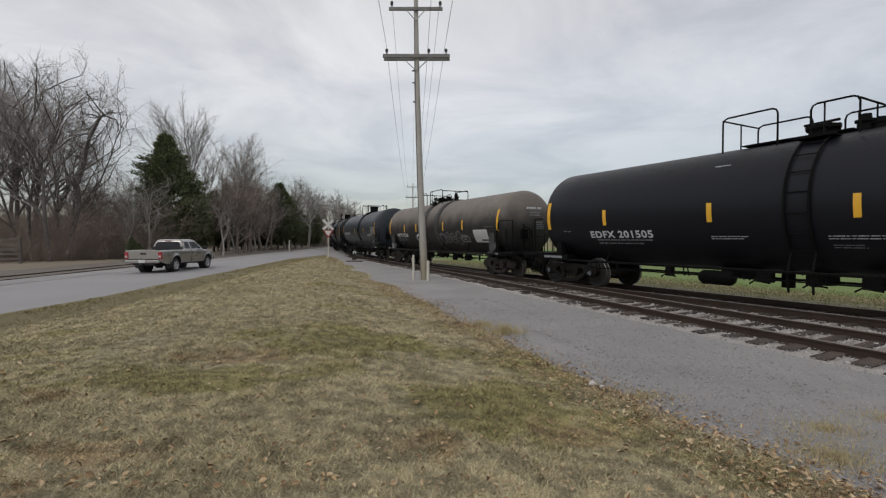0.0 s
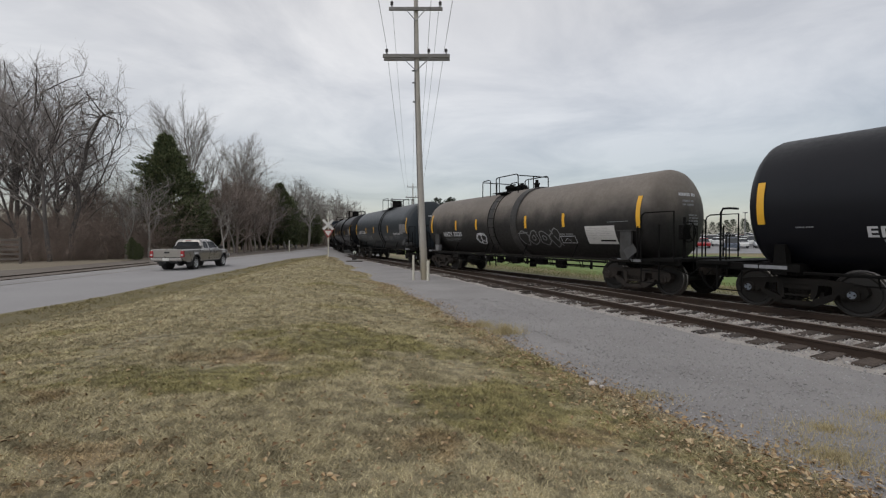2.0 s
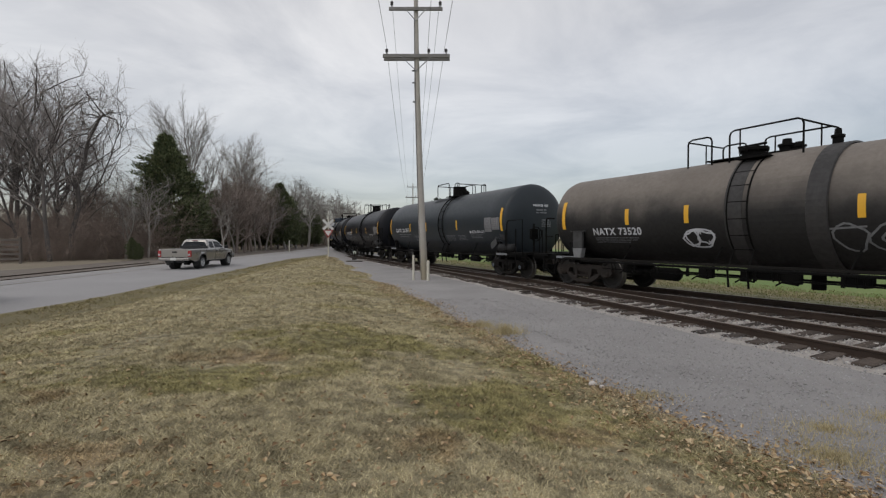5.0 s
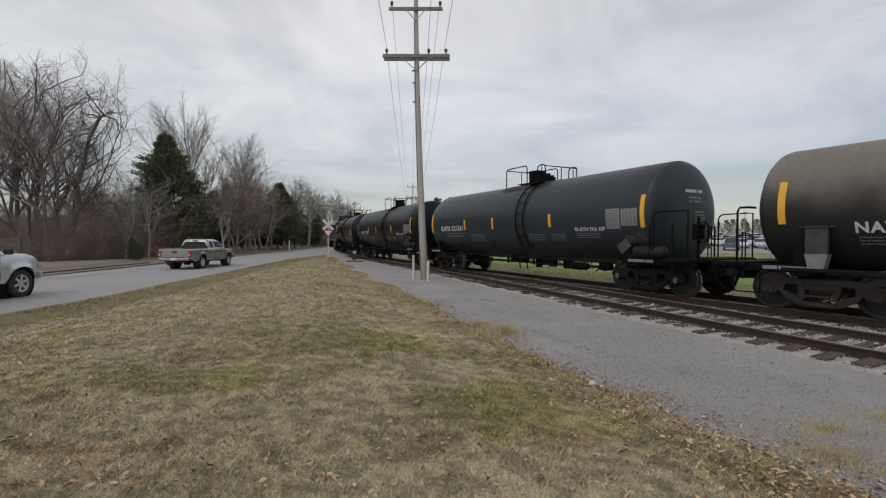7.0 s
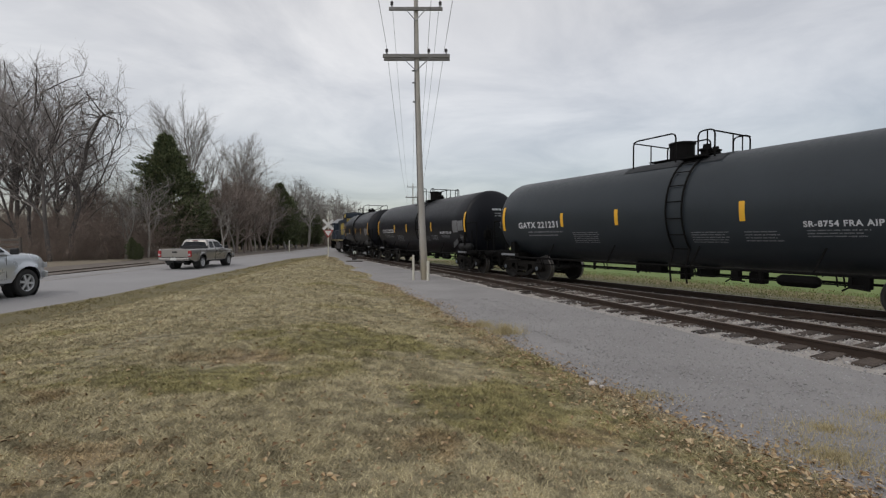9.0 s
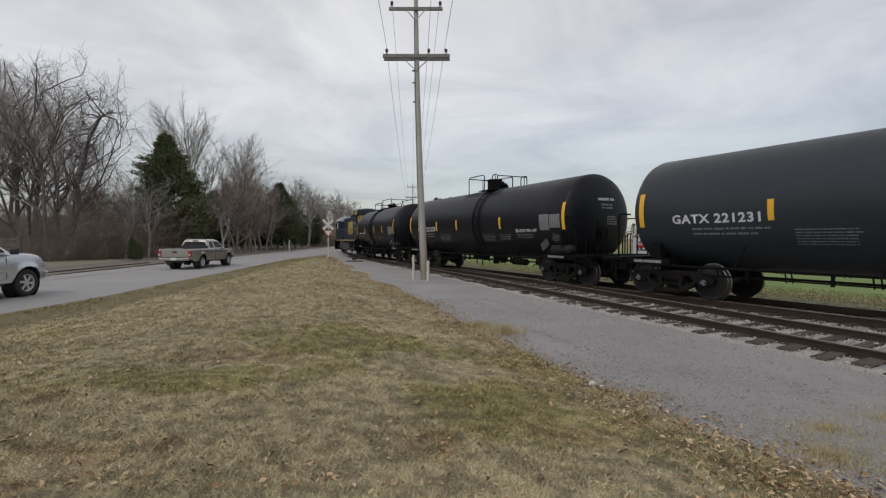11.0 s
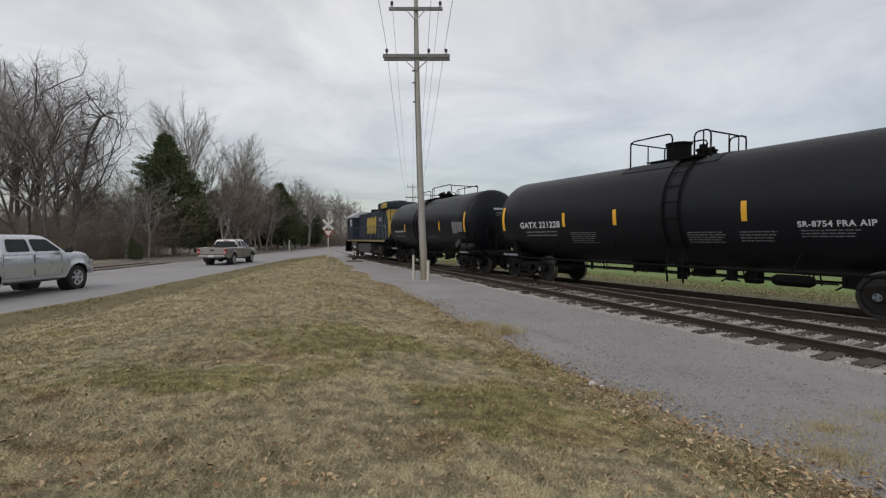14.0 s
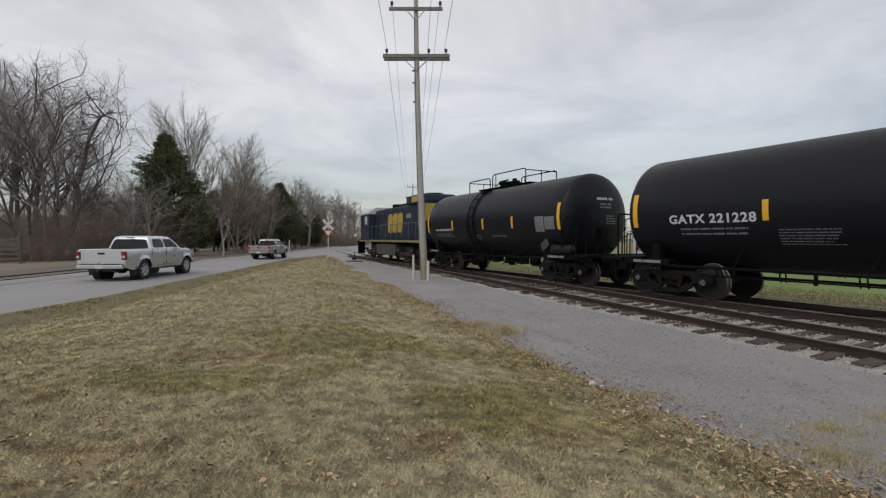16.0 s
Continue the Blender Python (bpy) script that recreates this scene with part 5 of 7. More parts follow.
def crossing_sign(x, y, turn):
    s = thing("crossing_sign", "railroad crossbuck with yield sign on a steel post", "road sign", "", pose(x, y, -0.05, 0, 0, turn))
    bm = bmesh.new()
    tube(bm, [(0, 0, 0), (0, 0, 3.7)], 0.045, 10)
    tube(bm, [(0, 0.05, 3.6), (0, 0.05, 4.35)], 0.02, 6)
    part("post_body", bm, M["post_white"], s)
    for a in (45, -45):
        bm = bmesh.new()
        box(bm, (0, 0, 0), (1.2, 0.012, 0.22), 0.0, Matrix.Translation((0, -0.055 - (0.012 if a > 0 else 0), 3.0)) @ Matrix.Rotation(radians(a), 4, "Y"))
        part("crossbuck_blade", bm, M["sign_white"], s, "white crossbuck blade")
    bm = bmesh.new()
    slab(bm, [(-0.38, 2.56), (0.38, 2.56), (0.42, 2.49), (0.04, 1.88), (-0.04, 1.88), (-0.42, 2.49)], -0.09, -0.08)
    part("yield_plate", bm, M["sign_red"], s, "red triangular yield plate")
    bm = bmesh.new()
    slab(bm, [(-0.30, 2.48), (0.30, 2.48), (0.0, 2.0)], -0.096, -0.092)
    part("yield_centre", bm, M["sign_white"], s)
    return s


M["sign_white"] = material("sign_white_sheeting", (0.62, 0.62, 0.60), (0.5, 0.5, 0.48), 0.5, 0, 3, 20, 0.5, 0.02)
M["sign_red"] = material("sign_red_sheeting", (0.36, 0.07, 0.06), (0.27, 0.055, 0.05), 0.5, 0, 3, 20, 0.5, 0.02)
crossing_sign(-10.0, 41.4, 12)

x, y = px_place(512, 62)
post = thing("marker_post", "white marker post at the roadside near the crossing", "post", "marker posts", pose(x, y, -0.05))
bm = bmesh.new()
box(bm, (0, 0, 0.78), (0.16, 0.06, 1.56), 0.012)
part("post_body", bm, M["post_white"], post)
x, y = px_place(629, 96)
plate = thing("warning_sign", "small pale sign on a post beyond the crossing", "road sign", "", pose(x, y, -0.05))
bm = bmesh.new()
tube(bm, [(0, 0, 0), (0, 0, 2.9)], 0.04, 8)
part("post_body", bm, M["galv"], plate)
bm = bmesh.new()
slab(bm, [(-0.38, 2.5), (0, 2.12), (0.38, 2.5), (0, 2.88)], -0.06, -0.045)
part("plate", bm, M["sign_white"], plate)

stand_at, way = on_track(34.6, -2.6)
stand = thing("switch_stand", "low switch stand with a pale green target on wooden ties", "switch stand", "", pose(stand_at.x, stand_at.y, -0.03))
bm = bmesh.new()
box(bm, (0, 0, 0.04), (1.2, 0.2, 0.10), 0.02)
box(bm, (0, 0.5, 0.04), (1.2, 0.2, 0.10), 0.02)
part("head_block", bm, M["tie"], stand)
bm = bmesh.new()
box(bm, (0, 0.25, 0.28), (0.32, 0.4, 0.22), 0.04)
tube(bm, [(0, 0.25, 0.3), (0, 0.25, 0.75)], 0.03, 8)
tube(bm, [(0.1, 0.25, 0.36), (0.5, 0.2, 0.40)], 0.02, 6)
part("stand_body", bm, M["truck_iron"], stand)
bm = bmesh.new()
lathe(bm, [(-0.012, 0.0), (-0.012, 0.13), (0.012, 0.13), (0.012, 0.0)], 18, "y", (0, 0.25, 0.72))
part("target", bm, M["target"] if "target" in M else plain("pale_green_target", (0.40, 0.44, 0.38), 0.5), stand, "pale green round target")


def board_fence(x, y):
    f = thing("board_fence", "weathered grey horizontal board fence at the wood's edge", "fence", "", pose(x, y, -0.05, 0, 0, -8))
    for k in range(6):
        bm = bmesh.new()
        box(bm, (-k * 2.4, 0, 0.95), (0.14, 0.14, 1.9), 0.015)
        part("post", bm, M["fence_wood"], f)
        if k < 5:
            for j in range(5):
                bm = bmesh.new()
                box(bm, (-k * 2.4 - 1.2, -0.09, 0.35 + 0.34 * j), (2.38, 0.03, 0.15), 0.004)
                part("board", bm, M["fence_wood"], f)
    return f


board_fence(*px_place(36, 33.5))


# ---------------------------------------------------------------- pickups
def car_paint(name, base, rough=0.28):
    m = material(name, base, tuple(c * 0.97 for c in base), rough, 0.55, 0.6, 1.5, 0.5, 0.0, rough_var=0.02)
    m.node_tree.nodes["Principled BSDF"].inputs["Coat Weight"].default_value = 0.5
    return m


M["silver"] = car_paint("silver_car_paint", (0.60, 0.625, 0.66))
M["pewter"] = car_paint("pewter_car_paint", (0.33, 0.315, 0.30))
M["tyre"] = material("tyre_rubber", (0.022, 0.022, 0.023), (0.035, 0.034, 0.033), 0.85, 0, 6, 40, 0.6, 0.1)
M["rim"] = material("alloy_rim", (0.58, 0.59, 0.61), (0.45, 0.46, 0.48), 0.4, 0.3, 6, 40, 0.5, 0.02)
M["trim_black"] = plain("black_plastic_trim", (0.02, 0.02, 0.021), 0.6)
M["tail_red"] = material("red_tail_lens", (0.20, 0.018, 0.018), (0.14, 0.012, 0.012), 0.25, 0, 6, 40, 0.4, 0.0)
M["brake_glow"] = plain("lit_brake_lens", (0.34, 0.03, 0.035), 0.25, 0, 0.06)
M["chrome"] = plain("bumper_chrome", (0.50, 0.51, 0.53), 0.35, 0.4)


def arch(cx, r, z0, n_=9):
    return [(cx + r * math.cos(a), max(z0, 0.36 + r * math.sin(a))) for a in (math.pi * k / (n_ - 1) for k in range(n_))]


VEHICLE_WHEELS = []


def pickup(name, label, paint, L=5.29, W=1.86, H=1.78, wb=3.24, rear=1.18, tyre_r=0.385, bed=1.62, rail=1.22, hood=1.16, doors=2, chrome=True):
    """A pickup on its four wheels; x forward, the rear axle at x = 0."""
    v = thing(name, label, "pickup truck", "pickups on the road")
    x0, x1 = -rear, L - rear
    cab0 = x0 + bed + 0.02
    hood_x = wb - 0.15
    body_z = 0.42
    hw = W / 2
    # shell: sides with flared wheel openings, bed rails and a crowned hood, one skin
    lip = tyre_r + 0.10
    xs = sorted(set([round(x0 + (x1 - x0) * k / 60, 3) for k in range(61)] + [round(c + lip * math.cos(math.pi * k / 16), 3) for c in (0, wb) for k in range(17)] + [cab0 - 0.03, cab0 + 0.01, hood_x - 0.2]))

    def top_at(x):
        return float(np.interp(x, (x0, cab0 - 0.03, cab0 + 0.01, hood_x - 0.2, hood_x + 0.4, x1 - 0.25, x1 - 0.08, x1), (rail, rail, rail - 0.015, hood + 0.0, hood - 0.03, hood - 0.09, hood - 0.15, hood - 0.27)))

    def skin(z):
        return float(np.interp(z, (0.40, 0.55, 0.70, 0.84, 0.98, 1.10, 1.25), (0.945, 0.975, 0.985, 1.0, 0.985, 0.965, 0.925)))

    bm = bmesh.new()
    rings = []
    for x in xs:
        low = body_z + 0.10 * smooth(x0 + 0.45, x0, x) if x < x0 + 0.45 else body_z
        for c in (0, wb):
            if abs(x - c) < lip:
                low = max(low, 0.36 + math.sqrt(lip * lip - (x - c) ** 2))
        zt = top_at(x)
        plan = 1 - 0.13 * smooth(x1 - 0.55, x1, x) ** 2 - 0.02 * smooth(x0 + 0.25, x0, x) if x0 + 0.25 > x or x > x1 - 0.6 else 1.0
        pts_ = []
        for k in range(11):
            z = low + (zt - 0.035 - low) * k / 10
            near_lip = min(abs(math.hypot(x - c, z - 0.36) - lip) for c in (0, wb))
            flare = 0.034 * math.exp(-(near_lip / 0.075) ** 2) if z > body_z + 0.06 else 0.0
            crease = 0.010 * math.exp(-((z - 0.60) / 0.03) ** 2)
            pts_.append((hw * skin(z) * plan + flare - crease, z))
        y_ = pts_[-1][0]
        pts_.append((y_ - 0.012, zt - 0.012))
        pts_.append((y_ - 0.035, zt))
        if x < cab0:
            pts_ += [(hw - 0.13, zt), (hw - 0.14, zt - 0.02), (hw - 0.14, 0.75), (hw - 0.14, 0.74)]
        else:
            up_ = 0.045 * smooth(cab0, hood_x, x)
            pts_ += [(y_ * 0.86, zt + up_ * 0.5), (y_ * 0.6, zt + up_ * 0.85), (y_ * 0.3, zt + up_), (0.0, zt + up_)]
        rings.append([[bm.verts.new((x, sg * y, z)) for y, z in pts_] for sg in (-1, 1)])
    for ra, rb in zip(rings, rings[1:]):
        for sg in (0, 1):
            for k in range(len(ra[0]) - 1):
                q_ = (ra[sg][k], rb[sg][k], rb[sg][k + 1], ra[sg][k + 1])
                bm.faces.new(q_ if sg == 0 else q_[::-1])
    bm.faces.new(rings[-1][0] + rings[-1][1][::-1])
    for sg in (0, 1):
        bm.faces.new(rings[0][sg])
    bmesh.ops.remove_doubles(bm, verts=bm.verts, dist=0.0004)
    bmesh.ops.recalc_face_normals(bm, faces=bm.faces)
    part("body_shell", bm, paint, v, smooth=True)
    bm = bmesh.new()
    slab(bm, [(x1 + 0.004, 0.74), (x1 + 0.004, hood - 0.31), (x1 + 0.014, hood - 0.31), (x1 + 0.014, 0.74)], -0.52, 0.52)
    part("grille", bm, M["trim_black"], v)
    for s in (-1, 1):
        bm = bmesh.new()
        box(bm, (-tyre_r - 0.16, s * (hw - 0.12), 0.38), (0.03, 0.22, 0.36), 0.005)
        part("mud_flap", bm, M["trim_black"], v)
        for cx in (0, wb):
            bm = bmesh.new()
            lathe(bm, [(s * (hw - 0.34), 0.0), (s * (hw - 0.34), tyre_r + 0.10), (s * (hw - 0.08), tyre_r + 0.11)], 20, "y", (cx, 0, 0.38), caps=False)
            part("wheel_well", bm, M["trim_black"], v)
    bm = bmesh.new()
    box(bm, (x0 + bed / 2 + 0.05, 0, 0.72), (bed, W - 0.2, 0.06))
    box(bm, (cab0 + 0.02, 0, 0.95), (0.05, W - 0.2, 0.56))
    part("bed_floor", bm, M["trim_black"], v)
    bm = bmesh.new()
    box(bm, ((x0 + x1) / 2, 0, 0.44), (L - 0.5, W * 0.45, 0.16), 0.02)
    lathe(bm, [(-hw + 0.1, 0.0), (-hw + 0.1, 0.06), (hw - 0.1, 0.06), (hw - 0.1, 0.0)], 10, "y", (0, 0, tyre_r))
    lathe(bm, [(-0.16, 0.0), (-0.12, 0.15), (0.12, 0.15), (0.16, 0.0)], 12, "y", (0, 0, tyre_r))
    lathe(bm, [(-hw + 0.1, 0.0), (-hw + 0.1, 0.05), (hw - 0.1, 0.05), (hw - 0.1, 0.0)], 10, "y", (wb, 0, tyre_r))
    tube(bm, [(x0 + 0.3, -0.5, 0.40), (x0 - 0.02, -0.5, 0.38)], 0.04, 8)
    part("chassis", bm, M["trim_black"], v)
    # tailgate
    bm = bmesh.new()
    box(bm, (x0 + 0.03, 0, (rail + 0.66) / 2), (0.07, W - 0.24, rail - 0.66), 0.018)
    tg = part("tailgate", bm, paint, v)
    bm = bmesh.new()
    box(bm, (x0 - 0.012, 0, rail - 0.16), (0.02, 0.26, 0.08), 0.008)
    part("tailgate_handle", bm, M["trim_black"], tg)
    bm = bmesh.new()
    box(bm, (x0 - 0.06, 0, 0.56), (0.15, W - 0.14, 0.16), 0.05)
    bump = part("rear_bumper", bm, M["chrome"] if chrome else paint, v)
    bm = bmesh.new()
    box(bm, (x0 - 0.14, 0, 0.57), (0.012, 0.31, 0.15), 0.003)
    part("number_plate", bm, M["sign_white"], bump, "plain pale number plate")
    bm = bmesh.new()
    box(bm, (x1 - 0.01, 0, 0.58), (0.12, W - 0.08, 0.20), 0.05)
    part("front_bumper", bm, M["chrome"] if chrome else paint, v)
    bm = bmesh.new()
    box(bm, (x0 - 0.06, 0, 0.645), (0.13, W - 0.5, 0.012))
    part("bumper_pad", bm, M["trim_black"], bump)
    bm = bmesh.new()
    box(bm, (cab0 + 0.10, 0, H - 0.075), (0.03, 0.32, 0.03), 0.006)
    part("high_brake_light", bm, M["tail_red"], v)
    bm = bmesh.new()
    box(bm, (x0 - 0.14, 0, 0.42), (0.16, 0.10, 0.08), 0.01)
    box(bm, (x0 + 0.05, 0, 0.42), (0.12, 1.0, 0.08), 0.01)
    part("tow_hitch", bm, M["trim_black"], v)
    for s in (-1, 1):
        bm = bmesh.new()
        box(bm, (x0 + 0.015, s * (hw - 0.085), rail - 0.24), (0.11, 0.16, 0.32), 0.02)
        lamp = part("tail_light", bm, M["tail_red"] if doors == 2 else M["brake_glow"], v, "red tail light")
        bm = bmesh.new()
        box(bm, (x0 - 0.022, s * (hw - 0.085), rail - 0.29), (0.05, 0.12, 0.09), 0.01)
        part("reversing_lens", bm, M["chrome"], lamp)
        bm = bmesh.new()
        box(bm, (x1 - 0.03, s * (hw - 0.22), hood - 0.36), (0.10, 0.36, 0.16), 0.03)
        part("headlight", bm, M["chrome"], v)
    # greenhouse
    a0, a1, b1, b0 = cab0 + 0.02, cab0 + 0.10, hood_x - 0.98, hood_x - 0.24
    belt, inset = rail - 0.04, 0.20

    def width(z):
        return hw - 0.03 - inset * max(0.0, z - belt) / (H - belt)

    def span(z):
        """The cab's back and front at that height."""
        u = (z - belt) / (H - belt)
        return a0 + (a1 + 0.05 - a0) * u + 0.02 * u * u, b0 + (b1 - b0) * u ** 1.08

    bm = bmesh.new()
    loops = []
    for u, shrink in ((0.0, 0.0), (0.25, 0.0), (0.5, 0.0), (0.75, 0.0), (0.87, 0.012), (0.94, 0.04), (0.98, 0.09), (1.0, 0.18), (1.004, 0.32)):
        z = belt + (H - belt) * u
        xa, xb = span(z)
        xa, xb, w = xa + shrink, xb - shrink * 1.4, width(z) - shrink
        c = 0.09
        ring = []
        for (cx, cy), a_ in (((xb - c * 1.6, w - c), 0), ((xa + c, w - c), 90), ((xa + c, -w + c), 180), ((xb - c * 1.6, -w + c), 270)):
            for k in range(5):
                t_ = radians(a_ + 90 * k / 4)
                ring.append(bm.verts.new((cx + (c * 1.6 if a_ in (0, 270) else c) * math.cos(t_), cy + c * math.sin(t_), z)))
        loops.append(ring)
    for ra, rb in zip(loops, loops[1:]):
        for k in range(len(ra)):
            bm.faces.new((ra[k], ra[(k + 1) % len(ra)], rb[(k + 1) % len(ra)], rb[k]))
    bm.faces.new(loops[-1])
    bmesh.ops.recalc_face_normals(bm, faces=bm.faces)
    part("cab", bm, paint, v, smooth=True)

    def pane(name, corners, label):
        """A glass pane with its corners cut, as thick as glass and rubber."""
        bm_ = bmesh.new()
        cs = [Vector(q_) for q_ in corners]
        ring_ = []
        for i in range(len(cs)):
            for t_ in ((0.09, cs[i - 1]), (0.09, cs[(i + 1) % len(cs)])):
                ring_.append(bm_.verts.new(cs[i] + (t_[1] - cs[i]).normalized() * 0.045))
        bm_.faces.new(ring_)
        bmesh.ops.solidify(bm_, geom=bm_.faces[:], thickness=0.006)
        part(name, bm_, M["glass"], v, label)

    z0_, z1_ = belt + 0.075, H - 0.135
    for s in (-1, 1):
        def at(x, z):
            return (x, s * (width(z) + 0.007), z)
        lo0, hi0 = span(z0_)[0] + 0.16, span(z1_)[0] + 0.15
        lo1, hi1 = span(z0_)[1] - 0.17, span(z1_)[1] - 0.16
        cut = lo0 + (lo1 - lo0) * (0.43 if doors == 2 else 0.34)
        pane("side_window", [at(lo0, z0_), at(cut - 0.05, z0_), at(cut - 0.07, z1_), at(hi0, z1_)], "dark side glass")
        pane("side_window", [at(cut + 0.05, z0_), at(lo1, z0_), at(hi1, z1_), at(cut + 0.03, z1_)], "dark side glass")
        for k in range(doors):
            xa = cab0 + 0.06 + k * (hood_x - 0.55 - cab0) / 2 if doors == 2 else cab0 + 0.75
            xb = xa + ((hood_x - 0.62 - cab0) / 2 if doors == 2 else 1.15)
            bm = bmesh.new()
            for e in (xa, xb):
                box(bm, (e, s * (hw - 0.012), 0.86), (0.007, 0.010, 0.60))
            box(bm, ((xa + xb) / 2, s * (hw + 0.001), 0.53), (xb - xa, 0.006, 0.007))
            door = part("door_gap", bm, M["trim_black"], v)
            bm = bmesh.new()
            box(bm, (xa + 0.16, s * (hw * 0.975 + 0.012), rail - 0.16), (0.18, 0.04, 0.045), 0.012)
            part("door_handle", bm, paint if doors == 2 else M["trim_black"], v)
        bm = bmesh.new()
        box(bm, (hood_x - 0.42, s * (hw + 0.12), rail + 0.06), (0.11, 0.20, 0.17), 0.035)
        part("mirror", bm, M["trim_black"], v)
        bm = bmesh.new()
        box(bm, ((x0 + x1) / 2 + 0.1, s * (hw - 0.02), 0.40), (1.9 if doors == 2 else 1.5, 0.10, 0.06), 0.02)
        part("side_sill", bm, M["trim_black"], v)
    for k, nm in ((0, "rear_window"), (1, "windscreen")):
        za, zb = (belt + 0.05, H - 0.14) if k == 0 else (belt + 0.10, H - 0.12)
        out_ = -0.007 if k == 0 else 0.012
        xa, xb = span(za)[k] + out_, span(zb)[k] + out_
        pane(nm, [(xa, -width(za) + 0.10, za), (xa, width(za) - 0.10, za), (xb, width(zb) - 0.12, zb), (xb, -width(zb) + 0.12, zb)], "dark glass")
    for x in (0, wb):
        for s in (-1, 1):
            wheel = new("wheel")
            wheel.parent = v
            wheel.matrix_basis = pose(x, s * (hw - 0.13), tyre_r)
            bm = bmesh.new()
            lathe(bm, [(a, r) for a, r in ((-0.10, tyre_r * 0.62), (-0.115, tyre_r * 0.8), (-0.10, tyre_r * 0.95), (-0.06, tyre_r), (0.06, tyre_r), (0.10, tyre_r * 0.95), (0.115, tyre_r * 0.8), (0.10, tyre_r * 0.62), (-0.10, tyre_r * 0.62))], 28, "y", caps=False)
            bmesh.ops.recalc_face_normals(bm, faces=bm.faces)
            part("tyre", bm, M["tyre"], wheel)
            bm = bmesh.new()
            rr = tyre_r * 0.63
            # black disc behind the spokes: shade of their gaps, put in as colour
            lathe(bm, [(s * 0.04, 0.0), (s * 0.04, rr * 0.93)], 28, "y", mi=1, caps=False)
            lathe(bm, [(s * 0.03, rr * 0.90), (s * 0.085, rr * 0.91), (s * 0.105, rr), (s * 0.04, rr)], 28, "y", mi=0, caps=False)
            for k in range(6):
                a = k * math.pi / 3
                box(bm, (rr * 0.5 * math.cos(a), s * 0.075, rr * 0.5 * math.sin(a)), (rr * 0.95, 0.03, rr * 0.26), 0.0, None)
                bmesh.ops.rotate(bm, cent=(rr * 0.5 * math.cos(a), s * 0.075, rr * 0.5 * math.sin(a)), matrix=Matrix.Rotation(-a, 3, "Y"), verts=bm.verts[-8:])
            lathe(bm, [(s * 0.095, 0.0), (s * 0.095, rr * 0.25), (s * 0.06, rr * 0.28)], 12, "y")
            bmesh.ops.recalc_face_normals(bm, faces=bm.faces)
            part("rim", bm, [M["rim"], M["trim_black"]], wheel)
            VEHICLE_WHEELS.append((wheel, v, x, s * (hw - 0.13), tyre_r))
    return v


silver_pickup = pickup("silver_pickup", "silver crew-cab pickup with chrome bumper on the road", M["silver"], L=5.14, H=1.74, hood=1.21)
tan_pickup = pickup("tan_pickup", "pewter extended-cab pickup with brake lights glowing on the road", M["pewter"], L=5.2, W=1.72, H=1.60, wb=3.12, rear=1.22, tyre_r=0.335, bed=1.88, rail=1.08, hood=1.02, doors=1, chrome=False)

ROAD_Z = 0.12


def tan_front(t):
    """Depth of the pewter pickup's front axle."""
    return 0.957 * float(np.interp(t, (0, 0.5, 1, 1.5, 2, 2.5, 3, 3.5, 4, 6, 9, 11.3, 11.5, 12, 12.5, 13, 13.5, 14, 14.5, 15, 15.5, 16), (27.6, 28.2, 28.75, 29.2, 29.58, 29.83, 30.05, 30.2, 30.28, 30.3, 30.3, 30.3, 30.33, 30.5, 30.9, 31.7, 32.85, 34.45, 36.15, 38.1, 40.4, 43.0)))


def silver_front(t):
    if t <= 8:
        return 13.38 - 0.19 * (8 - t) ** 2
    return float(np.interp(t, (8, 12, 12.5, 13, 13.5, 14, 14.5, 15, 15.5, 16), (13.38, 13.38, 13.43, 13.61, 14.18, 15.34, 16.92, 18.70, 20.58, 22.33)))


def silver_lane(y):
    """The right-hand wheels' line of each pickup along the road."""
    return float(np.interp(y, (-10, 10, 14, 20, 24, 30), (-11.7, -11.72, -11.85, -12.15, -12.2, -12.35)))


def tan_lane(y):
    return float(np.interp(y, (10, 22, 29, 42, 60), (-13.2, -13.2, -13.2, -13.75, -15.0)))


def drive(front, lane_x, wb, hw):
    rows, turned = [], []
    for k in range(81):
        t = k * 0.2
        yf = front(t)
        dirv = Vector((lane_x(yf) - lane_x(yf - wb), wb, 0)).normalized()
        f = Vector((lane_x(yf), yf, 0)) - Vector((dirv.y, -dirv.x, 0)) * hw
        r = f - dirv * wb
        rows.append((t, pose(r.x, r.y, ROAD_Z, 0, 0, math.degrees(math.atan2(dirv.y, dirv.x)))))
    return rows


VEHICLE_ROWS = [(silver_pickup, drive(silver_front, silver_lane, 3.24, 0.80)), (tan_pickup, drive(tan_front, tan_lane, 3.12, 0.73))]
for wheel, v, x, y, r in VEHICLE_WHEELS:
    front = silver_front if v is silver_pickup else tan_front
    VEHICLE_ROWS.append((wheel, [(k * 4 / 30, pose(x, y, r, 0, math.degrees((front(k * 4 / 30) - front(0)) / r), 0)) for k in range(121)]))


# ---------------------------------------------------------------- far side: car park, sheds, poles
M["lot"] = material("grey_car_park", (0.30, 0.30, 0.305), (0.23, 0.23, 0.235), 0.9, 0, 0.2, 10, 0.6, 0.2)
M["shed_white"] = material("white_metal_siding", (0.72, 0.73, 0.74), (0.6, 0.61, 0.62), 0.5, 0, 0.3, 6, 0.5, 0.05)
M["shed_grey"] = material("grey_metal_siding", (0.30, 0.31, 0.33), (0.24, 0.25, 0.26), 0.6, 0, 0.3, 6, 0.5, 0.05)


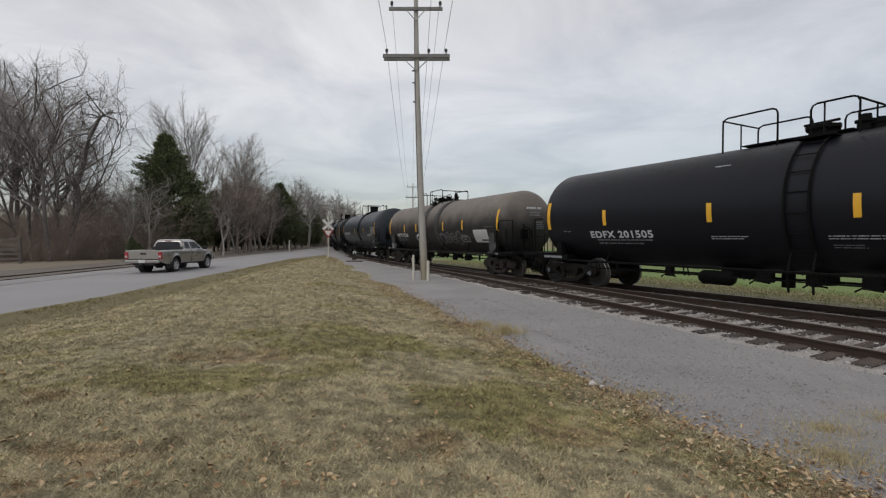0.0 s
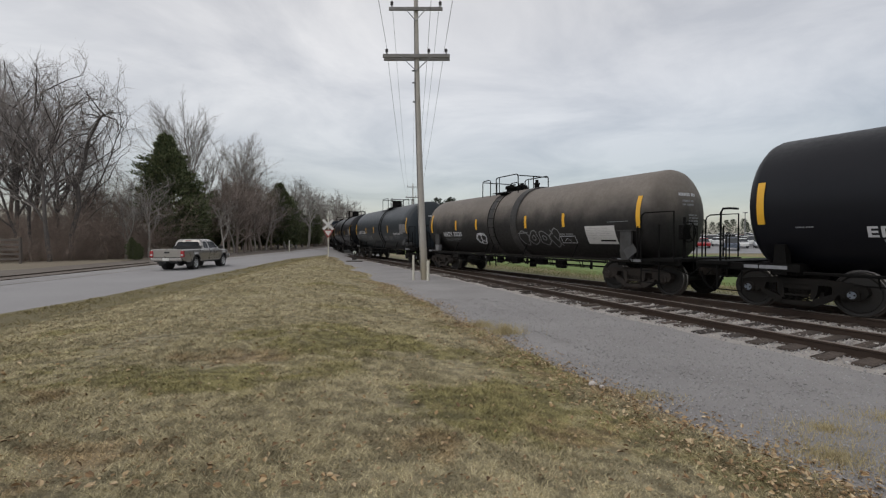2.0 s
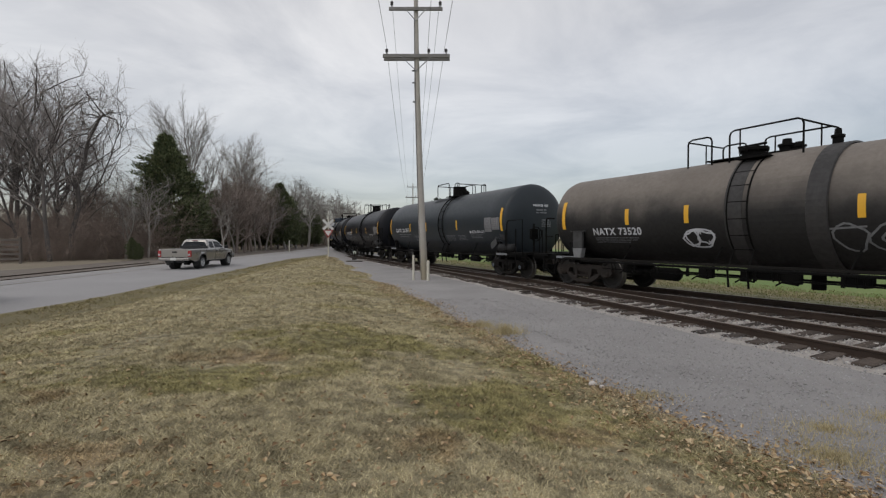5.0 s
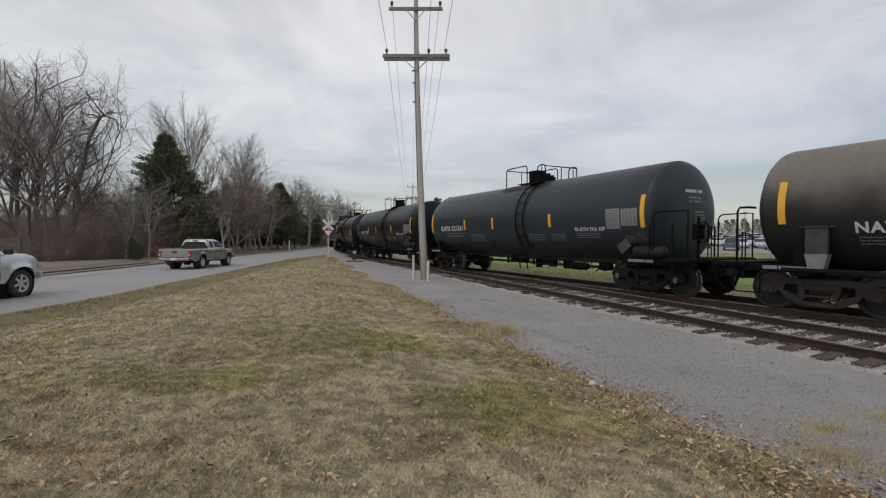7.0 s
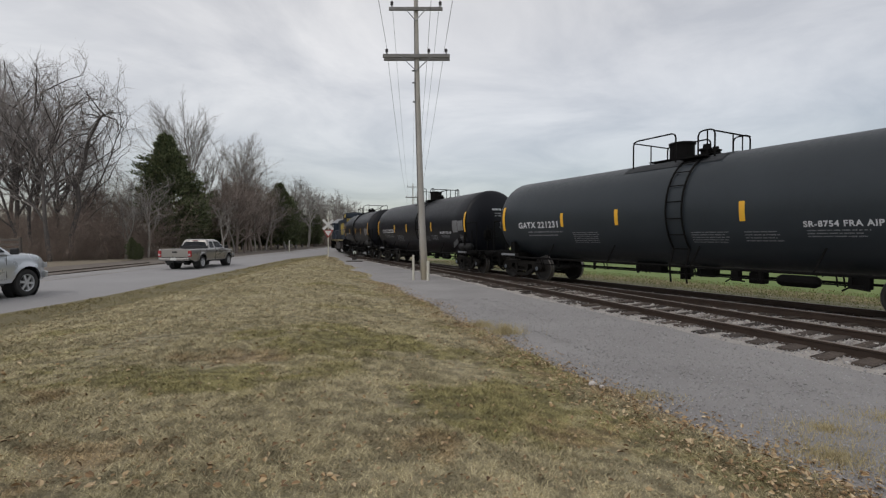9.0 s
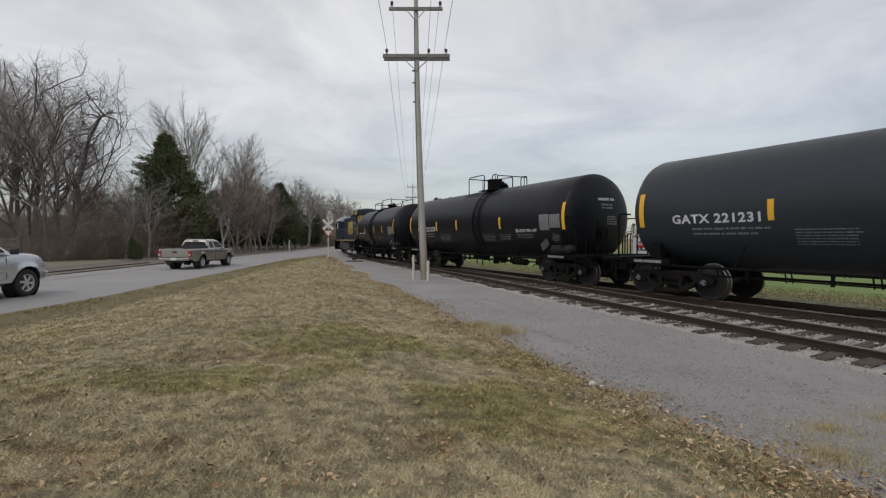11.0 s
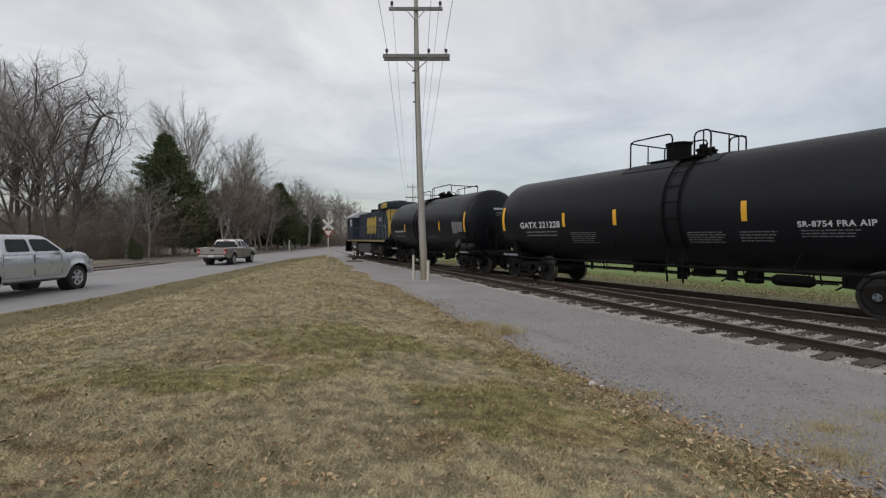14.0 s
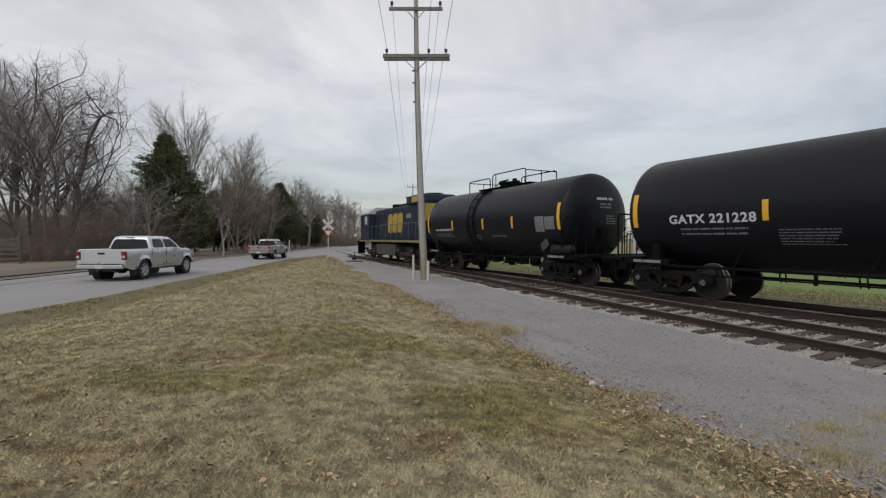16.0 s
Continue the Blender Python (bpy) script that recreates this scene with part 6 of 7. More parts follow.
def lot_z(y):
    """The car park climbs gently away from the track."""
    return max(0.0, y - 60) * 0.028 - 0.005


rows = [[(x, y, lot_z(y)) for x in (0.40 * y, 60, 110, 200)] for y in (56, 60, 75, 90, 106, 125)]
tagged(strip("car_park", rows, M["lot"]), "grey asphalt car park beyond the field", "car park", kind="structure")


def parked_car(label, paint, shape):
    """A parked car, x forward, on four wheels: 0 saloon, 1 estate or sport utility."""
    v = thing("parked_car", label, "car", "parked cars")
    L, W, H = ((4.7, 1.8, 1.45), (4.7, 1.86, 1.72))[shape]
    side = [(-L / 2, 0.35), (-L / 2, 0.85), (-L / 2 + 0.1, 0.95), (L / 2 - 1.5, 0.98), (L / 2 - 0.3, 0.80), (L / 2, 0.62), (L / 2, 0.35)]
    side += arch(L / 2 - 0.9, 0.36, 0.25, 7) + arch(-L / 2 + 0.95, 0.36, 0.25, 7)
    bm = bmesh.new()
    slab(bm, side, -W / 2, W / 2, bevel=0.04)
    part("body", bm, paint, v)
    ends = ((-1.85, -1.0, 0.35, 1.15), (-2.25, -2.05, 0.45, 1.2))[shape]
    for nm, mat, grow, z0, z1 in (("glass_house", M["glass"], 0.0, 0.93, H - 0.06), ("roof", paint, 0.02, H - 0.07, H)):
        bm = bmesh.new()
        f = lambda z: (z - 0.93) / (H - 0.93)
        lo, hi = f(z0), f(z1)
        xs = [(ends[0] + (ends[1] - ends[0]) * t, ends[3] + (ends[2] - ends[3]) * t) for t in (lo, hi)]
        ws = [W / 2 - 0.05 - 0.2 * t + grow for t in (lo, hi)]
        vs = [bm.verts.new((x, y, z)) for (xa, xb), w, z in ((xs[0], ws[0], z0), (xs[1], ws[1], z1)) for x, y in ((xa, -w), (xb, -w), (xb, w), (xa, w))]
        for q in ((0, 1, 2, 3), (4, 5, 6, 7), (0, 1, 5, 4), (1, 2, 6, 5), (2, 3, 7, 6), (3, 0, 4, 7)):
            bm.faces.new([vs[i] for i in q])
        bmesh.ops.recalc_face_normals(bm, faces=bm.faces)
        part(nm, bm, mat, v)
    for x in (-L / 2 + 0.95, L / 2 - 0.9):
        for s in (-1, 1):
            bm = bmesh.new()
            lathe(bm, [(s * a, r) for a, r in ((W / 2 - 0.2, 0.0), (W / 2 - 0.2, 0.32), (W / 2 - 0.02, 0.32), (W / 2, 0.28), (W / 2 - 0.01, 0.2), (W / 2 - 0.02, 0.0))], 16, "y", (x, 0, 0.32))
            for f_ in bm.faces:
                c = f_.calc_center_median()
                if math.hypot(c.x - x, c.z - 0.32) < 0.22:
                    f_.material_index = 1
            part("wheel", bm, [M["tyre"], M["rim"]], v)
    return v


M["car_white"] = car_paint("white_car_paint", (0.74, 0.74, 0.74))
M["car_black"] = car_paint("black_car_paint", (0.015, 0.015, 0.018))
M["car_red"] = car_paint("red_car_paint", (0.33, 0.02, 0.025))
M["car_blue"] = car_paint("blue_grey_car_paint", (0.12, 0.14, 0.19))
protos = [parked_car("white parked saloon car", M["car_white"], 0), parked_car("silver parked saloon car", M["silver"], 0), parked_car("black parked sport utility car", M["car_black"], 1), parked_car("red parked saloon car", M["car_red"], 0), parked_car("blue-grey parked sport utility car", M["car_blue"], 1), parked_car("white parked sport utility car", M["car_white"], 1)]
used = set()
rc = random.Random(8)
for row, y in enumerate((66.0, 72.0, 79.0, 86.0, 94.0, 102.0, 110.0)):
    x = 0.43 * y
    while x < 0.97 * y:
        if rc.random() < 0.88:
            k = rc.choice((0, 0, 0, 1, 1, 2, 3, 4, 5, 5, 5, 1))
            m = pose(x + rc.uniform(-0.2, 0.2), y + rc.uniform(-0.3, 0.3), lot_z(y), 0, 0, 62 + rc.uniform(-4, 4) + (180 if rc.random() < 0.4 else 0))
            if k in used:
                copy_thing(protos[k], m)
            else:
                protos[k].matrix_basis = m
                used.add(k)
        x += 2.9
for k, pr in enumerate(protos):
    if k not in used:
        pr.matrix_basis = pose(45 + 3 * k, 118, lot_z(118), 0, 0, 62)


def shed(name, label, x, y, w, d, h, mat, turn, doors):
    b = thing(name, label, "building", "", pose(x, y, (lot_z(y) if y < 125 else 0.0) - 0.05, 0, 0, turn))
    bm = bmesh.new()
    slab(bm, [(-w / 2, 0), (w / 2, 0), (w / 2, h), (-w / 2, h)], 0, d)
    part("wall", bm, mat, b)
    bm = bmesh.new()
    slab(bm, [(-w / 2 - 0.3, h), (w / 2 + 0.3, h), (w / 2 + 0.3, h + 0.25), (-w / 2 - 0.3, h + 0.25)], -0.3, d + 0.3)
    part("roof", bm, mat, b)
    for q, dw, dh in doors:
        bm = bmesh.new()
        box(bm, (q, -0.03, dh / 2), (dw, 0.08, dh))
        part("door", bm, M["trim_black"], b, "dark doorway")
    for k in range(int(w / 3)):
        bm = bmesh.new()
        box(bm, (-w / 2 + 1.5 + 3 * k, -0.02, h / 2), (0.08, 0.05, h - 0.1))
        part("wall_rib", bm, mat, b)
    return b


shed("warehouse", "long low white metal warehouse behind the car park", 113, 123, 34, 20, 2.5, M["shed_white"], -8, ((-13, 3, 1.9), (2, 3, 1.9)))
shed("storage_shed", "low grey metal shed in the distance", 182, 150, 40, 20, 4.4, M["shed_grey"], -12, ((0, 4, 1.7),))


def lamp_pole(px, depth, h, arm):
    x, y = px_place(px, depth)
    b = thing("lot_lamp_pole", "slim steel pole with a fixture in the car park", "lamp post", "car park poles", pose(x, y, -0.05))
    bm = bmesh.new()
    tube(bm, [(0, 0, 0), (0, 0, h)], [0.10, 0.07], 8)
    part("shaft", bm, M["galv"], b)
    bm = bmesh.new()
    box(bm, (0, 0, h), (arm, 0.3, 0.18), 0.04)
    part("fixture", bm, M["galv"], b)


lamp_pole(1507, 84, 7.4, 1.6)
lamp_pole(1522, 90, 8.2, 1.0)
lamp_pole(1318, 95, 7.0, 0.9)
lamp_pole(1228, 100, 7.0, 0.9)


# ---------------------------------------------------------------- trees
class Limbs:
    """Gathers tapered limbs as plain vertex and face lists."""

    def __init__(self):
        self.verts, self.faces = [], []

    def limb(self, pts, r0, r1, sides):
        base = len(self.verts)
        k = len(pts) - 1
        d = (pts[-1] - pts[0]).normalized()
        a = d.orthogonal().normalized()
        b = d.cross(a)
        for i, p in enumerate(pts):
            r = r0 + (r1 - r0) * i / k
            for j in range(sides):
                t = 2 * math.pi * j / sides
                self.verts.append(p + (a * math.cos(t) + b * math.sin(t)) * r)
        for i in range(k):
            for j in range(sides):
                self.faces.append((base + i * sides + j, base + i * sides + (j + 1) % sides, base + (i + 1) * sides + (j + 1) % sides, base + (i + 1) * sides + j))

    def twig(self, p, q, r):
        """A thin three-cornered twig to a point."""
        base = len(self.verts)
        d = (q - p).normalized()
        a = d.orthogonal().normalized() * r
        b = d.cross(a)
        self.verts += [p + a, p - a * 0.5 + b * 0.86, p - a * 0.5 - b * 0.86, q]
        self.faces += [(base, base + 1, base + 3), (base + 1, base + 2, base + 3), (base + 2, base, base + 3)]

    def mesh(self, name, mat, parent, label=""):
        ob = data_ob(name, self.verts, self.faces, mat, True)
        ob.parent = parent
        return tagged(ob, label)


def wander(rnd, p, d, length, steps, bend, lift):
    pts = [p.copy()]
    for _ in range(steps):
        d = (d + Vector((rnd.gauss(0, bend), rnd.gauss(0, bend), rnd.gauss(0, bend) + lift))).normalized()
        p = p + d * (length / steps)
        pts.append(p.copy())
    return pts, d


def bare_tree(name, label, seed, height, trunk_r, spread=0.55, fork=0.3, upright=0.12, limbs=9, subs=6, twigs=7, fine=5, bark=None, stems=1, group="bare trees", bend=1.0, thick=0.0, reach=1.0, twig=None):
    rnd = random.Random(seed)
    tree = thing(name, label, "tree", group)
    wood, crown = Limbs(), Limbs()
    bark = bark or M["bark"]

    def off(d, angle):
        ax = d.orthogonal().normalized()
        ax = Matrix.Rotation(rnd.uniform(0, 2 * math.pi), 3, d) @ ax
        return (Matrix.Rotation(angle, 3, ax) @ d).normalized()

    def grow(p, d, length, r, level):
        steps = (7, 5, 4, 2)[level]
        pts, dd = wander(rnd, p, d, length, steps, (0.10, 0.20, 0.24, 0.25)[level] * bend, (0.02, upright * 0.5, upright * 0.4, 0.05)[level])
        (wood if level < 2 else crown).limb(pts, r, r * (0.3 if level else 0.25), (8, 6, 4, 3)[level])
        n_ = (limbs, subs, twigs, fine)[level]
        for i in range(n_):
            t = (fork + (1 - fork) * (i + rnd.random()) / n_) if level == 0 else (0.15 + 0.85 * (i + rnd.random()) / n_)
            j = min(steps - 1, int(t * steps))
            q = pts[j].lerp(pts[j + 1], t * steps - j)
            nd = off((pts[j + 1] - pts[j]).normalized(), rnd.uniform(0.45, 1.0) * spread * 1.5)
            nd = (nd + Vector((0, 0, upright))).normalized()
            if level == 0:
                ln_ = reach * height * rnd.uniform(0.32, 0.52) * (1.15 - 0.55 * t)
                grow(q, nd, ln_, r * (0.62 + thick - 0.35 * t), 1)
            elif level == 1:
                grow(q, nd, length * rnd.uniform(0.35, 0.55) * (1.1 - 0.5 * t), max(0.022, r * (0.55 - 0.25 * t)), 2)
            elif level == 2:
                grow(q, nd, length * rnd.uniform(0.35, 0.6), max(0.011, r * 0.45), 3)
            else:
                crown.twig(q, q + nd * length * rnd.uniform(0.5, 0.9), max(0.006, r * 0.6))

    for s in range(stems):
        a = 2 * math.pi * s / stems + rnd.random()
        base = Vector((math.cos(a), math.sin(a), 0)) * (0.25 * (stems > 1))
        d = Vector((math.cos(a) * 0.22 * (stems > 1) + rnd.gauss(0, 0.04), math.sin(a) * 0.22 * (stems > 1) + rnd.gauss(0, 0.04), 1)).normalized()
        grow(base, d, height * rnd.uniform(0.66, 0.8), trunk_r * (1 if s == 0 else 0.8), 0)
    wood.mesh("trunk", bark, tree)
    crown.mesh("crown", twig or bark, tree)
    return tree


def brush(name, label, seed, height, width, stems=44, mat=None, group="roadside brush"):
    """A thicket of arching stems with a haze of crossing twigs."""
    rnd = random.Random(seed)
    t = thing(name, label, "shrub", group)
    st, tw = Limbs(), Limbs()
    for _ in range(stems):
        p = Vector((rnd.gauss(0, width * 0.32), rnd.gauss(0, width * 0.24), 0))
        d = Vector((rnd.gauss(0, 0.42), rnd.gauss(0, 0.42), 1)).normalized()
        ln_ = height * rnd.uniform(0.4, 1.1) ** 1.3
        pts, dd = wander(rnd, p, d, ln_, 5, 0.20, -0.05)
        st.limb(pts, rnd.uniform(0.010, 0.030), 0.005, 3)
        for _ in range(15):
            k = rnd.randrange(0, 5)
            q = pts[k].lerp(pts[k + 1], rnd.random())
            nd = Vector((rnd.gauss(0, 0.9), rnd.gauss(0, 0.9), rnd.gauss(0.3, 0.6))).normalized()
            e = q + nd * rnd.uniform(0.3, 1.0) * height * 0.26
            tw.twig(q, e, 0.009)
            for _ in range(4):
                u_ = q.lerp(e, rnd.uniform(0.2, 1))
                tw.twig(u_, u_ + Vector((rnd.gauss(0, 0.25), rnd.gauss(0, 0.25), rnd.gauss(0.08, 0.22))) * height * 0.17, 0.006)
    st.mesh("stalk_mass", mat or M["twig"], t)
    tw.mesh("brushwood", mat or M["twig"], t)
    return t


def conifer(name, label, seed, height, width, mat, base=0.12, sharp=0.8, boughs=250, sprays=9, group="evergreens", lean=0.0):
    """A trunk, rising boughs of uneven length and ragged sprays of needles on them."""
    rnd = random.Random(seed)
    tree = thing(name, label, "tree", group)
    wood, leaf = Limbs(), Limbs()
    pts, _ = wander(rnd, Vector((0, 0, 0)), Vector((0, 0, 1)), height * 0.96, 6, 0.02, 0)
    wood.limb(pts, height * 0.016, 0.02, 8)
    lobes = [(rnd.uniform(0, 2 * math.pi), rnd.random(), rnd.uniform(-0.38, 0.30)) for _ in range(46)]
    for i in range(boughs):
        t = (i + rnd.random()) / boughs
        t = t ** 0.9
        z = height * (base + (0.97 - base) * t)
        rad = width / 2 * max(0.04, math.sin(math.pi * min(1.0, (1 - t) * 0.58)) ** sharp) * (0.6 + 0.4 * min(1.0, t / 0.2))
        a = i * 2.4 + rnd.gauss(0, 0.5)
        rad *= max(0.35, rnd.uniform(0.78, 1.12) + sum(w * math.exp(-((math.cos(a - la) - 1) ** 2 * 10 + (t - lt) ** 2 * 300)) for la, lt, w in lobes))
        rise = 0.15 + 0.75 * t + rnd.uniform(-0.15, 0.2)
        root = Vector((lean * t, 0, z - rad * 0.35 * rise))
        tip = Vector((math.cos(a) * rad + lean * t, math.sin(a) * rad, z + rad * 0.65 * rise * 0.6))
        wood.limb([root, root.lerp(tip, 0.5) - Vector((0, 0, 0.05 * rad)), tip], 0.03, 0.008, 4)
        out = (tip - root).normalized()
        side_ = out.cross(Vector((0, 0, 1))).normalized()
        for k in range(sprays):
            u = 0.3 + 0.72 * (k + rnd.random()) / sprays
            wide = rad * 0.30 * (1.15 - u)
            c = root.lerp(tip, u) + side_ * rnd.gauss(0, wide) + Vector((0, 0, rnd.gauss(0, 0.04) * rad))
            size = width * 0.036 * rnd.uniform(0.6, 1.5) * (1.25 - 0.5 * u)
            for _ in range(16):
                d = (out * 0.9 + Vector((rnd.gauss(0, 0.6), rnd.gauss(0, 0.6), rnd.gauss(0.25, 0.5)))).normalized()
                q = c + Vector((rnd.gauss(0, 0.6), rnd.gauss(0, 0.6), rnd.gauss(0, 0.35))) * size
                base_i = len(leaf.verts)
                sd = d.orthogonal().normalized()
                sd = (Matrix.Rotation(rnd.uniform(0, 6.28), 3, d) @ sd) * size * 0.15
                leaf.verts += [q - sd, q + d * size * 0.55 + sd * 0.9, q + d * size * 1.25, q + d * size * 0.45 - sd * 1.2]
                leaf.faces.append((base_i, base_i + 1, base_i + 2, base_i + 3))
    wood.mesh("trunk", M["bark"], tree)
    leaf.mesh("crown", mat, tree)
    return tree


def stand_copies(proto, spots):
    """Puts the built tree at the first spot and copies at the others: (bearing, depth, height above the ground, turn)."""
    tall = max(v.co.z for c in proto.children for v in c.data.vertices)
    for i, (px, depth, h, turn) in enumerate(spots):
        x, y = px_place(px, depth)
        sc = h / tall
        m = pose(x, y, -0.08, 0, 0, turn)
        o = proto if i == 0 else copy_thing(proto, m)
        o.matrix_basis = m
        o.scale = (sc, sc, sc)


def edge_height(px, depth):
    """How high the left wood's outline stands at that bearing and depth."""
    y = float(np.interp(px, (-150, 0, 50, 110, 145, 185, 205, 230, 320), (55, 68, 90, 122, 165, 205, 255, 285, 330)))
    return 1.74 + 1.06 * (422 - y) * depth / 840.7


wild_a = bare_tree("bare_tree", "leafless dark-barked tree with crooked tangled limbs at the wood's edge", 11, 18.0, 0.15, 0.58, 0.20, 0.14, 9, 6, 5, 3, bark=M["bark_dark"], stems=2, bend=1.5, twig=M["twig_grey"])
stand_copies(wild_a, [(48, 38, edge_height(48, 38), 0), (-30, 36, edge_height(-30, 36), 70), (108, 43, edge_height(108, 43), 200), (-110, 44, edge_height(-110, 44), 20), (18, 54, 0.97 * edge_height(18, 54), 140), (72, 56, 0.88 * edge_height(72, 56), 260)])
wild_b = bare_tree("bare_tree", "leafless dark tree with a bent leaning trunk at the wood's edge", 23, 17.2, 0.17, 0.55, 0.20, 0.17, 11, 6, 6, 3, bark=M["bark_dark"], bend=1.6, twig=M["twig_grey"])
stand_copies(wild_b, [(88, 36.5, 0.96 * edge_height(88, 36.5), 30), (22, 40, edge_height(22, 40), 210), (136, 46, 0.85 * edge_height(150, 46), 330), (-70, 40, edge_height(-70, 40), 160), (62, 49, 0.97 * edge_height(62, 49), 250), (-12, 47, edge_height(-12, 47), 100), (112, 51, 0.93 * edge_height(112, 51), 15)])


def broken_tree():
    """A leaning trunk snapped at the top, with drooping side branches."""
    x, y = px_place(124, 39)
    tree = thing("bare_tree", "dark leaning dead tree with a snapped top at the wood's edge", "tree", "bare trees", pose(x, y, -0.08))
    rnd = random.Random(19)
    wood, crown = Limbs(), Limbs()
    trunk = [Vector(p) for p in ((0, 0, 0), (0.15, 0, 2.2), (0.65, 0.2, 4.4), (0.6, 0.1, 6.2), (1.25, 0, 8.0), (1.65, 0, 9.9), (2.55, 0.1, 11.7), (2.9, 0.1, 12.0))]
    wood.limb(trunk, 0.19, 0.09, 8)
    for k in range(15):
        j = rnd.randrange(2, 7)
        p = trunk[j].lerp(trunk[j + 1] if j < 7 else trunk[7], rnd.random())
        side = -1 if rnd.random() < 0.6 else 1
        d = Vector((side * rnd.uniform(0.5, 1.0), rnd.gauss(0, 0.5), rnd.uniform(0.0, 0.7))).normalized()
        pts, e = wander(rnd, p, d, rnd.uniform(1.5, 3.2), 5, 0.28, -0.03 if side > 0 else 0.08)
        wood.limb(pts, 0.065, 0.02, 5)
        for _ in range(8):
            i_ = rnd.randrange(1, 5)
            q = pts[i_].lerp(pts[i_ + 1], rnd.random())
            w, _e = wander(rnd, q, (e + Vector((rnd.gauss(0, 0.8), rnd.gauss(0, 0.8), rnd.gauss(0.1, 0.7)))).normalized(), rnd.uniform(0.5, 1.3), 3, 0.3, 0.0)
            crown.limb(w, 0.022, 0.008, 3)
            for _ in range(4):
                v = w[rnd.randrange(1, 4)]
                crown.twig(v, v + Vector((rnd.gauss(0, 0.4), rnd.gauss(0, 0.4), rnd.gauss(0.1, 0.4))), 0.008)
    wood.mesh("trunk", M["bark_dark"], tree)
    crown.mesh("crown", M["bark_dark"], tree)


broken_tree()
vase = bare_tree("bare_tree", "tall leafless vase-shaped tree with fine upright branches", 38, 22.5, 0.22, 0.38, 0.16, 0.05, 26, 8, 7, 3, bark=M["bark_grey"], bend=0.35, reach=1.1)
stand_copies(vase, [(350, 66, 22.6, 0), (428, 74, 19.2, 120)])
pale = bare_tree("bare_tree", "slender pale-barked leafless tree beside the road", 51, 8.0, 0.12, 0.6, 0.25, 0.16, 8, 5, 5, 3, bark=M["bark_pale"])
stand_copies(pale, [(262, 43, 8.4, 0), (275, 47, 8.0, 140), (222, 41, 6.2, 230), (415, 58, 8.1, 60), (395, 49, 6.2, 10), (452, 66, 9.4, 170), (470, 72, 9.2, 300), (240, 46, 8.4, 70)])
dome = bare_tree("bare_tree", "bushy leafless brown tree with a dense dome of twigs", 83, 12.0, 0.22, 0.70, 0.14, 0.10, 14, 7, 6, 4, bark=M["bark_warm"], reach=1.15)
stand_copies(dome, [(432, 60, 13.0, 0), (405, 64, 13.8, 110), (462, 70, 12.8, 220), (378, 66, 12.0, 330), (440, 72, 14.4, 60), (420, 78, 15.0, 250), (418, 57, 11.0, 75), (446, 64, 12.6, 190), (390, 60, 10.5, 20), (480, 76, 11.0, 280), (205, 47, 9.0, 40), (175, 49, 10.5, 300), (150, 52, 11.5, 160), (228, 52, 9.4, 80)])
round_tree = bare_tree("bare_tree", "leafless round-crowned tree near the crossing", 67, 12.0, 0.24, 0.72, 0.3, 0.08, 11, 6, 6, 4, bark=M["bark_grey"])
spots = [(602, 112, 12.4, 0), (624, 125, 10.7, 90), (524, 88, 12.2, 200), (545, 96, 12.8, 40), (578, 118, 12.1, 300), (505, 80, 11.5, 250), (560, 106, 12.3, 120), (642, 150, 9.6, 10), (488, 98, 12.5, 70), (590, 125, 12.4, 33), (612, 135, 13.0, 77), (565, 112, 12.4, 140), (630, 140, 11.1, 222), (535, 102, 12.9, 310), (552, 120, 12.7, 15), (618, 118, 8.8, 180), (575, 128, 11.9, 260), (600, 140, 12.1, 100), (515, 96, 12.8, 50)]
stand_copies(round_tree, [(px, d, h * 1.13, turn) for px, d, h, turn in spots])
cedar = conifer("cedar_tree", "dark green ragged-edged cedar tree", 5, 13.6, 8.6, M["cedar"], 0.08, 0.85, 270, 10, lean=-0.8)
stand_copies(cedar, [(308, 50, 13.3, 0), (492, 80, 11.6, 140), (508, 84, 10.6, 75), (474, 94, 11.4, 190), (534, 98, 8.2, 330), (556, 104, 8.8, 60), (386, 72, 9.4, 15), (415, 74, 8.8, 100), (442, 80, 9.6, 200), (458, 84, 9.0, 290), (236, 38.5, 2.0, 45), (245, 39.5, 1.5, 160), (345, 62, 9.1, 310), (400, 66, 8.6, 230), (575, 135, 7.7, 200), (535, 115, 8.6, 20), (470, 88, 9.8, 260)])
pine = conifer("pine_tree", "distant dark pine tree", 9, 14.0, 8.0, M["pine"], 0.03, 0.5, 80, 6, group="distant pines")
rnd = random.Random(3)
spots = [(764 + 6 * k + rnd.uniform(-4, 4), 150 + rnd.uniform(0, 30), rnd.uniform(12.5, 15.6), rnd.uniform(0, 360)) for k in range(27)]
spots += [(910 + 13 * k + rnd.uniform(-5, 5), 205 + rnd.uniform(0, 40), rnd.uniform(8.5, 12.0) * (0.65 if k > 43 else 1.0), rnd.uniform(0, 360)) for k in range(50)]
spots += [(1448 + 9 * k, 150 + rnd.uniform(0, 8), 10.2 - 0.5 * abs(k - 2.5), rnd.uniform(0, 360)) for k in range(6)]
stand_copies(pine, spots)
thicket_a = brush("brush", "dense brown leafless brush at the wood's edge", 71, 4.2, 4.4)
spots = [(-60 + 19 * k + rnd.uniform(-6, 6), 37.5 + rnd.uniform(-1, 3) + max(0, k - 8) * 0.8, rnd.uniform(2.2, 5.2), rnd.uniform(0, 360)) for k in range(15)]
